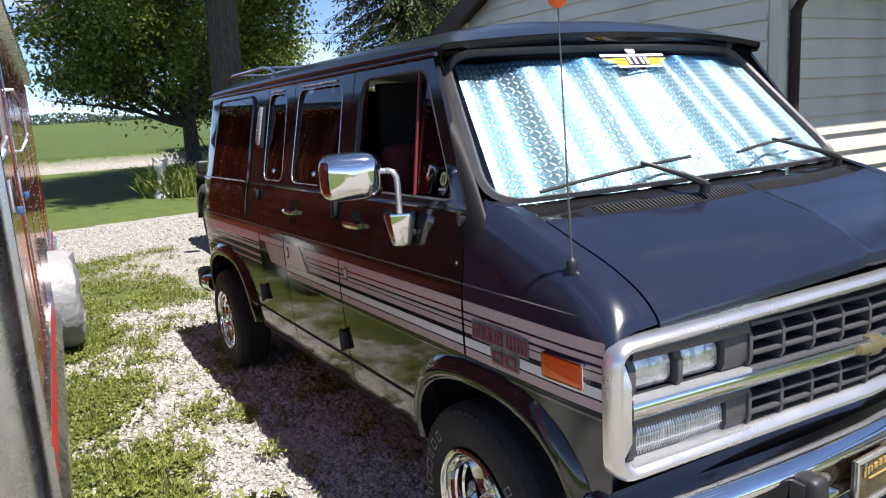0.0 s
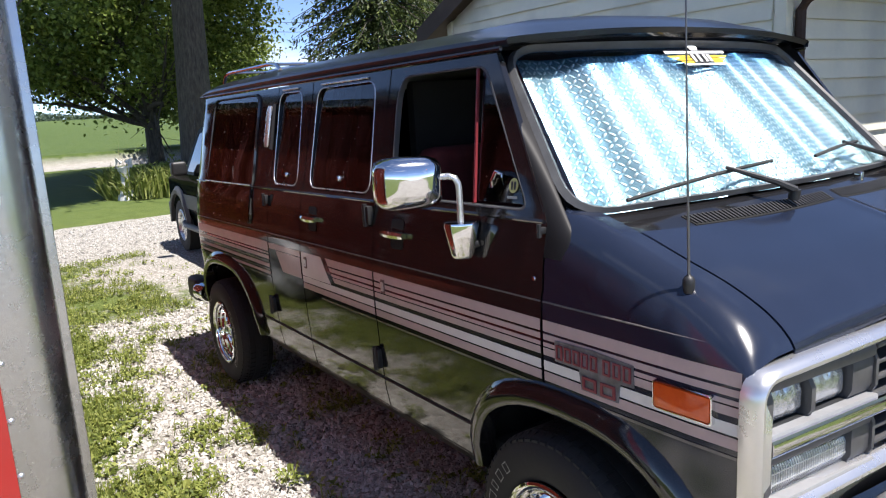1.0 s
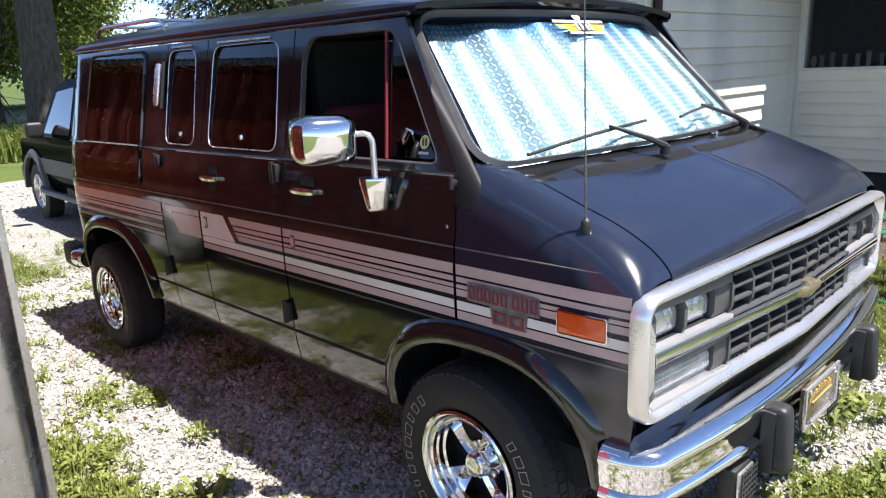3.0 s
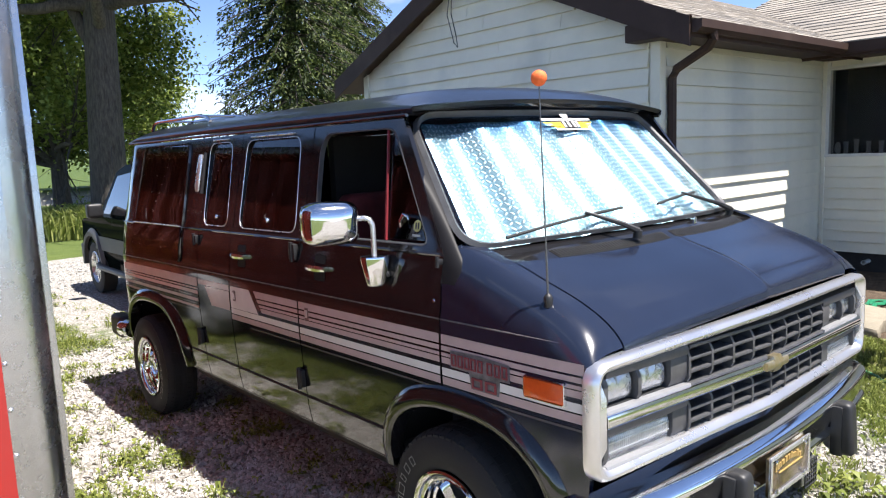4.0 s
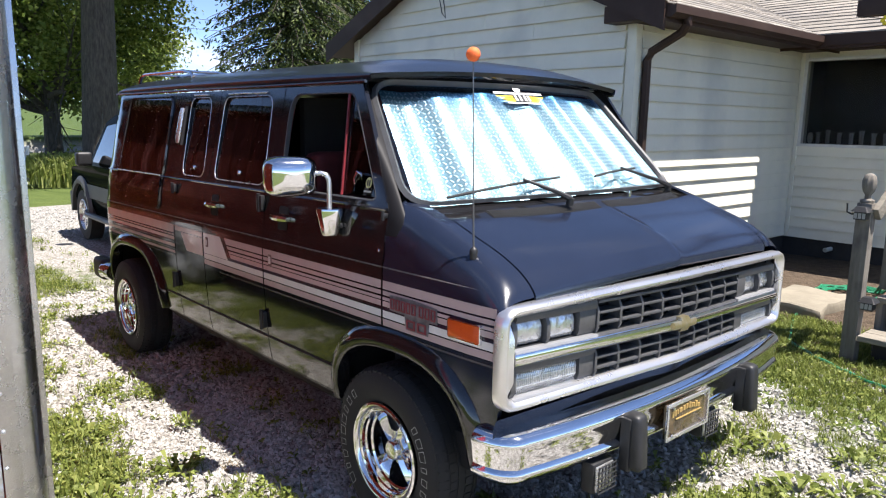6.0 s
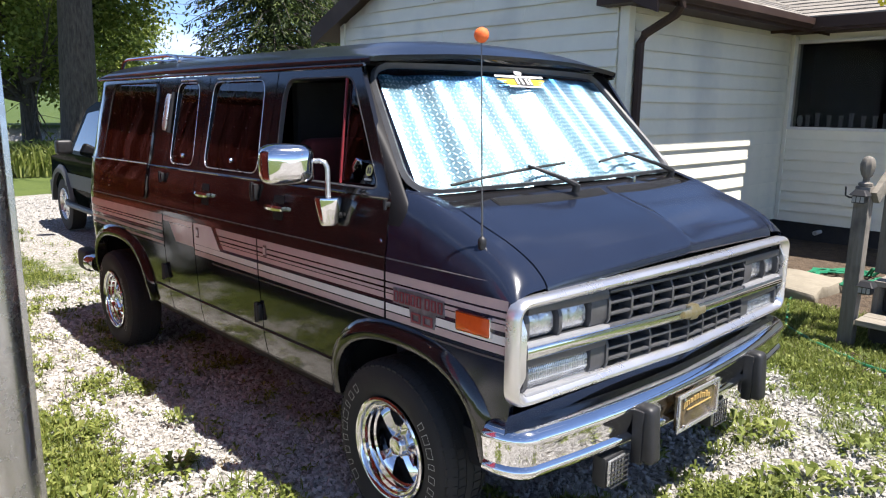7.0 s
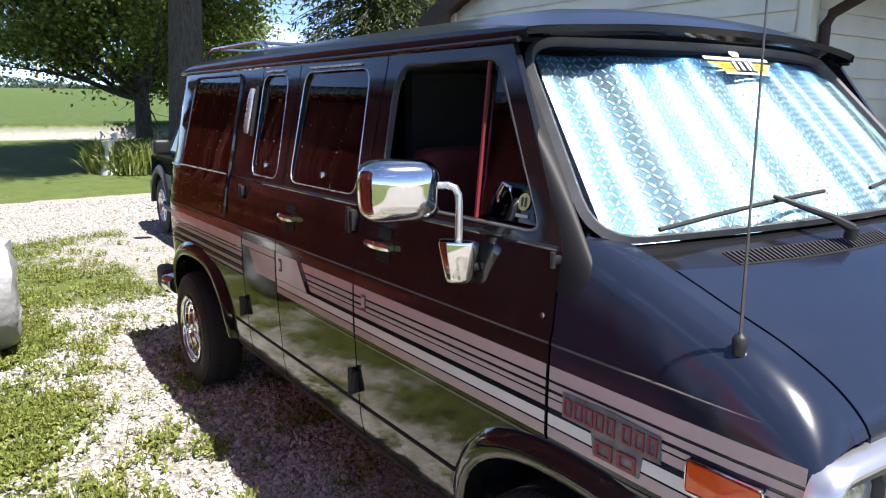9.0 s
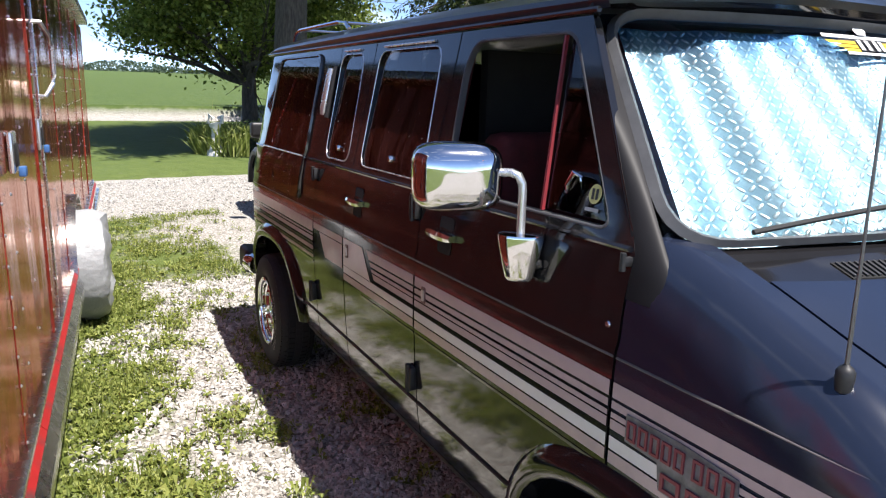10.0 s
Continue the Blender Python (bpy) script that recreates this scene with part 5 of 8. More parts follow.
# the swept white patch across the side doors
vp("stripe", strip_mesh(3.815, 4.137, 1.006, 1.124, 0.094, 0.0), STRIPE_W, "white swept stripe patch", side_door_a)
vp("stripe", strip_mesh(4.153, 4.40, 0.985, 1.09, 0.0, 0.08), STRIPE_P, "silver swept stripe patch", side_door_b)
vp("stripe", strip_mesh(4.153, 4.577, 1.094, 1.124), STRIPE_P, "", side_door_b)
for k, (z0, z1, mat) in enumerate([(1.075, 1.127, STRIPE_P), (1.058, 1.066, STRIPE_P), (1.030, 1.050, STRIPE_P), (1.012, 1.022, STRIPE_G), (0.985, 1.004, STRIPE_P), (0.968, 0.976, STRIPE_G), (0.945, 0.960, STRIPE_P), (0.925, 0.934, STRIPE_G)]):
    vp("stripe", strip_mesh(4.593, 5.95, z0, z1), mat, "", rear_quarter)
# bright pressed lines; the upper crease's highlight is painted as a pale line
CREASEGLINT = surf("painted_crease_highlight", (0.075, 0.064, 0.064), (0.13, 0.115, 0.115), 9, 0.35)
for owner, ya, yb in ((fender_r, 1.86, 2.394), (front_door, 2.406, 3.399), (side_door_a, 3.411, 4.139), (side_door_b, 4.151, 4.579), (rear_quarter, 4.591, 5.95)):
    pts = [van_w(side_x(y, 1.176) - 0.0005, y, 1.176) for y in np.linspace(ya, yb, 8)]
    vp("body_line", tube(pts, 0.0028, 8, radii=[0.0002 if owner is fender_r and k == 0 else 0.0028 * (min(1.0, 0.3 + k / 5) if owner is fender_r else 1) for k in range(8)]), CREASEGLINT, "", owner)
for owner, ya, yb in ((front_door, 2.42, 3.399), (side_door_a, 3.411, 4.139), (side_door_b, 4.151, 4.579), (rear_quarter, 4.591, 6.0)):
    pts = [van_w(side_x(y, 1.398) - 0.002, y, 1.398) for y in np.linspace(ya, yb, 8)]
    vp("belt_moulding", tube(pts, 0.0065, 6), PAINT, "", owner)
    pts = [van_w(side_x(y, 0.668) - 0.001, y, 0.668) for y in np.linspace(max(ya, 2.76), min(yb, 4.80), 8)]
    if ya < 4.7:
        vp("lower_moulding", tube(pts, 0.006, 6), DARKPLASTIC, "", owner)
# rocker below the doors
bm = grid_mesh(20, 4, lambda u, v: van_w(1.052 + 0.09 * (1 - v) ** 1.6, 2.78 + 2.05 * u, 0.44 + 0.098 * v))
vp("rocker_panel", bm, surf("rusty_black_rocker", (0.008, 0.008, 0.008), (0.03, 0.022, 0.017), 8, 0.7, dirt=(0.05, 0.03, 0.02), dirt_scale=7, bump=0.2, spec=0.2), "black rocker panel with rust")

# ---- handles, hinges, badge, marker lamp ----
def handle(owner, y0, y1, z):
    cup = bmesh.new()
    ym = (y0 + y1) / 2 - 0.01
    # flat near-black patch drawn as the shaded recess
    loop = rounded([(ym - 0.045, z - 0.055), (ym + 0.045, z - 0.055), (ym + 0.045, z + 0.055), (ym - 0.045, z + 0.055)], 0.015)
    vs = [cup.verts.new(van_w(side_x(y, zz) - 0.0025, y, zz)) for y, zz in loop]
    cup.faces.new(vs)
    h = vp("door_handle", cup, BLACKGAP, "chrome paddle door handle in a dark recess", owner, False)
    bm = bmesh.new()
    rings = []
    for i in range(9):
        t = i / 8
        y = y0 + (y1 - y0) * t
        hw = 0.0125 * (1 - 0.25 * abs(2 * t - 1) ** 3)
        out = 0.022 + 0.006 * math.sin(math.pi * t)
        x = side_x(y, z)
        ring = [(x - 0.002, z - hw), (x - out, z - hw), (x - out - 0.005, z), (x - out, z + hw), (x - 0.002, z + hw)]
        rings.append([bm.verts.new(van_w(a, y, b)) for a, b in ring])
    for a, b in zip(rings, rings[1:]):
        for k in range(4):
            bm.faces.new((a[k], a[k + 1], b[k + 1], b[k]))
    bm.faces.new(rings[0])
    bm.faces.new(rings[-1][::-1])
    vp("grip", bm, CHROME, "chrome grip", h)
    y = y1 + 0.025
    M = Matrix.Translation(van_w(side_x(y, z + 0.003), y, z + 0.003))


handle(front_door, 3.145, 3.305, 1.290)
handle(side_door_a, 3.930, 4.080, 1.290)


def hinge(owner, y, z, h=0.085, w=0.05):
    bm = box(-0.022, 0.004, -w / 2, w / 2, -h / 2, h / 2, 0.008, 2)
    tube([(-0.020, 0.0, -h / 2 - 0.008), (-0.020, 0.0, h / 2 + 0.008)], min(0.010, h * 0.3), 8, bm)
    bm.transform(Matrix.Translation(van_w(side_x(y, z), y, z)))
    vp("hinge", bm, DARKPLASTIC, "black door hinge", owner)


hinge(side_door_a, 3.425, 0.755)
hinge(side_door_b, 4.605, 0.775)
hinge(side_door_a, 3.445, 1.345, 0.075, 0.055)
hinge(side_door_b, 4.60, 1.345, 0.05, 0.05)
hinge(front_door, 2.412, 1.375, 0.022, 0.016)
for y, z in ((2.44, 1.235),):
    vp("lock_cylinder", lathe([(-0.003, 0.001), (-0.003, 0.006), (0.002, 0.008)], 14, m=Matrix.Translation(van_w(side_x(y, z), y, z))), CHROME, "", front_door)
# small crests on the doors
for owner, y in ((front_door, 3.325), (side_door_a, 4.085)):
    bm = prism(rounded([(-0.014, -0.028), (0.014, -0.028), (0.014, 0.028), (-0.014, 0.028)], 0.006), 0.005, "x", -0.006)
    bm.transform(Matrix.Translation(van_w(side_x(y, 1.082), y, 1.075)))
    c = vp("crest", bm, surf("dark_crest_enamel", (0.10, 0.05, 0.05), (0.18, 0.10, 0.09), 60, 0.35), "small dark crest", owner, False)
    bm = prism(rounded([(-0.009, -0.018), (0.009, -0.018), (0.009, 0.018), (-0.009, 0.018)], 0.004), 0.003, "x", -0.009)
    bm.transform(Matrix.Translation(van_w(side_x(y, 1.082), y, 1.075)))
    vp("crest_face", bm, DULLCHROME, "", c, False)

# badge: plain blocks in red on peeling silver
bm = bmesh.new()
y, z = 2.335, 1.050
plate_bm = prism([(2.343, 1.014), (2.250, 1.012), (2.242, 0.957), (2.112, 0.957), (2.105, 1.010), (2.060, 1.012), (2.062, 1.070), (2.20, 1.078), (2.343, 1.074)], 0.003, "x", -0.006)
for v in plate_bm.verts:
    v.co = van_w(side_x(v.co.y, v.co.z) + v.co.x, v.co.y, v.co.z)
badge = vp("badge", plate_bm, surf("peeling_silver_foil", (0.30, 0.31, 0.33), (0.10, 0.10, 0.11), 22, 0.35, 0.5), "peeling silver badge with red block lettering", fender_r, False)
ys = [2.335, 2.302, 2.269, 2.238, 2.205, 2.160, 2.126, 2.092]
for k, y in enumerate(ys):
    w, h = 0.024, 0.042
    bm = bmesh.new()
    def blk(a0, a1, b0, b1):
        t = prism([(y - a0, 1.022 + b0), (y - a1, 1.022 + b0), (y - a1, 1.022 + b1), (y - a0, 1.022 + b1)], 0.004, "x", -0.010)
        me = bpy.data.meshes.new("tmp")
        t.to_mesh(me)
        t.free()
        bm.from_mesh(me)
        bpy.data.meshes.remove(me)
    blk(0, 0.005, 0, h)
    blk(0.005, w, h - 0.005, h)
    blk(w - 0.005, w, 0, h - 0.005)
    blk(0.005, w - 0.005, 0, 0.005)
    for v in bm.verts:
        v.co = van_w(side_x(v.co.y, v.co.z) + v.co.x, v.co.y, v.co.z)
    vp("badge_block", bm, RED_LETTER, "", badge, False)
for y in (2.235, 2.170):
    bm = bmesh.new()
    for a0, a1, b0, b1 in ((0, 0.05, 0, 0.007), (0, 0.05, 0.030, 0.037), (0, 0.008, 0.007, 0.030), (0.042, 0.05, 0.007, 0.030)):
        t = prism([(y - a0, 0.962 + b0), (y - a1, 0.962 + b0), (y - a1, 0.962 + b1), (y - a0, 0.962 + b1)], 0.004, "x", -0.010)
        me = bpy.data.meshes.new("tmp")
        t.to_mesh(me)
        t.free()
        bm.from_mesh(me)
        bpy.data.meshes.remove(me)
    for v in bm.verts:
        v.co = van_w(side_x(v.co.y, v.co.z) + v.co.x, v.co.y, v.co.z)
    vp("badge_block", bm, RED_LETTER, "", badge, False)
# side marker lamp
MZ0, MZ1 = 0.992, 1.052
bm = box(-0.012, 0.0, 1.842, 1.992, MZ0, MZ1, 0.004, 2)
for v in bm.verts:
    v.co = van_w(side_x(v.co.y, v.co.z) + v.co.x - 0.003, v.co.y, v.co.z)
marker = vp("side_marker_lamp", bm, AMBER, "amber side marker lamp in a chrome rim", fender_r)
loop = rounded([(1.836, MZ0 - 0.007), (1.998, MZ0 - 0.007), (1.998, MZ1 + 0.007), (1.836, MZ1 + 0.007)], 0.01, 3)
bm = bmesh.new()
cy, cz = 1.917, (MZ0 + MZ1) / 2
rings = []
for sc, pr in ((1.0, 0.001), (0.985, 0.013), (0.955, 0.014), (0.93, 0.006)):
    rings.append([bm.verts.new(van_w(side_x(y, z) - pr, cy + (y - cy) * sc, cz + (z - cz) * (sc if sc == 1.0 else 1 - (1 - sc) * 2.2))) for y, z in loop])
for a, b in zip(rings, rings[1:]):
    for i in range(len(loop)):
        bm.faces.new((a[i], a[(i + 1) % len(loop)], b[(i + 1) % len(loop)], b[i]))
vp("marker_rim", bm, CHROME, "chrome rim", marker)
# tail lamp and rear bumper
bm = box(1.10, 1.16, 6.10, 6.20, 0.92, 1.10, 0.012, 2)
vp("tail_lamp", bm, REDLENS, "red tail lamp", rear_quarter)
bm = tube([(1.06, 6.02, 0.53), (1.035, 6.12, 0.53), (1.06, 6.22, 0.53), (1.2, 6.26, 0.53), (2.86, 6.26, 0.53), (3.0, 6.22, 0.53), (3.025, 6.12, 0.53)], 0.075, 14)
for v in bm.verts:
    v.co.z = 0.53 + (v.co.z - 0.53) * 0.9
vp("rear_bumper", bm, CHROME, "chrome rear bumper with black end caps")
vp("bumper_end_cap", box(0.985, 1.10, 6.12, 6.36, 0.445, 0.615, 0.045, 4), DARKPLASTIC, "black bumper end cap")

# ---- mirror ----
MIR = Matrix.Translation((0.865, 2.84, 1.505)) @ Matrix.Rotation(radians(-17), 4, "Z")


def power(c, e):
    return math.copysign(abs(c) ** e, c)


def shell_point(u, v):
    """A rounded housing, bulging forward and flat towards the back."""
    e, w = math.pi * (v - 0.5), 2 * math.pi * u
    r = power(max(0.0, math.cos(e)), 0.62)
    return Vector((0.110 * r * power(math.cos(w), 0.50), min(0.062, 0.080 * power(math.sin(e), 0.72)), 0.083 * r * power(math.sin(w), 0.50)))


bm = grid_mesh(56, 28, shell_point)
bmesh.ops.remove_doubles(bm, verts=bm.verts[:], dist=0.0004)
bm.transform(MIR)
mirror = vp("door_mirror", bm, CHROME, "large chrome door mirror on a bent arm", front_door)
bm = grid_mesh(8, 6, lambda u, v: MIR @ Vector((-0.09 + 0.18 * u, 0.0635, -0.065 + 0.13 * v)))
vp("mirror_glass", bm, surf("mirror_glass", (0.9, 0.9, 0.9), None, rough=0.01, metal=1.0), "mirror glass", mirror)
arm = [MIR @ Vector((0.09, -0.02, 0.012)), MIR @ Vector((0.125, -0.045, 0.014)), MIR @ Vector((0.140, -0.055, 0.008)), MIR @ Vector((0.148, -0.060, -0.010)), MIR @ Vector((0.150, -0.061, -0.03)), MIR @ Vector((0.150, -0.061, -0.135))]
vp("mirror_arm", tube(arm, 0.0105, 10), DULLCHROME, "bent bright arm", mirror)
low = MIR @ Matrix.Translation((0.152, -0.061, -0.19)) @ Matrix.Rotation(radians(-20), 4, 'Z')
bm = bmesh.new()
secs = []
for z, w, d in ((0.0605, 0.046, 0.030), (0.058, 0.055, 0.040), (0.050, 0.057, 0.042), (0.0, 0.047, 0.034), (-0.045, 0.037, 0.026), (-0.054, 0.033, 0.022), (-0.058, 0.026, 0.016)):
    secs.append([bm.verts.new(low @ Vector((w * power(math.cos(2 * math.pi * k / 32), 0.78), d * power(math.sin(2 * math.pi * k / 32), 0.78), z))) for k in range(32)])
for a, b in zip(secs, secs[1:]):
    for i in range(len(a)):
        bm.faces.new((a[i], a[(i + 1) % len(a)], b[(i + 1) % len(a)], b[i]))
bm.faces.new(secs[0])
bm.faces.new(secs[-1][::-1])
vp("lower_mirror", bm, CHROME, "small wedge-shaped chrome mirror", mirror)
bm = tube([low @ Vector((0.03, 0.0, -0.02)), van_w(1.03, 2.70, 1.31)], 0.010, 8)
vp("mirror_mount", bm, DARKPLASTIC, "", mirror)

# ---- antenna ----
ANT = Vector((1.088, 1.96, 1.290))
base = lathe([(-0.022, 0.012), (-0.002, 0.0145), (0.010, 0.0145), (0.017, 0.010), (0.021, 0.005), (0.026, 0.003)], 18, m=Matrix.Translation(ANT) @ Matrix.Rotation(radians(-90), 4, "Y"))
ant = vp("antenna", base, DARKPLASTIC, "whip antenna with an orange foam ball")
tip = Vector((1.060, 1.955, 1.958))
vp("antenna_rod", tube([ANT + (tip - ANT) * (k / 6) for k in range(7)], 0.0028, 7, radii=[0.0036, 0.0034, 0.0026, 0.0025, 0.0022, 0.002, 0.002]), surf("dull_steel_rod", (0.20, 0.20, 0.21), (0.14, 0.14, 0.15), 30, 0.4, 0.8), "thin steel rod", ant)
bm = bmesh.new()
bmesh.ops.create_icosphere(bm, subdivisions=3, radius=0.024)
for v in bm.verts:
    v.co *= 1 + 0.04 * noise.noise(v.co * 90)
bm.transform(Matrix.Translation(tip))
vp("antenna_ball", bm, surf("orange_foam", (0.75, 0.12, 0.02), (0.85, 0.18, 0.04), 60, 0.7, bump=0.2), "orange foam ball", ant)

# ---- cowl vents, wipers ----
for x0, x1 in ((1.385, 2.00), (2.045, 2.755)):
    bm = bmesh.new()
    rings = []
    for k in range(21):
        x = x0 + (x1 - x0) * k / 20
        a, b = cowl_point(x, 0.04), cowl_point(x, 0.47)
        rings.append([bm.verts.new(p) for p in (a - Vector((0, 0, 0.006)), a + Vector((0, 0, 0.002)), b + Vector((0, 0, 0.002)), b - Vector((0, 0, 0.006)))])
    for a, b in zip(rings, rings[1:]):
        for q in range(3):
            bm.faces.new((a[q], a[q + 1], b[q + 1], b[q]))
    vent = vp("cowl_vent", bm, BLACKGAP, "slotted black cowl vent")
    n = 40
    for k in range(n):
        x = x0 + 0.010 + (x1 - x0 - 0.020) * k / (n - 1)
        a, b = cowl_point(x, 0.07), cowl_point(x, 0.44)
        bm = bmesh.new()
        lo = [bm.verts.new(p + Vector((dx, 0, 0.001))) for p, dx in ((a, -0.0035), (a, 0.0035), (b, 0.0035), (b, -0.0035))]
        hi = [bm.verts.new(v.co + Vector((0, 0, 0.005))) for v in lo]
        bm.faces.new(hi)
        for i in range(4):
            bm.faces.new((lo[i], lo[(i + 1) % 4], hi[(i + 1) % 4], hi[i]))
        vp("vent_fin", bm, DARKPLASTIC, "", vent, False)


def on_ws(u, v, lift=0.02):
    return ws_point(u, v) + Vector((0, -0.72 * lift, 0.68 * lift))


def wiper(pivot, arm_tip, blade_a, blade_b):
    bm = tube([pivot + Vector((0, 0, -0.01)), pivot + Vector((0, -0.004, 0.022))], 0.017, 12)
    w = vp("wiper", bm, DARKPLASTIC, "black windshield wiper")
    mid = pivot.lerp(arm_tip, 0.35) + Vector((0, -0.02, 0.014))
    vp("wiper_arm", tube([pivot + Vector((0, -0.004, 0.018)), mid, arm_tip], 0.006, 7, radii=[0.014, 0.010, 0.006]), DARKPLASTIC, "", w)
    vp("wiper_blade", tube([blade_a, blade_a.lerp(blade_b, 0.25) + Vector((0, -0.008, 0.006)), blade_a.lerp(blade_b, 0.5) + Vector((0, -0.010, 0.008)), blade_a.lerp(blade_b, 0.75) + Vector((0, -0.008, 0.006)), blade_b], 0.006, 6), RUBBER, "", w)


wiper(Vector((1.80, 2.12, 1.405)), on_ws(0.29, 0.12, 0.03), on_ws(0.09, 0.03), on_ws(0.41, 0.13))
wiper(Vector((2.79, 2.26, 1.405)), on_ws(0.68, 0.17, 0.03), on_ws(0.54, 0.12), on_ws(0.77, 0.17))
vp("washer_nozzle", box(2.30, 2.32, 2.165, 2.19, 1.395, 1.43, 0.004), CHROME, "small washer nozzle")


# ---- sunshade behind the glass ----
def foil_material():
    m = bpy.data.materials.new("embossed_reflective_foil")
    m.use_nodes = True
    nt = m.node_tree
    n, l = nt.nodes, nt.links
    b = n["Principled BSDF"]
    b.inputs["Metallic"].default_value = 0.9
    b.inputs["Roughness"].default_value = 0.35
    uv = n.new("ShaderNodeUVMap")
    sep = n.new("ShaderNodeSeparateXYZ")
    l.new(uv.outputs["UV"], sep.inputs[0])

    def mth(op, a, c=None):
        x = n.new("ShaderNodeMath")
        x.operation = op
        for i, v in enumerate((a, c)):
            if v is None:
                continue
            if isinstance(v, (int, float)):
                x.inputs[i].default_value = v
            else:
                l.new(v, x.inputs[i])
        return x.outputs[0]
    sx_, sy_ = mth("MULTIPLY", sep.outputs[0], 42.0), mth("MULTIPLY", sep.outputs[1], 42.0)
    cx, cy = mth("FLOOR", sx_), mth("FLOOR", sy_)
    fx, fy = mth("SUBTRACT", mth("FRACT", sx_), 0.5), mth("SUBTRACT", mth("FRACT", sy_), 0.5)
    par = mth("SUBTRACT", mth("MULTIPLY", mth("MODULO", mth("ADD", cx, cy), 2.0), 2.0), 1.0)
    fxp = mth("MULTIPLY", fx, par)
    a_, b_ = mth("ADD", fxp, fy), mth("SUBTRACT", fxp, fy)
    e = mth("ADD", mth("POWER", mth("MULTIPLY", a_, 1.45), 2.0), mth("POWER", mth("MULTIPLY", b_, 3.7), 2.0))
    loz = mth("MAXIMUM", mth("SUBTRACT", 1.0, e), 0.0)
    mix = n.new("ShaderNodeMix")
    mix.data_type = "RGBA"
    l.new(mth("MINIMUM", mth("MULTIPLY", loz, 4.0), 1.0), mix.inputs["Factor"])
    mix.inputs["A"].default_value = (0.17, 0.27, 0.32, 1)
    mix.inputs["B"].default_value = (0.47, 0.545, 0.58, 1)
    l.new(mix.outputs["Result"], b.inputs["Base Color"])
    bp = n.new("ShaderNodeBump")
    bp.inputs["Strength"].default_value = 0.8
    bp.inputs["Distance"].default_value = 0.004
    l.new(loz, bp.inputs["Height"])
    l.new(bp.outputs["Normal"], b.inputs["Normal"])
    return m


FOIL = foil_material()
shade = thing("sunshade", "silver folding sunshade with tread-plate pattern behind the windshield", "sunshade", at=(XC, 2.5, 1.42))
FOLDS = 12
bm = bmesh.new()
uvl = bm.loops.layers.uv.new("UVMap")
NX, NZ = FOLDS * 10, 10
rows = []
for i in range(NX + 1):
    u = i / NX
    ph = (u * FOLDS) % 2
    tri = ph if ph < 1 else 2 - ph
    tri = 0.5 - 0.5 * math.cos(math.pi * tri)
    tri *= 0.85 + 0.35 * math.sin(u * 17.0 + 0.6) * math.cos(u * 5.3)
    top = 0.885 - 0.13 * max(0.0, 1 - abs(u - 0.495) / 0.045)
    col = []
    for j in range(NZ + 1):
        w = j / NZ
        back = 0.028 + 0.030 * tri + 0.015 * w
        col.append(bm.verts.new(ws_point(0.036 + 0.926 * u, 0.03 + top * w) + Vector((0, back, -0.02 - 0.022 * tri)) - Vector((XC, 2.5, 1.42))))
    rows.append(col)
for i in range(NX):
    for j in range(NZ):
        f = bm.faces.new((rows[i][j], rows[i + 1][j], rows[i + 1][j + 1], rows[i][j + 1]))
        for lp, (a, c) in zip(f.loops, ((i, j), (i + 1, j), (i + 1, j + 1), (i, j + 1))):
            lp[uvl].uv = (a / NX * 1.8, c / NZ * 0.62)
part("foil_sheet", bm, FOIL, shade, "embossed reflective foil")

# windshield sticker: yellow winged shape with plain dark bars
def on_glass(cx, cv, pts, lift):
    bm = bmesh.new()
    vs = [bm.verts.new(ws_point(cx + a * 1.07 / 1.56, cv + b * 1.1 / 0.68) + Vector((0, -0.72 * lift + 0.006, 0.68 * lift - 0.005))) for a, b in pts]
    bm.faces.new(vs)
    return bm


YEL = surf("yellow_vinyl", (0.72, 0.48, 0.02), (0.62, 0.42, 0.03), 30, 0.4)
WHT = surf("white_vinyl", (0.75, 0.75, 0.73), (0.66, 0.66, 0.64), 30, 0.4)
BLK = surf("black_vinyl", (0.02, 0.02, 0.02), (0.03, 0.03, 0.03), 30, 0.4)
CU, CVV = 0.480, 0.900
sticker = vp("windshield_sticker", on_glass(CU, CVV, [(-0.085, -0.035), (0.085, -0.035), (0.10, -0.02), (0.10, 0.005), (-0.10, 0.005), (-0.10, -0.02)], 0.003), BLK, "winged yellow and white windshield sticker", windshield, False)
for k in range(3):
    z = -0.004 - 0.013 * k
    w = 0.15 - 0.022 * k
    for s in (-1, 1):
        vp("sticker_wing", on_glass(CU, CVV, [(s * 0.05, z), (s * w, z), (s * (w - 0.012), z - 0.010), (s * 0.05, z - 0.010)], 0.005), YEL, "", sticker, False)
vp("sticker_bar", on_glass(CU, CVV, [(-0.15, 0.006), (0.15, 0.006), (0.15, 0.018), (-0.15, 0.018)], 0.005), WHT, "", sticker, False)
vp("sticker_bar", on_glass(CU, CVV, [(-0.10, -0.050), (0.10, -0.050), (0.10, -0.041), (-0.10, -0.041)], 0.005), WHT, "", sticker, False)
for a in (-0.045, -0.018, 0.012, 0.034):
    vp("sticker_bar", on_glass(CU, CVV, [(a, -0.034), (a + 0.013, -0.034), (a + 0.016, 0.0), (a + 0.003, 0.0)], 0.006), WHT, "", sticker, False)
vp("sticker_mark", on_glass(CU, CVV, [(-0.02, 0.02), (0.012, 0.02), (0.022, 0.036), (0.01, 0.055), (-0.018, 0.05), (-0.024, 0.034)], 0.005), WHT, "", sticker, False)

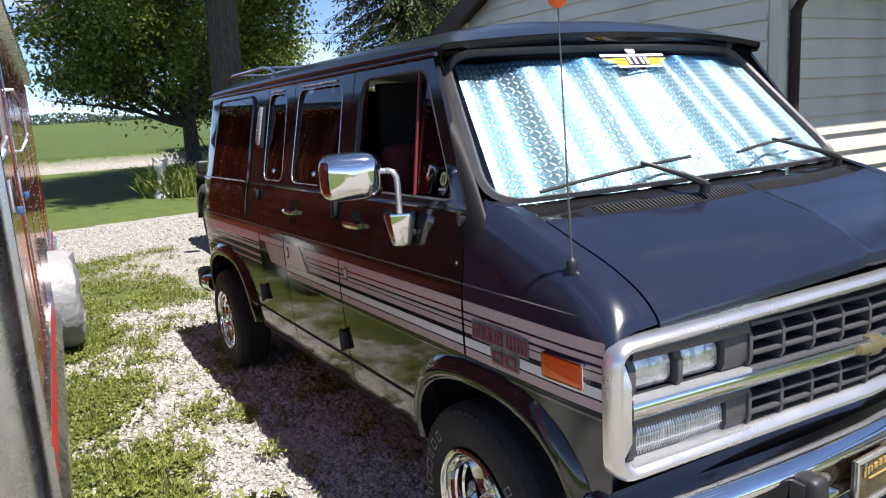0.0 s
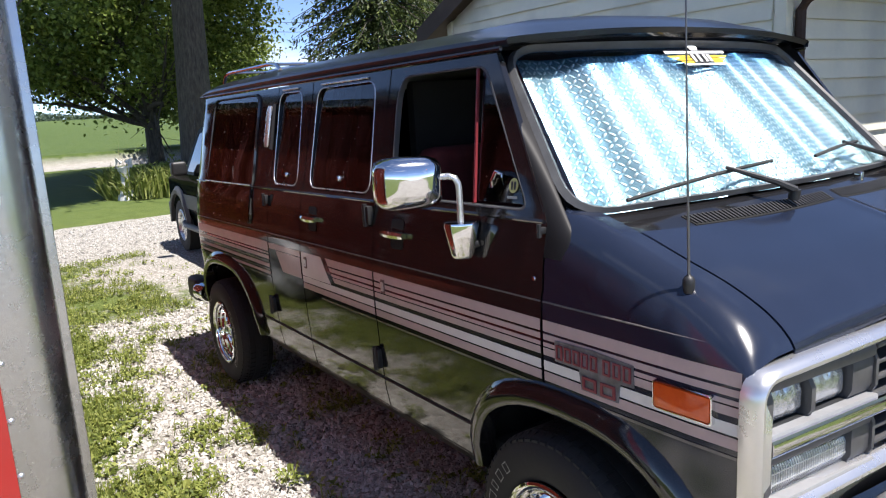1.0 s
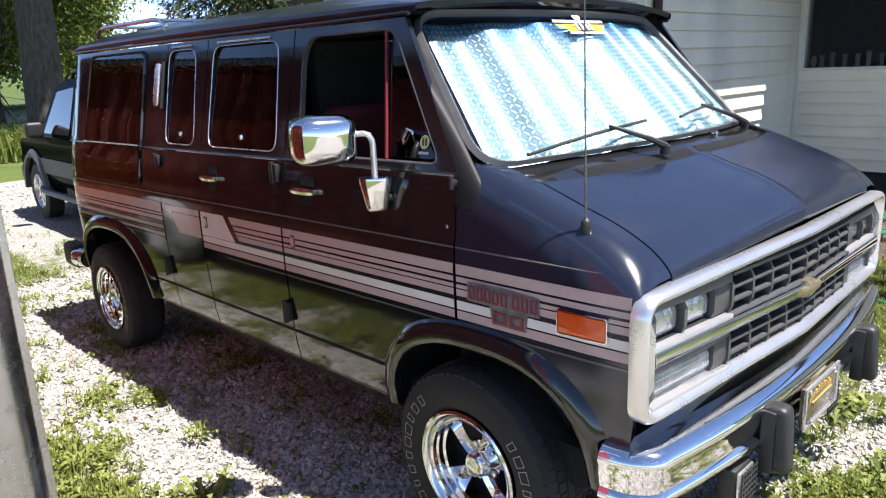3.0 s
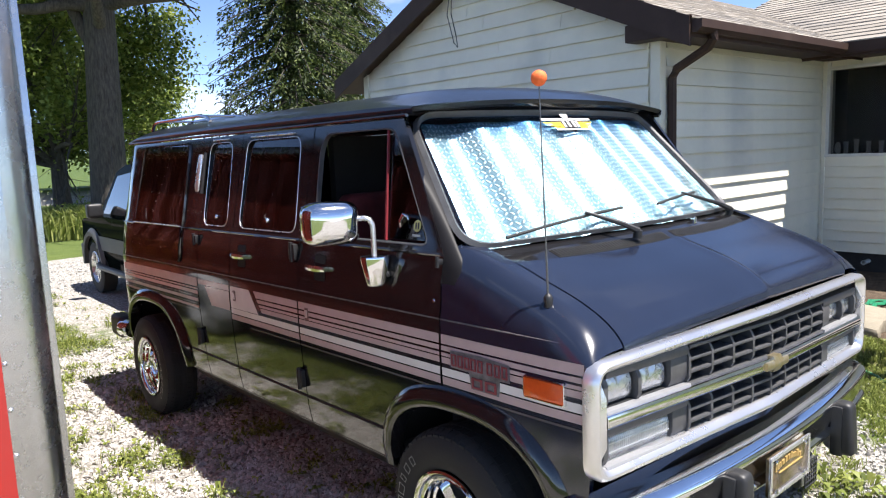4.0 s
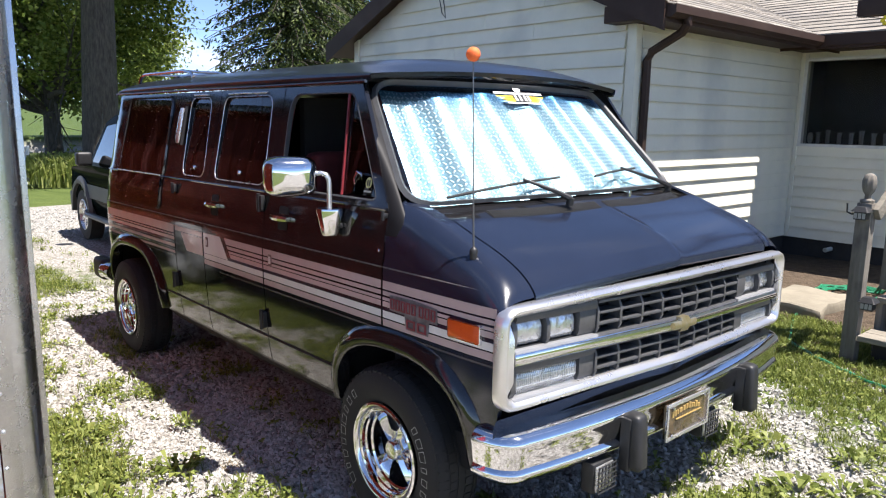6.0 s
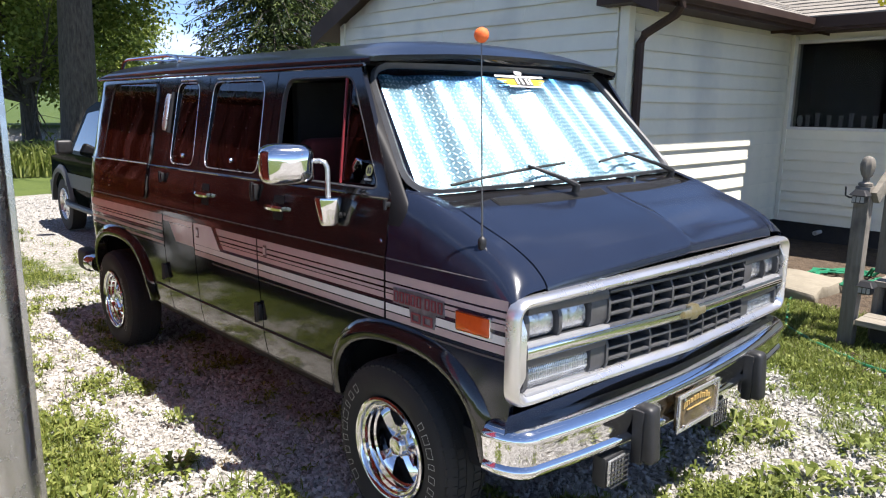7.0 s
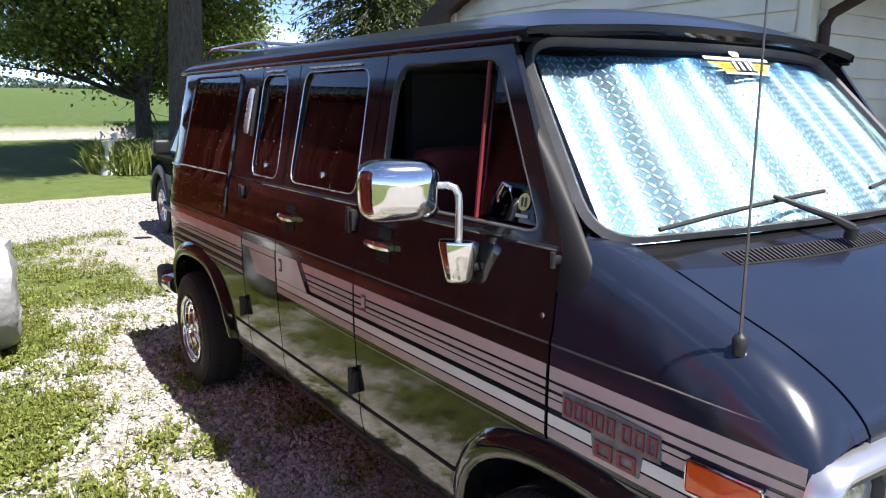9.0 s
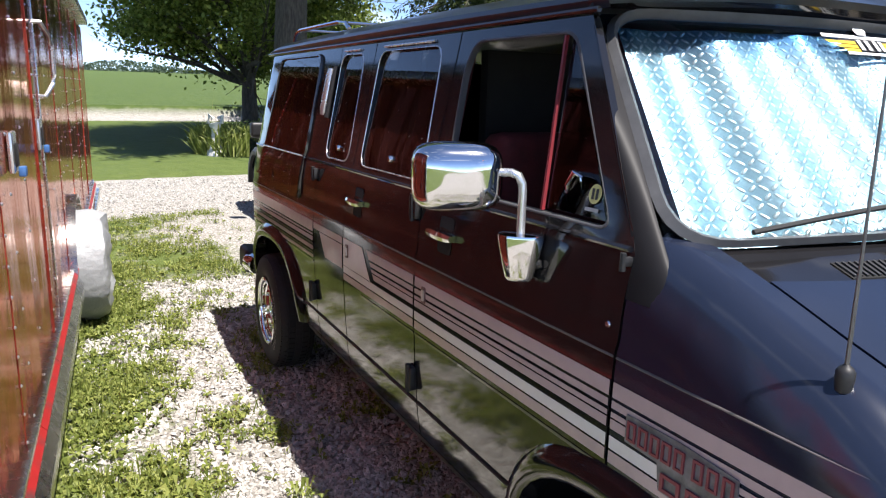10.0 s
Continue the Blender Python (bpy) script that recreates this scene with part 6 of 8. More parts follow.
# round decal on the vent window
def on_side(y, z, pts, proud):
    bm = bmesh.new()
    vs = [bm.verts.new(van_w(side_x(y + a, z + b) + 0.006 - proud, y + a, z + b)) for a, b in pts]
    bm.faces.new(vs)
    return bm


circ = [(0.022 * math.cos(2 * math.pi * k / 24), 0.022 * math.sin(2 * math.pi * k / 24)) for k in range(24)]
dec = vp("round_decal", on_side(2.585, 1.490, circ, 0.001), surf("pale_yellow_vinyl", (0.50, 0.47, 0.18), None, rough=0.5), "round pale yellow decal", front_door, False)
for a in (-0.008, 0.006):
    vp("decal_mark", on_side(2.585 + a, 1.490, [(-0.005, -0.012), (0.004, -0.012), (0.006, 0.012), (-0.003, 0.012)], 0.002), BLK, "", dec, False)
vp("decal_bar", on_side(2.585, 1.455, [(-0.024, -0.004), (0.024, -0.004), (0.024, 0.004), (-0.024, 0.004)], 0.001), surf("faded_white_vinyl", (0.4, 0.4, 0.38), None, rough=0.5), "", dec, False)
# vent latch and window knobs
bm = tube([van_w(1.10, 2.70, 1.452), van_w(1.085, 2.69, 1.50), van_w(1.09, 2.675, 1.53), van_w(1.10, 2.655, 1.52), van_w(1.10, 2.645, 1.475)], 0.007, 8)
vp("vent_latch", bm, CHROME, "curved chrome vent latch", front_door)
for owner, y in ((side_door_a, 3.775), (side_door_b, 4.385)):
    vp("window_latch", lathe([(-0.012, 0.001), (-0.012, 0.010), (-0.004, 0.014), (0.03, 0.012)], 14, m=Matrix.Translation(van_w(side_x(y, 1.47) + 0.006, y, 1.47))), CHROME, "small chrome window latch", owner)
# bright upright handle on the roof side behind the doors
pts = [van_w(side_x(4.64, z) - 0.018, 4.64 + 0.0 * z, z) for z in (1.60, 1.63, 1.70, 1.77, 1.80)]
vp("grab_handle", tube(pts, 0.016, 10, radii=[0.014, 0.021, 0.021, 0.021, 0.014]), DULLCHROME, "upright chrome grab handle", rear_quarter)
pts = [van_w(side_x(4.60, z) - 0.010, 4.60, z) for z in (1.59, 1.81)]
vp("handle_base", tube(pts, 0.012, 6), DARKPLASTIC, "black handle base", rear_quarter)
# roof rails at the back
for x in (1.30, 1.55):
    pts = [(x, 4.88, 2.000), (x, 4.93, 2.032), (x, 5.05, 2.045), (x, 5.78, 2.048), (x, 5.87, 2.035), (x, 5.92, 1.99)]
    rail = vp("roof_rail", tube([(a, b, c) for a, b, c in pts], 0.012, 8), CHROME, "chrome roof rail")
vp("roof_rail", tube([(1.30, 5.05, 2.045), (1.55, 5.05, 2.045)], 0.009, 8), CHROME, "chrome roof rail")
vp("roof_rail", tube([(1.30, 5.76, 2.048), (1.55, 5.76, 2.048)], 0.009, 8), CHROME, "chrome roof rail")


# ---- enclosed trailer ----
TRED = surf("glossy_red_trailer_paint", (0.42, 0.075, 0.048), (0.35, 0.060, 0.038), 1.5, 0.09, 0.72, coat=0.0, bump=0.38, bscale=1.6, stretch=(1, 5, 0.7))
TRED.node_tree.nodes["Principled BSDF"].inputs["Specular Tint"].default_value = (0.85, 0.55, 0.42, 1)
ALU = surf("polished_aluminium", (0.56, 0.56, 0.555), (0.44, 0.44, 0.435), 12, 0.20, 1.0, rough2=0.32, bump=0.02, bscale=20)
FRONTRED = surf("red_front_paint", (0.36, 0.022, 0.018), (0.31, 0.018, 0.015), 2, 0.25, coat=0.3)
TREAD = surf("tread_plate", (0.50, 0.50, 0.50), (0.62, 0.62, 0.62), 40, 0.28, 0.9, bump=0.8, bscale=30)
TAPE = surf("red_reflective_tape", (0.30, 0.014, 0.014), (0.22, 0.01, 0.01), 9, 0.4, dirt=(0.10, 0.03, 0.03), dirt_scale=6)
BAG = surf("grey_plastic_sheet", (0.31, 0.32, 0.33), (0.24, 0.25, 0.26), 7, 0.35, bump=0.9, bscale=9)


def build_trailer():
    T = Matrix.Translation((-0.165, 2.48, 0.0)) @ Matrix.Rotation(radians(-2.25), 4, "Z")
    t = thing("trailer", "red enclosed cargo trailer with aluminium trim and rivets", "trailer")
    t.matrix_world = T
    L, W, Z0, Z1 = 8.6, 2.4, 0.42, 2.38
    S = -0.058      # the side sheets stand back from the bottom rail

    def tp(name, bm, mat, label="", parent=None, smooth=True):
        return part(name, bm, mat, parent or t, label, smooth)
    body = tp("body", box(-W + 0.02, S - 0.018, 0.14, L, Z0, Z1, 0.03), TRED, "red sheet metal body")
    # side sheets, slightly pillowed between rivet rows
    n = 7
    for i in range(n):
        y0, y1 = 0.16 + (L - 0.16) * i / n, 0.16 + (L - 0.16) * (i + 1) / n
        random.seed(20 + i)
        ph = random.uniform(0, 6)
        bm = grid_mesh(14, 18, lambda u, v: Vector((S - 0.012 + 0.004 * math.sin(3.0 * v * math.pi + ph) * math.sin(math.pi * u) + 0.003 * math.sin(5 * u * math.pi + ph), y0 + 0.003 + (y1 - y0 - 0.006) * u, Z0 + 0.07 + (Z1 - Z0 - 0.12) * v)))
        tp("side_sheet", bm, TRED, "glossy red side sheet", body)
        bm = box(S - 0.016, S - 0.007, y1 - 0.004, y1 + 0.004, Z0 + 0.06, Z1 - 0.05, 0.002)
        tp("seam_strip", bm, TRED, "", body, False)
    # rivets
    mesh = None
    for i in range(n + 1):
        for k in range(20):
            z = Z0 + 0.12 + k * 0.099
            for dy in (-0.012, 0.2, 0.6):
                y = 0.16 + (L - 0.16) * i / n + dy * (1 if dy < 0 else 1.0)
                if y > 7.5 or (dy > 0.1 and k % 2):
                    continue
                if mesh is None:
                    ob = tp("rivet", lathe([(0.006, 0.001), (0.004, 0.005), (0.0, 0.007)], 8), DULLCHROME, "", body)
                    mesh = ob.data
                else:
                    ob = new("rivet", mesh)
                    ob.parent = body
                ob.location = (S - 0.006, y, z)
    # rounded front corner in aluminium
    bm = bmesh.new()
    R = 0.075
    rings = []
    for k in range(11):
        a = math.pi / 2 * k / 10
        rings.append([bm.verts.new((-R + R * math.cos(a), 0.075 - R * math.sin(a), z)) for z in np.linspace(Z0 - 0.05, Z1 + 0.02, 12)])
    for a, b in zip(rings, rings[1:]):
        for i in range(11):
            bm.faces.new((a[i], a[i + 1], b[i + 1], b[i]))
    tp("corner_trim", bm, ALU, "polished aluminium corner trim")
    tp("corner_edge", box(S - 0.014, 0.016, 0.075, 0.12, Z0 - 0.05, Z1, 0.004), ALU, "aluminium corner flange")
    # front face: bright stone guard above a red band
    bm = grid_mesh(10, 6, lambda u, v: Vector((-0.125 - (W - 0.2) * u, 0.002 + 0.002 * math.sin(4 * u * math.pi), Z0 + (0.885 - Z0) * v)))
    tp("stone_guard", bm, TREAD, "aluminium tread plate stone guard")
    tp("guard_edge", box(-W + R, -0.122, -0.008, 0.01, 0.872, 0.892, 0.002), ALU, "aluminium edge strip")
    tp("front_flange", box(-0.121, -R + 0.002, -0.003, 0.02, Z0 - 0.05, Z1, 0.001), ALU, "flat aluminium flange")
    tp("front_band", box(-W + R, -0.119, -0.006, 0.03, 0.893, Z1 - 0.02), FRONTRED, "red front panel")
    mesh = None
    for k in range(18):
        z = Z0 + 0.07 + k * 0.115
        ob = tp("rivet", lathe([(0.006, 0.001), (0.004, 0.005), (0.0, 0.007)], 8, m=Matrix.Rotation(radians(-90), 4, "Z")), DULLCHROME, "") if mesh is None else new("rivet", mesh)
        if mesh is not None:
            ob.parent = t
        mesh = ob.data
        ob.location = (-0.112, -0.004, z)
    # rails, tape, roof edge
    tp("bottom_rail", box(-0.03, 0.006, 0.16, 3.86, Z0 - 0.06, Z0 + 0.005, 0.006), ALU, "aluminium bottom rail")
    tp("bottom_rail", box(-0.03, 0.006, 5.0, L, Z0 - 0.06, Z0 + 0.005, 0.006), ALU, "aluminium bottom rail")
    tp("upper_rail", box(S - 0.02, S + 0.013, 0.16, L, Z0 + 0.074, Z0 + 0.100, 0.004), ALU, "aluminium trim strip")
    for i in range(12):
        if 3.7 < 0.2 + i * 0.7 < 4.9:
            continue
        ya, yb = 0.17 + i * 0.7, 0.86 + i * 0.7
        tp("reflective_tape", prism([(S + 0.006, Z0 + 0.074), (S + 0.014, Z0 + 0.076), (-0.026, Z0 + 0.054), (-0.032, Z0 + 0.050)], yb - ya, "y", ya), TAPE, "red reflective tape", smooth=False)
    tp("rail_cap", prism([(-0.034, Z0 + 0.046), (-0.026, Z0 + 0.052), (0.004, Z0 + 0.006), (-0.002, Z0 - 0.002)], 3.70, "y", 0.16), ALU, "sloped aluminium rail cap", smooth=False)
    tp("roof_edge", box(-W, 0.012, 0.05, L, Z1 - 0.02, Z1 + 0.05, 0.012), ALU, "aluminium roof edge")
    # side door with trim, hinge-side grab rails and latches
    for y0, y1, zc, tall in ((0.50, 0.52, 1.80, 0.30), (2.83, 2.85, 1.80, 0.26)):
        tp("door_edge", box(S - 0.014, S - 0.002, y0 - 0.006, y0 + 0.006, Z0 + 0.06, Z1 - 0.06, 0.003), ALU, "aluminium door edge")
        pts = [(S + a, b, c) for a, b, c in [(0.0, y0 - 0.07, zc - tall / 2 - 0.04), (0.03, y0 - 0.07, zc - tall / 2 - 0.04), (0.06, y0 - 0.02, zc - tall / 2 + 0.02), (0.065, y0 + 0.03, zc - tall / 2 + 0.06), (0.065, y0 + 0.03, zc + tall / 2 - 0.06), (0.06, y0 - 0.02, zc + tall / 2 - 0.02), (0.03, y0 - 0.07, zc + tall / 2 + 0.04), (0.0, y0 - 0.07, zc + tall / 2 + 0.04)]]
        tp("grab_rail", tube(pts, 0.011, 9), DULLCHROME, "bent bright grab rail")
    for y, z in ((1.70, 1.46), (2.66, 1.46)):
        la = tp("door_latch", box(S - 0.012, S + 0.006, y - 0.06, y + 0.06, z - 0.07, z + 0.07, 0.008), DULLCHROME, "recessed chrome door latch")
        tp("latch_paddle", box(S + 0.002, S + 0.012, y - 0.035, y + 0.035, z - 0.05, z + 0.03, 0.006), BLACKGAP, "dark latch cup", la)
        tp("padlock", box(S + 0.010, S + 0.034, y - 0.015, y + 0.03, z - 0.085, z - 0.05, 0.006), surf("blue_padlock", (0.05, 0.13, 0.32), None, rough=0.4), "blue padlock", la)
    # wheel with fender and plastic cover
    yc = 4.45
    bm = bmesh.new()
    prev = None
    for k in range(17):
        a = math.pi * k / 16
        c, s = -math.cos(a), math.sin(a) ** 0.8
        ring = [bm.verts.new((x, yc + c * (0.56 + d), 0.40 + s * (0.50 + d))) for x, d in ((-0.07, 0.0), (-0.026, 0.0), (-0.024, 0.022), (-0.07, 0.022))]
        if prev:
            for i in range(4):
                bm.faces.new((prev[i], prev[(i + 1) % 4], ring[(i + 1) % 4], ring[i]))
        prev = ring
    tp("fender", bm, ALU, "aluminium wheel fender")
    bm = lathe([(0.0, 0.02), (0.13, 0.12), (0.16, 0.26), (0.13, 0.37), (0.06, 0.40), (-0.05, 0.40)], 40, m=Matrix.Translation((0.0, yc, 0.41)))
    for v in bm.verts:
        v.co.x += 0.035 * noise.noise(v.co * 7) + 0.012 * noise.noise(v.co * 22)
        v.co.z += 0.012 * noise.noise(v.co * 9)
    tp("wheel_cover", bm, BAG, "crumpled grey plastic wheel cover")
    bm = lathe([(-0.2, 0.36), (-0.01, 0.37), (0.01, 0.30), (-0.02, 0.05)], 32, m=Matrix.Translation((-0.02, yc, 0.375)))
    tp("wheel", bm, RUBBER, "black trailer wheel")
    # tongue side jack post so that the front rests on the ground
    tp("jack_post", tube([(-0.4, 0.2, 0.02), (-0.4, 0.2, Z0)], 0.03, 8), ALU, "steel corner jack")
    tp("wheel", lathe([(-0.2, 0.36), (-0.01, 0.37), (0.01, 0.30), (-0.02, 0.05)], 32, m=Matrix.Translation((-W + 0.2, yc, 0.375))), RUBBER, "black trailer wheel")


build_trailer()


# ---- dark SUV parked beyond the van, nose away ----
SUVPAINT = surf("dark_green_black_paint", (0.005, 0.008, 0.007), (0.008, 0.012, 0.010), 3, 0.3, coat=0.12, spec=0.0)
CLAD = surf("grey_body_cladding", (0.045, 0.048, 0.05), (0.06, 0.064, 0.066), 20, 0.5)


def build_suv():
    O = Vector((2.20, 7.75, 0.0))
    gz = ground_z(2.4, 9.0)
    s = thing("suv", "dark green-black SUV with dark side cladding and roof rack", "suv", at=(O.x + 0.88, O.y + 2.2, gz))
    base = Vector((0.88, 2.2, gz))

    def sp(name, bm, mat, label="", parent=None, smooth=True):
        # the nose points away from the van
        for v in bm.verts:
            v.co.y = 4.5 - v.co.y
            v.co.z = gz + (v.co.z - gz) * 1.06
        bm.transform(Matrix.Translation(-base))
        return part(name, bm, mat, parent or s, label, smooth)
    # local: x 0 near side .. 1.76, y 0 nose .. 4.5, z over the ground level gz
    PROF = [(0.0, 0.55), (0.02, 0.92), (0.35, 0.99), (1.22, 1.07), (1.64, 1.62), (2.0, 1.71), (3.9, 1.70), (4.32, 1.56), (4.46, 1.08), (4.5, 0.55)]

    def inset(z):
        return float(np.interp(z, [0.3, 0.6, 0.95, 1.08, 1.7], [0.03, 0.0, 0.015, 0.03, 0.20]))
    bm = bmesh.new()
    near, far = [], []
    pts = PROF + [(4.4, 0.38), (0.1, 0.38)]
    levels = []
    vn = [bm.verts.new((0, y, z)) for y, z in pts]
    es = [bm.edges.new((vn[i], vn[(i + 1) % len(vn)])) for i in range(len(vn))]
    bmesh.ops.triangle_fill(bm, edges=es, use_beauty=True, normal=(-1, 0, 0))
    for z in (0.6, 0.95, 1.08, 1.3, 1.5):
        bmesh.ops.bisect_plane(bm, geom=bm.verts[:] + bm.edges[:] + bm.faces[:], plane_co=(0, 0, z), plane_no=(0, 0, 1))
    ring = [e for e in bm.edges if len(e.link_faces) == 1]
    faces0 = bm.faces[:]
    ex = bmesh.ops.extrude_face_region(bm, geom=bm.faces[:])["geom"]
    back = {v for v in ex if isinstance(v, bmesh.types.BMVert)}
    for v in bm.verts:
        i = inset(v.co.z) + 0.10 * max(0, (0.35 - v.co.y) / 0.35) ** 2 + 0.08 * max(0, (v.co.y - 4.2) / 0.3) ** 2
        v.co.x = (1.76 - i) if v in back else i
        v.co.z += gz
    body = sp("body", bm, SUVPAINT, "dark glossy body")

    def side_poly(loop, off, mat, name, label="", z_sub=()):
        bm = bmesh.new()
        vs = [bm.verts.new((inset(z) - off, y, z + gz)) for y, z in loop]
        bm.faces.new(vs)
        bmesh.ops.triangulate(bm, faces=bm.faces[:])
        return sp(name, bm, mat, label, body)
    SKYGLASS = surf("dark_car_glass", (0.012, 0.014, 0.017), None, rough=0.02, spec=0.6, coat=0.6)
    side_poly(rounded([(1.38, 1.10), (1.72, 1.57), (2.32, 1.62), (2.32, 1.10)], 0.03), 0.006, SKYGLASS, "side_window", "front side window")
    side_poly(rounded([(2.42, 1.10), (2.42, 1.62), (3.20, 1.62), (3.22, 1.10)], 0.03), 0.006, SKYGLASS, "side_window", "rear side window")
    side_poly(rounded([(3.32, 1.10), (3.32, 1.62), (3.92, 1.60), (4.20, 1.12)], 0.03), 0.006, SKYGLASS, "side_window", "quarter window")
    side_poly([(1.0, 0.62), (3.2, 0.62), (3.2, 0.80), (1.0, 0.80)], 0.016, CLAD, "cladding", "grey side cladding")
    sp("step_bar", tube([(-0.03, 1.15, 0.42 + gz), (-0.05, 1.3, 0.40 + gz), (-0.05, 3.1, 0.40 + gz), (-0.03, 3.25, 0.42 + gz)], 0.04, 8), CLAD, "grey side step", body)
    for yc in (0.85, 3.62):
        bm = bmesh.new()
        prev = None
        for k in range(15):
            a = math.pi * k / 14
            c, sn = -math.cos(a), math.sin(a)
            r = [bm.verts.new((x, yc + c * (0.42 + d), 0.37 + gz + sn * (0.42 + d))) for x, d in ((0.06, 0.0), (-0.04, 0.0), (-0.045, 0.05), (0.0, 0.10))]
            if prev:
                for i in range(3):
                    bm.faces.new((prev[i], prev[i + 1], r[i + 1], r[i]))
            prev = r
        sp("wheel_arch_flare", bm, CLAD, "grey wheel arch flare", body)
        for xx, sg in ((0.10, 1), (1.66, -1)):
            M = Matrix.Translation((xx, yc, 0.355 + gz)) @ Matrix.Diagonal((sg, 1, 1, 1))
            w = sp("wheel", lathe([(-0.06, 0.20), (-0.10, 0.22), (-0.11, 0.30), (-0.09, 0.352), (0.09, 0.352), (0.1, 0.2)], 40, m=M), RUBBER, "black tyre on a silver wheel")
            sp("rim", lathe([(-0.10, 0.215), (-0.105, 0.205), (-0.06, 0.18), (-0.04, 0.17)], 32, m=M), DULLCHROME, "silver rim", w)
            sp("well", lathe([(-0.02, 0.19), (-0.02, 0.001)], 24, m=M), BLACKGAP, "", w)
            for k in range(6):
                a0 = 2 * math.pi * k / 6
                bm = box(-0.085, -0.05, -0.028, 0.028, 0.03, 0.19, 0.008)
                bm.transform(M @ Matrix.Rotation(a0, 4, "X"))
                sp("spoke", bm, DULLCHROME, "", w)
    bm = box(-0.22, -0.02, 1.46, 1.60, 1.06 + gz, 1.24 + gz, 0.045, 4)
    sp("door_mirror", bm, DARKPLASTIC, "black door mirror", body)
    for x in (0.27, 1.49):
        sp("roof_rack", tube([(x, 2.0, 1.70 + gz), (x, 2.1, 1.79 + gz), (x, 3.0, 1.82 + gz), (x, 3.8, 1.79 + gz), (x, 3.95, 1.70 + gz)], 0.022, 8), DARKPLASTIC, "black roof rail", body)
    sp("roof_rack", tube([(0.27, 2.6, 1.815 + gz), (1.49, 2.6, 1.815 + gz)], 0.02, 8), DARKPLASTIC, "black cross bar", body)
    sp("antenna", tube([(0.22, 1.22, 1.08 + gz), (0.20, 1.45, 1.95 + gz)], 0.006, 6), DARKPLASTIC, "thin antenna", body)
    bm = grid_mesh(8, 6, lambda u, v: Vector((0.20 + 1.36 * u, 1.24 + 0.38 * v - 0.012, 1.10 + 0.49 * v + gz + 0.008)))
    sp("windshield", bm, SKYGLASS, "dark windshield", body)
    bm = box(0.05, 1.71, -0.06, 0.06, 0.42 + gz, 0.62 + gz, 0.03, 3)
    sp("bumper", bm, CLAD, "grey front bumper", body)
    for x in (0.12, 1.38):
        sp("headlight", box(x, x + 0.26, -0.02, 0.04, 0.72 + gz, 0.88 + gz, 0.02, 2), LENS, "clear headlight", body)
    for i in range(7):
        x = 0.48 + i * 0.125
        sp("grille_slot", box(x, x + 0.05, -0.012, 0.03, 0.70 + gz, 0.92 + gz), BLACKGAP, "", body, False)


build_suv()


# ---- trees and plants ----
BARK = surf("grey_brown_bark", (0.022, 0.018, 0.014), (0.095, 0.082, 0.066), 7, 0.95, bump=1.0, bscale=10, stretch=(3, 3, 0.6))


def leaf_material(name, dark, mid, light):
    m = bpy.data.materials.new(name)
    m.use_nodes = True
    nt = m.node_tree
    n, l = nt.nodes, nt.links
    b = n["Principled BSDF"]
    b.inputs["Roughness"].default_value = 0.55
    b.inputs["Specular IOR Level"].default_value = 0.35
    g = n.new("ShaderNodeNewGeometry")
    r = n.new("ShaderNodeValToRGB")
    r.color_ramp.elements.new(0.5)
    for e, (p, c) in zip(r.color_ramp.elements, ((0.0, dark), (0.5, mid), (1.0, light))):
        e.position, e.color = p, (*c, 1)
    l.new(g.outputs["Random Per Island"], r.inputs["Fac"])
    l.new(r.outputs["Color"], b.inputs["Base Color"])
    t = n.new("ShaderNodeBsdfTranslucent")
    l.new(r.outputs["Color"], t.inputs["Color"])
    mx = n.new("ShaderNodeMixShader")
    mx.inputs[0].default_value = 0.42
    l.new(b.outputs[0], mx.inputs[1])
    l.new(t.outputs[0], mx.inputs[2])
    l.new(mx.outputs[0], n["Material Output"].inputs["Surface"])
    return m


LEAF = leaf_material("broad_leaf", (0.060, 0.095, 0.014), (0.150, 0.205, 0.034), (0.28, 0.33, 0.075))
NEEDLE = leaf_material("spruce_needle", (0.016, 0.028, 0.009), (0.042, 0.066, 0.018), (0.140, 0.175, 0.048))
WEED = leaf_material("weed_leaf", (0.080, 0.108, 0.020), (0.180, 0.222, 0.045), (0.335, 0.362, 0.105))
DRY = leaf_material("dry_grass", (0.20, 0.15, 0.07), (0.28, 0.20, 0.09), (0.36, 0.27, 0.13))


def raw_mesh(name, verts, faces, mat, parent=None, label="", smooth=False):
    me = bpy.data.meshes.new(name)
    me.from_pydata(verts, [], faces)
    me.materials.append(mat)
    if smooth:
        me.polygons.foreach_set("use_smooth", [True] * len(faces))
    ob = new(name, me)
    if parent:
        ob.parent = parent
    if label:
        ob["label"] = label
    return ob


def quad_leaves(centres, size, rng, droop=0.0, aspect=0.7):
    """Many small bent leaves about the given centres, as vertices and faces."""
    c = np.asarray(centres)
    n = len(c)
    d = rng.normal(size=(n, 3))
    d[:, 2] = d[:, 2] * 0.55 - droop
    d /= np.linalg.norm(d, axis=1)[:, None]
    s = rng.normal(size=(n, 3))
    s -= d * (s * d).sum(1)[:, None]
    s /= np.linalg.norm(s, axis=1)[:, None]
    k = size * rng.uniform(0.6, 1.35, n)[:, None]
    a = c - d * k * 0.5
    b = c + s * k * aspect * 0.5
    e = c + d * k * 0.5 - np.array([0, 0, 0.15]) * k
    f = c - s * k * aspect * 0.5
    v = np.stack([a, b, e, f], 1).reshape(-1, 3)
    idx = np.arange(n) * 4
    faces = np.stack([idx, idx + 1, idx + 2, idx + 3], 1)
    return v.tolist(), faces.tolist()


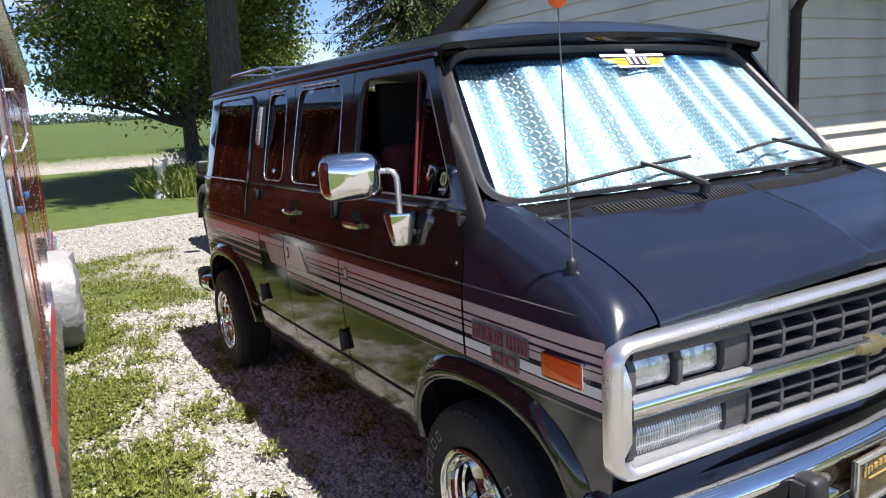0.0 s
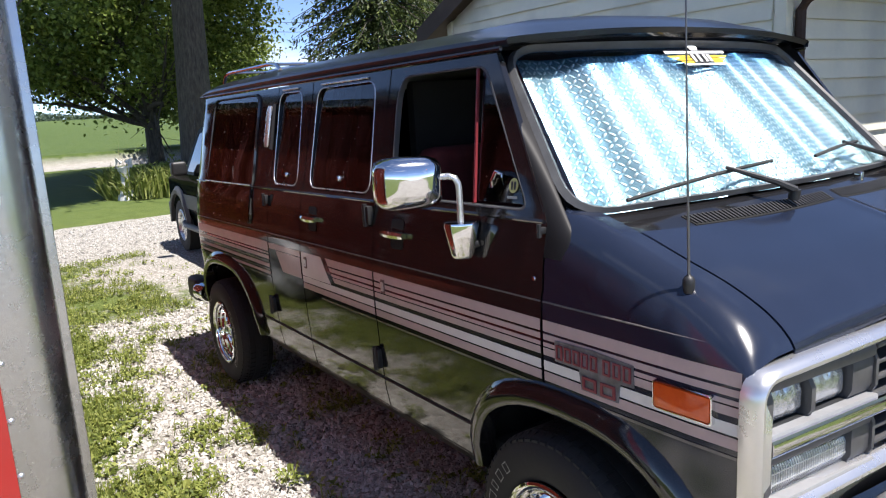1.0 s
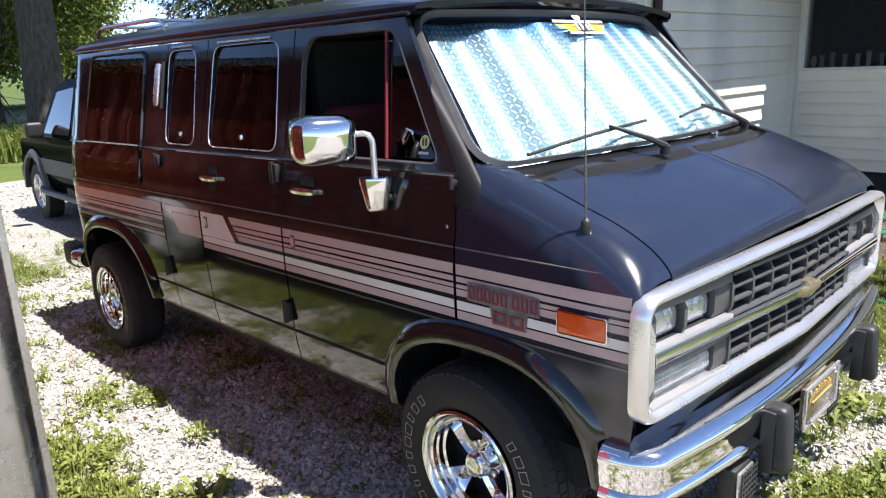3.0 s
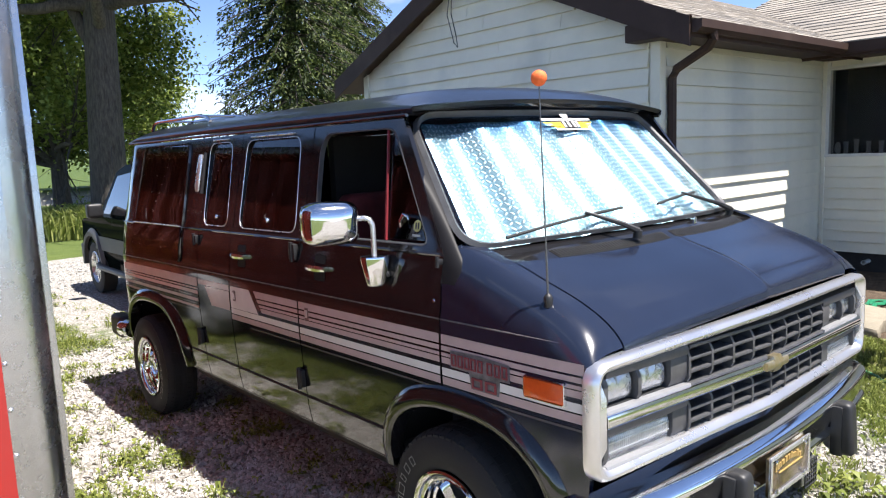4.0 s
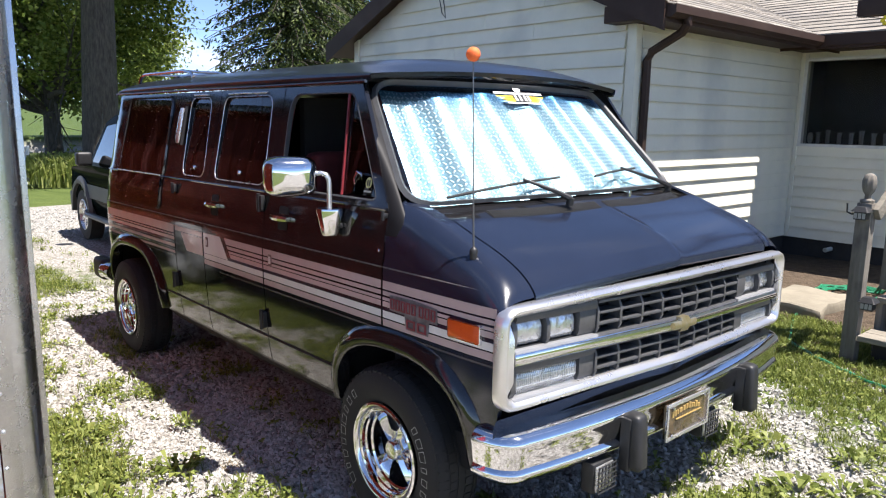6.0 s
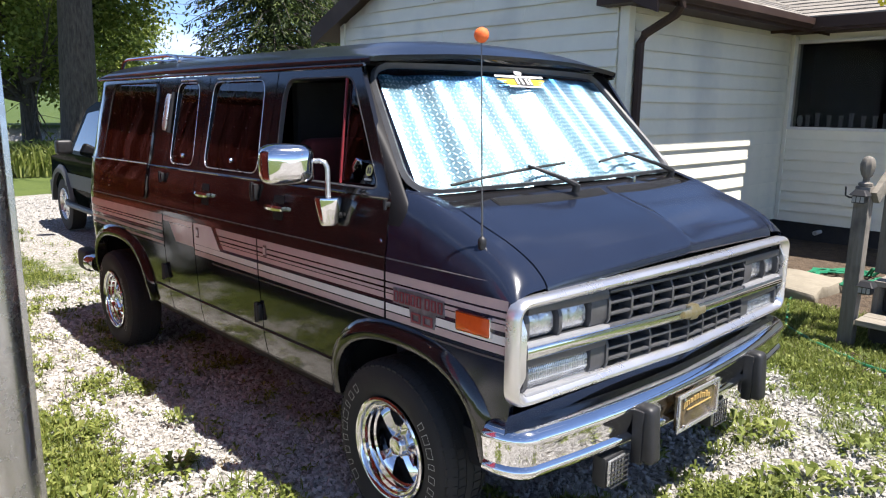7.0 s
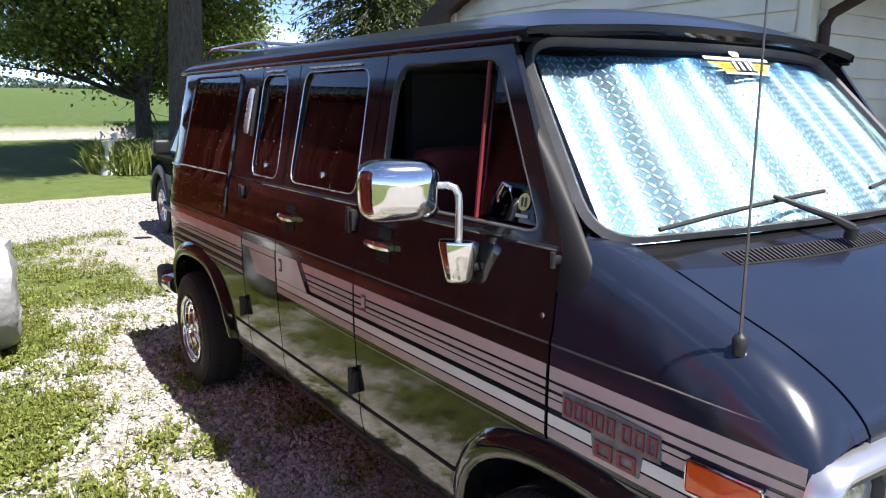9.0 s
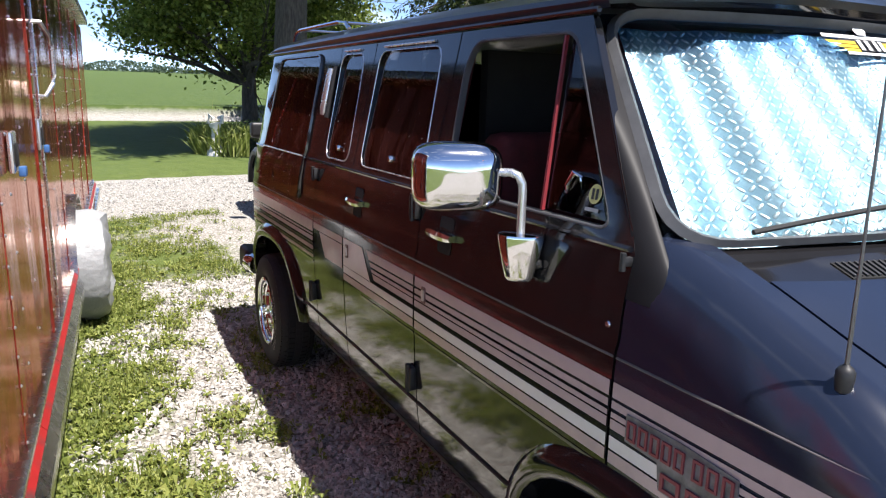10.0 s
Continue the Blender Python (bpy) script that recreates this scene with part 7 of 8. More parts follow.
def limb(rng, start, direction, length, radius, depth, out_tubes, ends, spread=0.55, up=0.15):
    pts, radii = [np.array(start)], [radius]
    d = np.array(direction) / np.linalg.norm(direction)
    steps = 5
    for i in range(steps):
        d = d + rng.normal(size=3) * 0.13 + np.array([0, 0, up * 0.15])
        d /= np.linalg.norm(d)
        pts.append(pts[-1] + d * length / steps)
        radii.append(radius * (1 - 0.62 * (i + 1) / steps))
    out_tubes.append((pts, radii))
    if depth == 0:
        ends.extend([pts[-1], pts[-2], pts[-3]])
        return
    for _ in range(4 if depth > 1 else 4):
        i = rng.integers(2, steps + 1)
        nd = d + rng.normal(size=3) * spread
        nd[2] += up
        limb(rng, pts[i], nd, length * rng.uniform(0.5, 0.75), radii[i] * 0.7, depth - 1, out_tubes, ends, spread, up)


def tree(name, label, x, y, trunk_h, trunk_r, crown_r, crown_z0, crown_z1, leaves, leaf_size, seed, lean=(0, 0), limbs=9, clump=0.55):
    rng = np.random.default_rng(seed)
    z0 = ground_z(x, y) - 0.05
    t = thing(name, label, "tree", at=(x, y, z0))
    tubes, ends = [], []
    top = np.array([lean[0], lean[1], trunk_h])
    pts = [np.array([0, 0, 0.0]), np.array([0.02, 0, 0.25]), top * 0.35, top * 0.7, top]
    tubes.append((pts, [trunk_r * 1.5, trunk_r * 1.12, trunk_r, trunk_r * 0.9, trunk_r * 0.8]))
    for i in range(limbs):
        a = 2 * math.pi * i / limbs + rng.uniform(-0.3, 0.3)
        f = rng.uniform(0.62, 1.0)
        el = rng.uniform(0.05, 1.2)
        length = crown_r * rng.uniform(0.55, 0.85)
        if el > 0.7:
            length = max(length, (crown_z1 - trunk_h) * 0.55)
        limb(rng, top * f, (math.cos(a) * math.cos(el), math.sin(a) * math.cos(el), math.sin(el)), length, trunk_r * 0.42, 2, tubes, ends)
    bm = bmesh.new()
    for p, r in tubes:
        big = r[0] > trunk_r * 0.3
        tube([Vector(q) for q in p], 0, 10 if big else 5, bm, r, cap=False)
    part("trunk", bm, BARK, t, "furrowed grey-brown trunk and limbs")
    ends = np.array(ends)
    # pull clump centres into the crown's space
    mid, hh = (crown_z0 + crown_z1) / 2, (crown_z1 - crown_z0) / 2
    inside = (ends[:, 0] / crown_r) ** 2 + (ends[:, 1] / crown_r) ** 2 + ((ends[:, 2] - mid) / hh) ** 2
    keep = ends[inside < 1.15]
    extra = []
    while len(extra) < 160:
        p = rng.uniform(-1, 1, 3)
        if 0.35 < np.linalg.norm(p) < 1:
            q = np.array([p[0] * crown_r, p[1] * crown_r, (crown_z0 + crown_z1) / 2 + p[2] * (crown_z1 - crown_z0) / 2])
            if noise.noise(Vector(q) * 0.5 + Vector((seed, 0, 0))) > 0.04:
                extra.append(q)
    cl = np.concatenate([keep, np.array(extra)])
    pick = cl[rng.integers(0, len(cl), leaves)]
    off = rng.normal(size=(leaves, 3)) * np.array([clump, clump, clump * 0.6])
    v, f = quad_leaves(pick + off, leaf_size, rng, 0.2)
    raw_mesh("crown", v, f, LEAF, t, "leafy green crown with gaps")
    return t


tree("broadleaf_tree", "leafy broadleaf shade tree beside the road", 5.03, 25.7, 2.3, 0.26, 4.2, 1.75, 8.4, 60000, 0.135, 4, limbs=11, clump=0.40)
tree("large_old_tree", "tall old tree with a thick grey trunk", 4.84, 20.0, 7.2, 0.42, 5.0, 6.8, 15.0, 36000, 0.20, 11, lean=(0.35, 0.2), limbs=7, clump=0.4)
tree("broadleaf_tree", "leafy broadleaf tree in the yard", 8.9, 33.0, 2.0, 0.20, 2.9, 1.4, 6.6, 22000, 0.15, 21, clump=0.4)


def spruce(x, y, h, r, seed):
    rng = np.random.default_rng(seed)
    t = thing("spruce_tree", "dark drooping spruce behind the house", "tree", at=(x, y, ground_z(x, y) - 0.05))
    bm = tube([(0, 0, 0), (0, 0, h * 0.5), (0.05, 0, h)], 0.2, 9, radii=[0.28, 0.18, 0.03])
    pts_v, pts_f, base = [], [], 0
    rows, heads = [], []
    z = 1.6
    while z < h - 0.2:
        rr = r * (1 - (z / h)) ** 0.8 + 0.15
        nb = 13
        for k in range(nb):
            a = 2 * math.pi * (k + rng.uniform(-0.4, 0.4)) / nb
            ln = rr * rng.uniform(0.75, 1.1)
            p = []
            for s in range(7):
                u = s / 6
                p.append((math.cos(a) * ln * u, math.sin(a) * ln * u, z + rng.uniform(-0.03, 0.03) + 0.10 * u - ln * 0.42 * u * u + (0.16 * max(0, u - 0.8) * ln)))
            tube([Vector(q) for q in p], 0.02, 4, bm, [0.035 * (1 - 0.8 * s / 6) for s in range(7)], cap=False)
            side = np.array([-math.sin(a), math.cos(a), 0.0])
            out = np.array([math.cos(a), math.sin(a), 0.0])
            for s in range(1, 7):
                for _ in range(40):
                    u = rng.uniform(0, 1)
                    c = np.array(p[s]) * u + np.array(p[s - 1]) * (1 - u)
                    lat = rng.normal() * 0.17 * min(1.0, 0.5 + ln * 0.3)
                    c = c + side * lat - np.array([0, 0, abs(lat) * 1.0 + rng.uniform(0, 0.22) ** 1.0 * rng.uniform()])
                    rows.append(c)
                    heads.append(side * math.copysign(0.55, lat) + out * 0.6 - np.array([0, 0, rng.uniform(0.1, 1.1)]) + rng.normal(size=3) * 0.3)
        z += 0.52
    part("trunk", bm, BARK, t, "straight spruce trunk and boughs")
    c = np.array(rows)
    n = len(c)
    d = np.array(heads)
    d /= np.linalg.norm(d, axis=1)[:, None]
    s = np.cross(d, rng.normal(size=(n, 3)))
    s /= np.linalg.norm(s, axis=1)[:, None]
    k = rng.uniform(0.07, 0.20, n)[:, None]
    v = np.stack([c - s * 0.016, c + s * 0.016, c + d * k * 0.6 + s * 0.021, c + d * k, c + d * k * 0.6 - s * 0.021], 1).reshape(-1, 3)
    i = np.arange(n) * 5
    raw_mesh("crown", v.tolist(), np.stack([i, i + 1, i + 2, i + 3, i + 4], 1).tolist(), NEEDLE, t, "drooping dark needles")


spruce(11.6, 22.0, 13.5, 3.9, 5)
spruce(15.0, 24.0, 12.0, 3.5, 6)

# far hedges and woods at the horizon
rng = np.random.default_rng(77)
rows = []
for _ in range(16000):
    x = rng.uniform(-260, 420)
    y = 520 + rng.normal() * 10
    hgt = (2.5 + 4.5 * (0.5 + 0.5 * math.sin(x * 0.06)) * (0.5 + 0.5 * math.sin(x * 0.019 + 1))) * (1 if math.sin(x * 0.031) > -0.45 else 0.25)
    rows.append((x, y, ground_z(x, y) + 0.4 + rng.uniform(0, hgt)))
v, f = quad_leaves(rows, 1.9, rng)
# Bluish, low-contrast leaf: the haze of distance is put into the colour.
HAZELEAF = leaf_material("haze_tinted_leaf", (0.05, 0.08, 0.055), (0.075, 0.11, 0.075), (0.11, 0.15, 0.10))
tagged(raw_mesh("distant_woods", v, f, HAZELEAF), "hazy line of distant trees beyond the field", "woods", kind="stuff")

# ornamental grass bed with a white garden ornament
def grass_bed(x, y):
    rng = np.random.default_rng(9)
    z = ground_z(x, y)
    t = thing("flower_bed", "bed of tall ornamental grass and shrubs on the lawn", "plants", at=(x, y, z))
    v, f = [], []
    for _ in range(2600):
        a, r = rng.uniform(0, 6.28), 1.25 * math.sqrt(rng.uniform(0, 1))
        bx, byy = r * math.cos(a) * 1.2, r * math.sin(a)
        h = rng.uniform(0.35, 0.95)
        lx, ly = rng.normal() * 0.22, rng.normal() * 0.22
        w = 0.018
        i = len(v)
        v += [(bx - w, byy, 0), (bx + w, byy, 0), (bx + lx * 0.5 + w, byy + ly * 0.5, h * 0.7), (bx + lx * 0.5 - w, byy + ly * 0.5, h * 0.7), (bx + lx, byy + ly, h * 0.85)]
        f += [(i, i + 1, i + 2, i + 3), (i + 3, i + 2, i + 4)]
    raw_mesh("grass_clump", v, f, WEED, t, "tall green grass blades")
    v, f = quad_leaves(np.stack([rng.normal(size=1500) * 0.55 + 0.5, rng.normal(size=1500) * 0.4, np.abs(rng.normal(size=1500)) * 0.35], 1), 0.10, rng)
    raw_mesh("shrub", v, f, LEAF, t, "low green shrub")
    v, f = [], []
    for k in range(14):
        bx, byy = rng.uniform(-1.2, 1.2), rng.uniform(-0.6, 0.6)
        h = rng.uniform(1.1, 1.6)
        i = len(v)
        v += [(bx - 0.008, byy, 0), (bx + 0.008, byy, 0), (bx + rng.normal() * 0.08, byy, h)]
        f += [(i, i + 1, i + 2)]
    raw_mesh("tall_stem", v, f, DRY, t, "tall dry stems")


grass_bed(4.0, 20.2)
orn = thing("garden_ornament", "white weathered garden ornament beside the grass bed", "ornament", at=(2.95, 19.6, ground_z(2.95, 19.6)))
WHITESTONE = surf("white_weathered_paint", (0.62, 0.62, 0.60), (0.45, 0.45, 0.43), 9, 0.8, bump=0.3)
bm = tube([(0, 0, 0), (0, 0, 0.12), (0.02, 0, 0.35), (0.0, 0, 0.62), (-0.02, 0, 0.8)], 0.1, 12, radii=[0.24, 0.22, 0.14, 0.10, 0.16])
part("figure", bm, WHITESTONE, orn)
bm = tube([(-0.18, 0, 0.78), (-0.14, 0, 1.0), (-0.06, 0, 0.9)], 0.05, 8, radii=[0.05, 0.06, 0.05])
tube([(0.14, 0, 0.78), (0.16, 0, 0.98), (0.06, 0, 0.9)], 0.05, 8, bm, [0.05, 0.06, 0.05])
part("finial", bm, WHITESTONE, orn)


# ---- steps, post and things by the house ----
# Dark copy of the step wood; shade under the treads painted in.
BLACKWOOD = surf("dark_shaded_wood", (0.03, 0.026, 0.022), (0.045, 0.04, 0.034), 6, 0.9)


def build_steps():
    g = ground_z(5.2, 1.5)
    st = thing("porch_steps", "weathered grey wooden porch steps and landing", "steps", at=(4.75, 1.2, g))
    b = Vector((4.75, 1.2, g))

    def pp(name, bm, mat, label="", parent=None, smooth=False):
        bm.transform(Matrix.Translation(-b))
        return part(name, bm, mat, parent or st, label, smooth)
    for k in range(2):
        pp("tread", box(4.72 + k * 0.145, 4.86 + k * 0.145, -0.9, 1.88, g + 0.17, g + 0.21, 0.005), WOODFLAT, "weathered tread board")
    pp("riser", box(4.90, 4.925, -0.9, 1.83, g, g + 0.165), BLACKWOOD, "riser board darkened as shade under the tread")
    for k in range(12):
        pp("deck_board", box(5.02 + k * 0.145, 5.16 + k * 0.145, -0.9, 1.88, g + 0.40, g + 0.44, 0.005), WOODFLAT, "weathered deck board")
    pp("riser", box(5.14, 5.17, -0.9, 1.83, g + 0.20, g + 0.395), BLACKWOOD, "riser board darkened as shade under the tread")
    pp("side_board", box(5.04, 6.75, 1.84, 1.88, g, g + 0.398), WOOD, "weathered side board")
    pp("stringer", box(4.96, 5.06, 1.80, 1.838, g, g + 0.168), WOOD, "weathered stringer board")


build_steps()


def build_post():
    x, y = 4.80, 1.945
    g = ground_z(x, y)
    p = thing("newel_post", "weathered grey wooden newel post with a carved finial", "post", at=(x, y, g - 0.02))
    part("shaft", box(-0.048, 0.048, -0.048, 0.048, 0, 1.16, 0.006), WOOD, p, "weathered square shaft")
    prof = [(1.16, 0.03), (1.165, 0.046), (1.18, 0.046), (1.19, 0.022), (1.215, 0.020), (1.235, 0.034), (1.27, 0.044), (1.31, 0.046), (1.345, 0.036), (1.36, 0.018), (1.365, 0.001)]
    bm = lathe([(a, b) for a, b in prof], 24, m=Matrix.Rotation(radians(-90), 4, "Y"))
    for v in bm.verts:
        a = math.atan2(v.co.y, v.co.x)
        if v.co.z > 1.22:
            s = 1 + 0.06 * math.cos(8 * a)
            v.co.x *= s
            v.co.y *= s
    part("finial", bm, WOOD, p, "carved urn finial")
    h = tube([(-0.04, 0.03, 1.08), (-0.10, 0.06, 1.085), (-0.13, 0.075, 1.10), (-0.135, 0.078, 1.16)], 0.006, 7)
    part("hook", h, DARKPLASTIC, p, "black iron hook")
    for z, dx, dy in ((1.03, -0.075, 0.0), (0.40, 0.0, -0.085)):
        lan = thing("solar_lantern", "small black solar post lantern", "lantern", "lanterns on the post", at=(x + dx, y + dy, g + z))
        bm = box(-0.04, 0.04, -0.04, 0.04, 0.0, 0.055, 0.004)
        part("cage", bm, DARKPLASTIC, lan, "black lantern cage", False)
        bm = prism(rounded([(-0.058, -0.058), (0.058, -0.058), (0.058, 0.058), (-0.058, 0.058)], 0.01, 2), 0.012, "z", 0.055)
        for v in list(bm.verts):
            if v.co.z > 0.06:
                v.co.x *= 0.55
                v.co.y *= 0.55
                v.co.z += 0.022
        part("roof", bm, DARKPLASTIC, lan, "sloped black lantern roof", False)
        for k in range(3):
            o = -0.026 + 0.026 * k
            part("lantern_pane", box(-0.0425, -0.0405, o - 0.010, o + 0.010, 0.008, 0.046), surf("frosted_pane", (0.35, 0.35, 0.33), None, rough=0.4) if k == 0 and z > 1 else bpy.data.materials["frosted_pane"], lan, "", False)


build_post()


def build_rail():
    a, b = Vector((4.79, 1.875, 1.16)), Vector((5.60, 1.78, 1.80))
    r = thing("stair_handrail", "sloping weathered wooden handrail", "handrail", at=a)
    d = (b - a)
    bm = box(-0.02, 0.02, 0, d.length, -0.048, 0.048, 0.006)
    bm.transform(d.to_track_quat("Y", "Z").to_matrix().to_4x4())
    part("rail_board", bm, WOODFLAT, r, "weathered rail board")
    p = thing("porch_post", "square weathered porch post", "post", at=(5.42, 1.93, ground_z(5.42, 1.93) + 0.44))
    part("shaft", box(-0.05, 0.05, -0.05, 0.05, 0, 2.06, 0.006), WOOD, p, "weathered square shaft")
    beam = thing("porch_beam", "dark painted porch roof beam", "beam", at=(5.45, 2.37, 2.565))
    part("board", box(-0.05, 0.05, -5.5, 0.0, 0.0, 0.12, 0.006), BROWN, beam, "dark brown beam")


build_rail()

# wind chime and flower string below the beam
chime = thing("wind_chime", "small dark wind chime hanging under the porch beam", "wind chime", at=(5.40, 2.03, 2.22))
bm = tube([(0, 0, 0.35), (0, 0, 0.0)], 0.003, 5)
part("cord", bm, DARKPLASTIC, chime)
bm = lathe([(0.0, 0.035), (0.02, 0.03), (0.05, 0.005)], 14, m=Matrix.Rotation(radians(-90), 4, "Y"))
part("top", bm, BROWN, chime)
for k in range(4):
    a = k * math.pi / 2
    part("tube", tube([(0.022 * math.cos(a), 0.022 * math.sin(a), 0.0), (0.022 * math.cos(a), 0.022 * math.sin(a), -0.25 - 0.03 * k)], 0.004, 7), BROWN, chime)

# stone slab and garden hose
slab = thing("stone_slab", "large flat sandstone slab lying by the foundation", "stone", at=(6.25, 2.85, ground_z(6.25, 2.85)))
bm = box(-0.42, 0.42, -0.30, 0.30, -0.03, 0.10, 0.03, 2)
bmesh.ops.subdivide_edges(bm, edges=bm.edges[:], cuts=3, use_grid_fill=True)
for v in bm.verts:
    v.co += Vector((noise.noise(v.co * 5), noise.noise(v.co * 5 + Vector((9, 0, 0))), 0.5 * noise.noise(v.co * 6 + Vector((0, 5, 0))))) * 0.05
part("slab", bm, surf("sandstone", (0.18, 0.158, 0.118), (0.26, 0.23, 0.175), 4, 0.9, bump=0.4, bscale=20), slab)
HOSE = surf("green_garden_hose", (0.012, 0.16, 0.075), (0.015, 0.20, 0.10), 10, 0.45)
hose = thing("garden_hose", "green garden hose coiled by the house and trailing to the steps", "hose", at=(6.9, 2.6, ground_z(6.9, 2.6)))
pts = []
rng = np.random.default_rng(2)
for k in range(160):
    a = k * 0.26
    r = 0.34 + 0.06 * math.sin(k * 0.37) + 0.03 * rng.normal()
    pts.append(Vector((r * math.cos(a) * 1.3, r * math.sin(a), 0.02 + 0.012 * (k % 24) / 3 + 0.01 * rng.uniform())))
trail = [(-0.6, 0.25), (-1.2, 0.10), (-1.66, -0.07), (-1.98, -0.19), (-2.25, -0.48), (-2.42, -0.76), (-2.6, -1.1), (-2.58, -1.7), (-2.4, -2.6)]
prev = None
ends = pts[-1]
for i in range(len(trail) - 1):
    for s in range(6):
        t = s / 6
        x, y = trail[i][0] * (1 - t) + trail[i + 1][0] * t, trail[i][1] * (1 - t) + trail[i + 1][1] * t
        pts.append(Vector((x, y, 0.025 + ground_z(6.9 + x, 2.6 + y) - ground_z(6.9, 2.6) + 0.006 * math.sin(i * 3 + s))))
part("hose_line", tube(pts, 0.011, 6), HOSE, hose)
stub = thing("drain_pipe", "white drain pipe stub out of the foundation", "pipe", at=(MX, 3.7, 0.20))
part("pipe", lathe([(-0.16, 0.03), (-0.16, 0.026), (0.05, 0.026)], 16), WHITEPAINT, stub)
# loop of wire hung from the gable
wire = thing("hanging_wire", "thin dark wire loop hanging from the gable", "wire", at=(HX - 0.36, 6.72, 3.60))
part("strand", tube([(0, 0.0, 0.1), (0, 0.10, -0.3), (0, 0.0, -0.62), (0, -0.06, -0.68), (0, -0.04, -0.55), (0, 0.03, -0.3), (0, 0.0, 0.1)], 0.006, 5), DARKPLASTIC, wire)
# overhead utility line
for k in range(2):
    ln = thing("utility_line", "thin overhead utility wire", "wire", at=(0, 60 + k * 3, 9.0 + k * 1.2))
    part("strand", tube([(-80 + 8 * i, 0, 0.9 * ((i - 12) / 12) ** 2) for i in range(25)], 0.02, 4), DARKPLASTIC, ln)

# string of small cloth flowers under the porch beam
string = thing("flower_string", "string with yellow and red cloth flowers under the beam", "garland", at=(5.40, 2.36, 2.57))
part("cord", tube([(0, 0, 0), (0, -0.1, -0.02), (0, -0.2, -0.04), (0, -0.36, -0.06), (0, -0.5, -0.03)], 0.003, 5), DARKPLASTIC, string)
for y, z, c, nm in ((-0.20, -0.05, (0.75, 0.55, 0.03), "yellow"), (-0.35, -0.09, (0.65, 0.04, 0.05), "red")):
    bm = bmesh.new()
    for k in range(5):
        a = 2 * math.pi * k / 5
        c0 = Vector((-0.01, y + 0.022 * math.cos(a), z + 0.022 * math.sin(a)))
        bmesh.ops.create_icosphere(bm, subdivisions=2, radius=0.016, matrix=Matrix.Translation(c0) @ Matrix.Diagonal((0.4, 1, 1, 1)))
    part("flower", bm, surf(nm + "_cloth", c, None, rough=0.8), string, nm + " cloth flower")


# ---- loose gravel, weeds and grass ----
STONE = surf("limestone_chip", (0.66, 0.63, 0.59), (0.52, 0.49, 0.45), 20, 0.9, bump=0.3, bscale=60)
nt = STONE.node_tree
geo = nt.nodes.new("ShaderNodeNewGeometry")
rmp = nt.nodes.new("ShaderNodeValToRGB")
for e, (p, c) in zip(rmp.color_ramp.elements, ((0.0, (0.24, 0.228, 0.205)), (1.0, (0.49, 0.475, 0.445)))):
    e.position, e.color = p, (*c, 1)
nt.links.new(geo.outputs["Random Per Island"], rmp.inputs["Fac"])
nt.links.new(rmp.outputs["Color"], nt.nodes["Principled BSDF"].inputs["Base Color"])


def ground_full(x, y):
    z = ground_z(x, y)
    if -3.5 < x < 7 and -1.5 < y < 17:
        z += 0.012 * noise.noise(Vector((x * 2.2, y * 2.2, 0))) + 0.008 * noise.noise(Vector((x * 7, y * 7, 3)))
    return z


def weediness(x, y):
    g, _ = cover_at(x, y)
    g += 0.62 * math.exp(-((x - 1.95) / 0.55) ** 2 - ((y - 1.58) / 0.24) ** 2)
    return g + 0.75 * noise.noise(Vector((x * 2.3, y * 2.3, 7))) + 0.45 * noise.noise(Vector((x * 4.5, y * 4.5, 2)))


def scatter_gravel():
    rng = np.random.default_rng(12)
    base = np.array([(1, 0, 0), (-1, 0, 0), (0, 1, 0), (0, -1, 0), (0, 0, 1), (0, 0, -1)], float)
    tri = np.array([(0, 2, 4), (2, 1, 4), (1, 3, 4), (3, 0, 4), (2, 0, 5), (1, 2, 5), (3, 1, 5), (0, 3, 5)])
    V, F, count = [], [], 0
    zones = ((-0.25, 1.9, 1.3, 4.2, 26000, 0.013), (-0.1, 2.2, 4.2, 8.0, 14000, 0.017), (0.4, 4.6, 0.2, 2.2, 17000, 0.015), (-1.0, 1.0, 0.0, 1.4, 2500, 0.014), (-1.0, 6.0, 11.5, 15.5, 6000, 0.018))
    for x0, x1, y0, y1, n, size in zones:
        for _ in range(n):
            x, y = rng.uniform(x0, x1), rng.uniform(y0, y1)
            if weediness(x, y) > 0.62 and rng.uniform() < 0.75:
                continue
            s = size * rng.uniform(0.55, 1.5)
            p = base * (1 + rng.uniform(-0.35, 0.35, (6, 1))) * np.array([1, rng.uniform(0.6, 1.0), rng.uniform(0.4, 0.75)]) * s
            q, _r = np.linalg.qr(rng.normal(size=(3, 3)))
            p = p @ q.T
            V.append(p + np.array([x, y, ground_full(x, y) + s * 0.25]))
            F.append(tri + count)
            count += 6
    tagged(raw_mesh("gravel_stones", np.concatenate(V).tolist(), np.concatenate(F).tolist(), STONE), "loose white crushed limestone gravel on the drive", "gravel", kind="stuff")


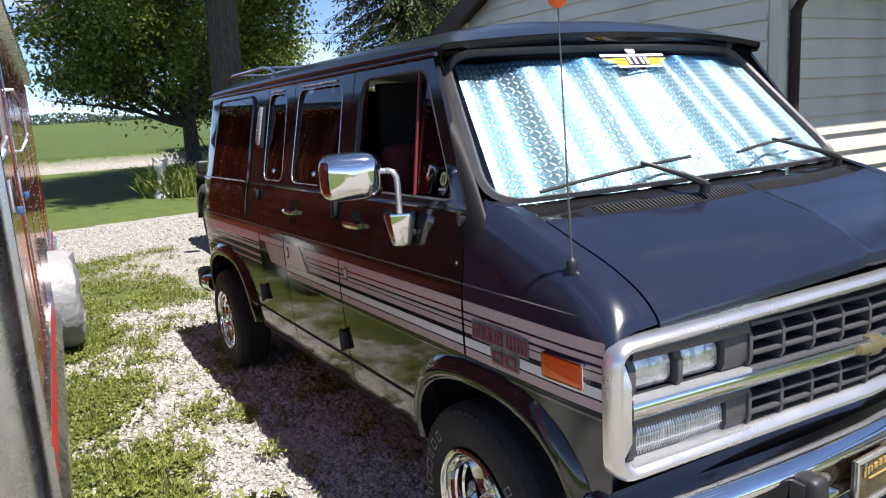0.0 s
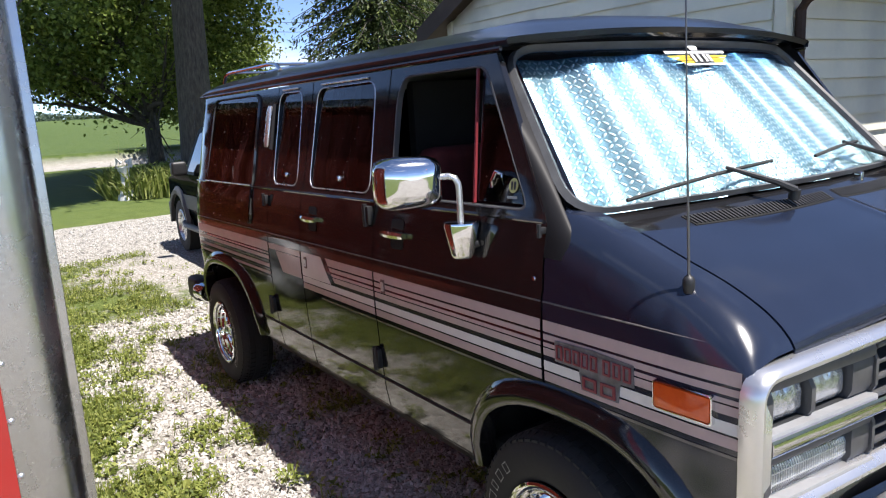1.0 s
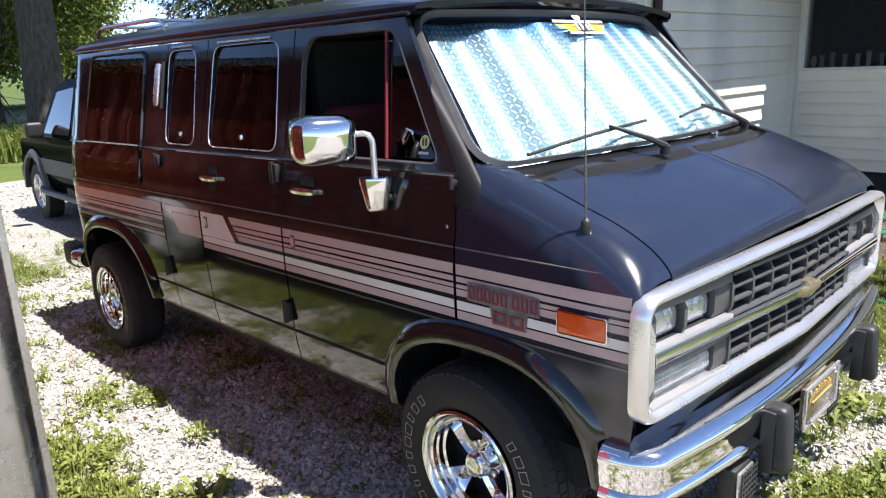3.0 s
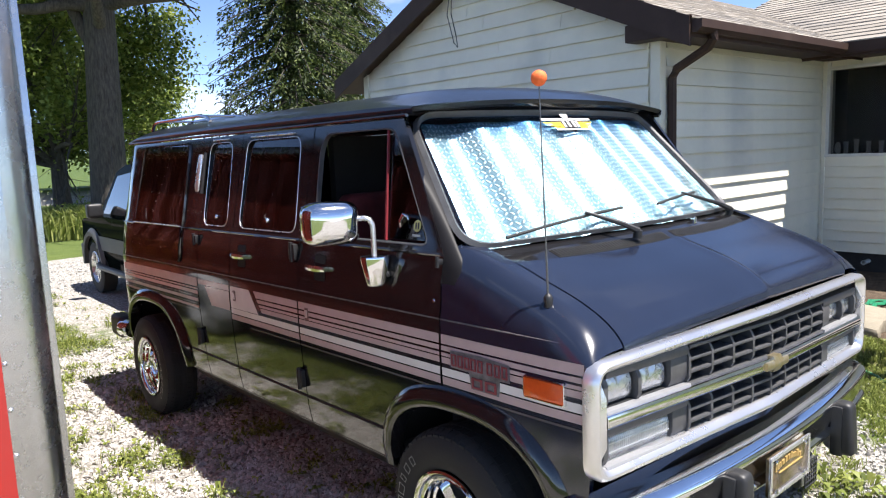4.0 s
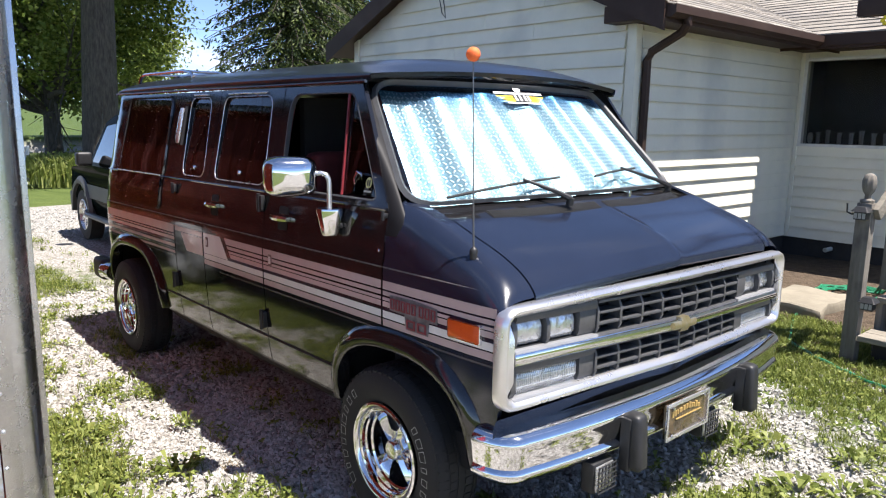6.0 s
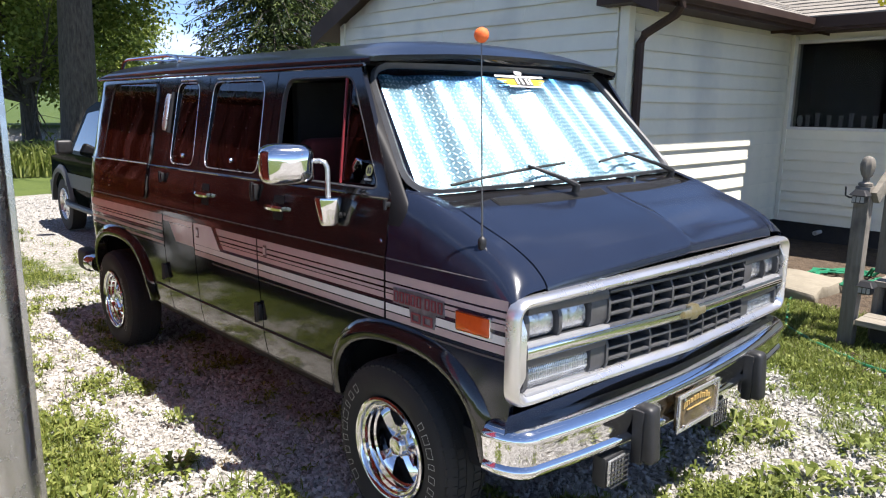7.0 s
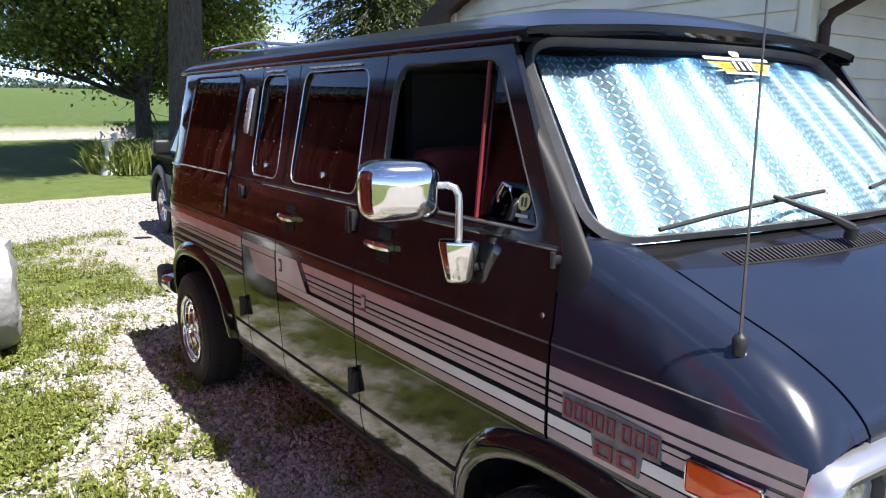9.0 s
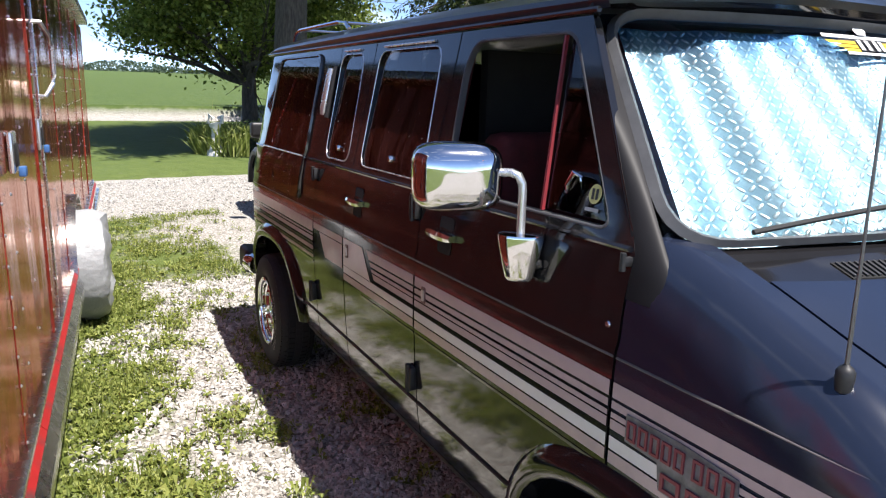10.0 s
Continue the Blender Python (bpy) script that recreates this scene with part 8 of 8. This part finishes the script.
def scatter_weeds():
    rng = np.random.default_rng(14)
    v, f = [], []

    def blade(x, y, z, h, lx, ly, w):
        a = rng.uniform(0, 3.14)
        dx, dy = math.cos(a) * w, math.sin(a) * w
        i = len(v)
        v.extend([(x - dx, y - dy, z), (x + dx, y + dy, z), (x + dx * 0.8 + lx * 0.5, y + dy * 0.8 + ly * 0.5, z + h * 0.7), (x - dx * 0.8 + lx * 0.5, y - dy * 0.8 + ly * 0.5, z + h * 0.7), (x + lx, y + ly, z + h)])
        f.extend([(i, i + 1, i + 2, i + 3), (i + 3, i + 2, i + 4)])

    def leaf(x, y, z, a, ln, w, rise):
        c, s = math.cos(a), math.sin(a)
        i = len(v)
        v.extend([(x, y, z), (x + c * ln * 0.5 - s * w, y + s * ln * 0.5 + c * w, z + rise), (x + c * ln, y + s * ln, z + rise * 0.7), (x + c * ln * 0.5 + s * w, y + s * ln * 0.5 - c * w, z + rise)])
        f.append((i, i + 1, i + 2, i + 3))
    def soil_at(x, y):
        return x > 5.7

    zones = ((-0.5, 1.5, 1.6, 7.5, 52000), (-1.6, 2.0, 7.0, 12.0, 26000), (2.4, 7.0, 0.2, 4.2, 36000), (1.2, 2.4, 1.0, 2.0, 9000), (-1.0, 1.2, 0.0, 1.6, 4000))
    for x0, x1, y0, y1, n in zones:
        for _ in range(n):
            x, y = rng.uniform(x0, x1), rng.uniform(y0, y1)
            wv = weediness(x, y)
            if soil_at(x, y):
                continue
            if rng.uniform() > min(1.0, max(0.0, (wv - 0.36) / 0.95)) ** 1.3 * 0.8 + 0.010:
                continue
            z = ground_full(x, y)
            if rng.uniform() < (0.45 if x < 2.4 else 0.86):
                for _k in range(3 if x < 2.4 else 6):
                    blade(x + rng.normal() * 0.02, y + rng.normal() * 0.02, z, rng.uniform(0.025, 0.085 if x < 2.4 else 0.050) * min(1.3, 0.4 + wv), rng.normal() * 0.025, rng.normal() * 0.025, rng.uniform(0.0015, 0.004))
            else:
                a0 = rng.uniform(0, 6.28)
                k = rng.integers(3, 6)
                for j in range(k):
                    leaf(x, y, z + rng.uniform(0.005, 0.03), a0 + 6.28 * j / k + rng.normal() * 0.3, rng.uniform(0.018, 0.050), rng.uniform(0.006, 0.013), rng.uniform(0.006, 0.035))
    # broad-leaved plants
    spots = [(0.53, 3.38, 0.13), (2.88, 1.80, 0.15), (2.95, 1.66, 0.13), (2.50, 1.74, 0.09), (2.55, 1.35, 0.17), (2.72, 1.22, 0.15), (2.40, 1.45, 0.12), (2.95, 1.05, 0.14), (3.1, 1.32, 0.13), (0.15, 3.3, 0.12), (0.28, 3.12, 0.10), (2.2, 1.15, 0.08), (0.30, 4.1, 0.12), (0.75, 3.9, 0.08), (3.5, 1.0, 0.12), (2.7, 0.9, 0.1)]
    for x, y, r in spots:
        z = ground_full(x, y)
        for k in range(46):
            a = rng.uniform(0, 6.28)
            rr = r * math.sqrt(rng.uniform(0, 1)) * 0.6
            leaf(x + rr * math.cos(a), y + rr * math.sin(a), z + rng.uniform(0.0, 0.05), a + rng.normal() * 0.5, r * rng.uniform(0.3, 0.62), r * rng.uniform(0.06, 0.12), rng.uniform(0.01, 0.06))
    tagged(raw_mesh("weeds", v, f, WEED), "low green weeds, clover and grass growing through the gravel", "weeds", kind="stuff")
    v2, f2 = [], []
    v, f = v2, f2
    for x, y in ((0.73, 2.77), (0.76, 3.30), (3.3, 1.9), (1.55, 1.45), (0.85, 2.1), (0.2, 2.6)):
        z = ground_full(x, y)
        for _ in range(60):
            a, r = rng.uniform(0, 6.28), abs(rng.normal()) * 0.07
            bx, byy = x + r * math.cos(a), y + r * math.sin(a)
            h = rng.uniform(0.015, 0.05)
            i = len(v2)
            v2 += [(bx - 0.002, byy, z), (bx + 0.002, byy, z), (bx + rng.normal() * 0.03, byy + rng.normal() * 0.03, z + h)]
            f2 += [(i, i + 1, i + 2)]
    tagged(raw_mesh("dry_grass", v2, f2, DRY), "tufts of dry tan grass on the gravel", "grass", kind="stuff")


scatter_gravel()
scatter_weeds()
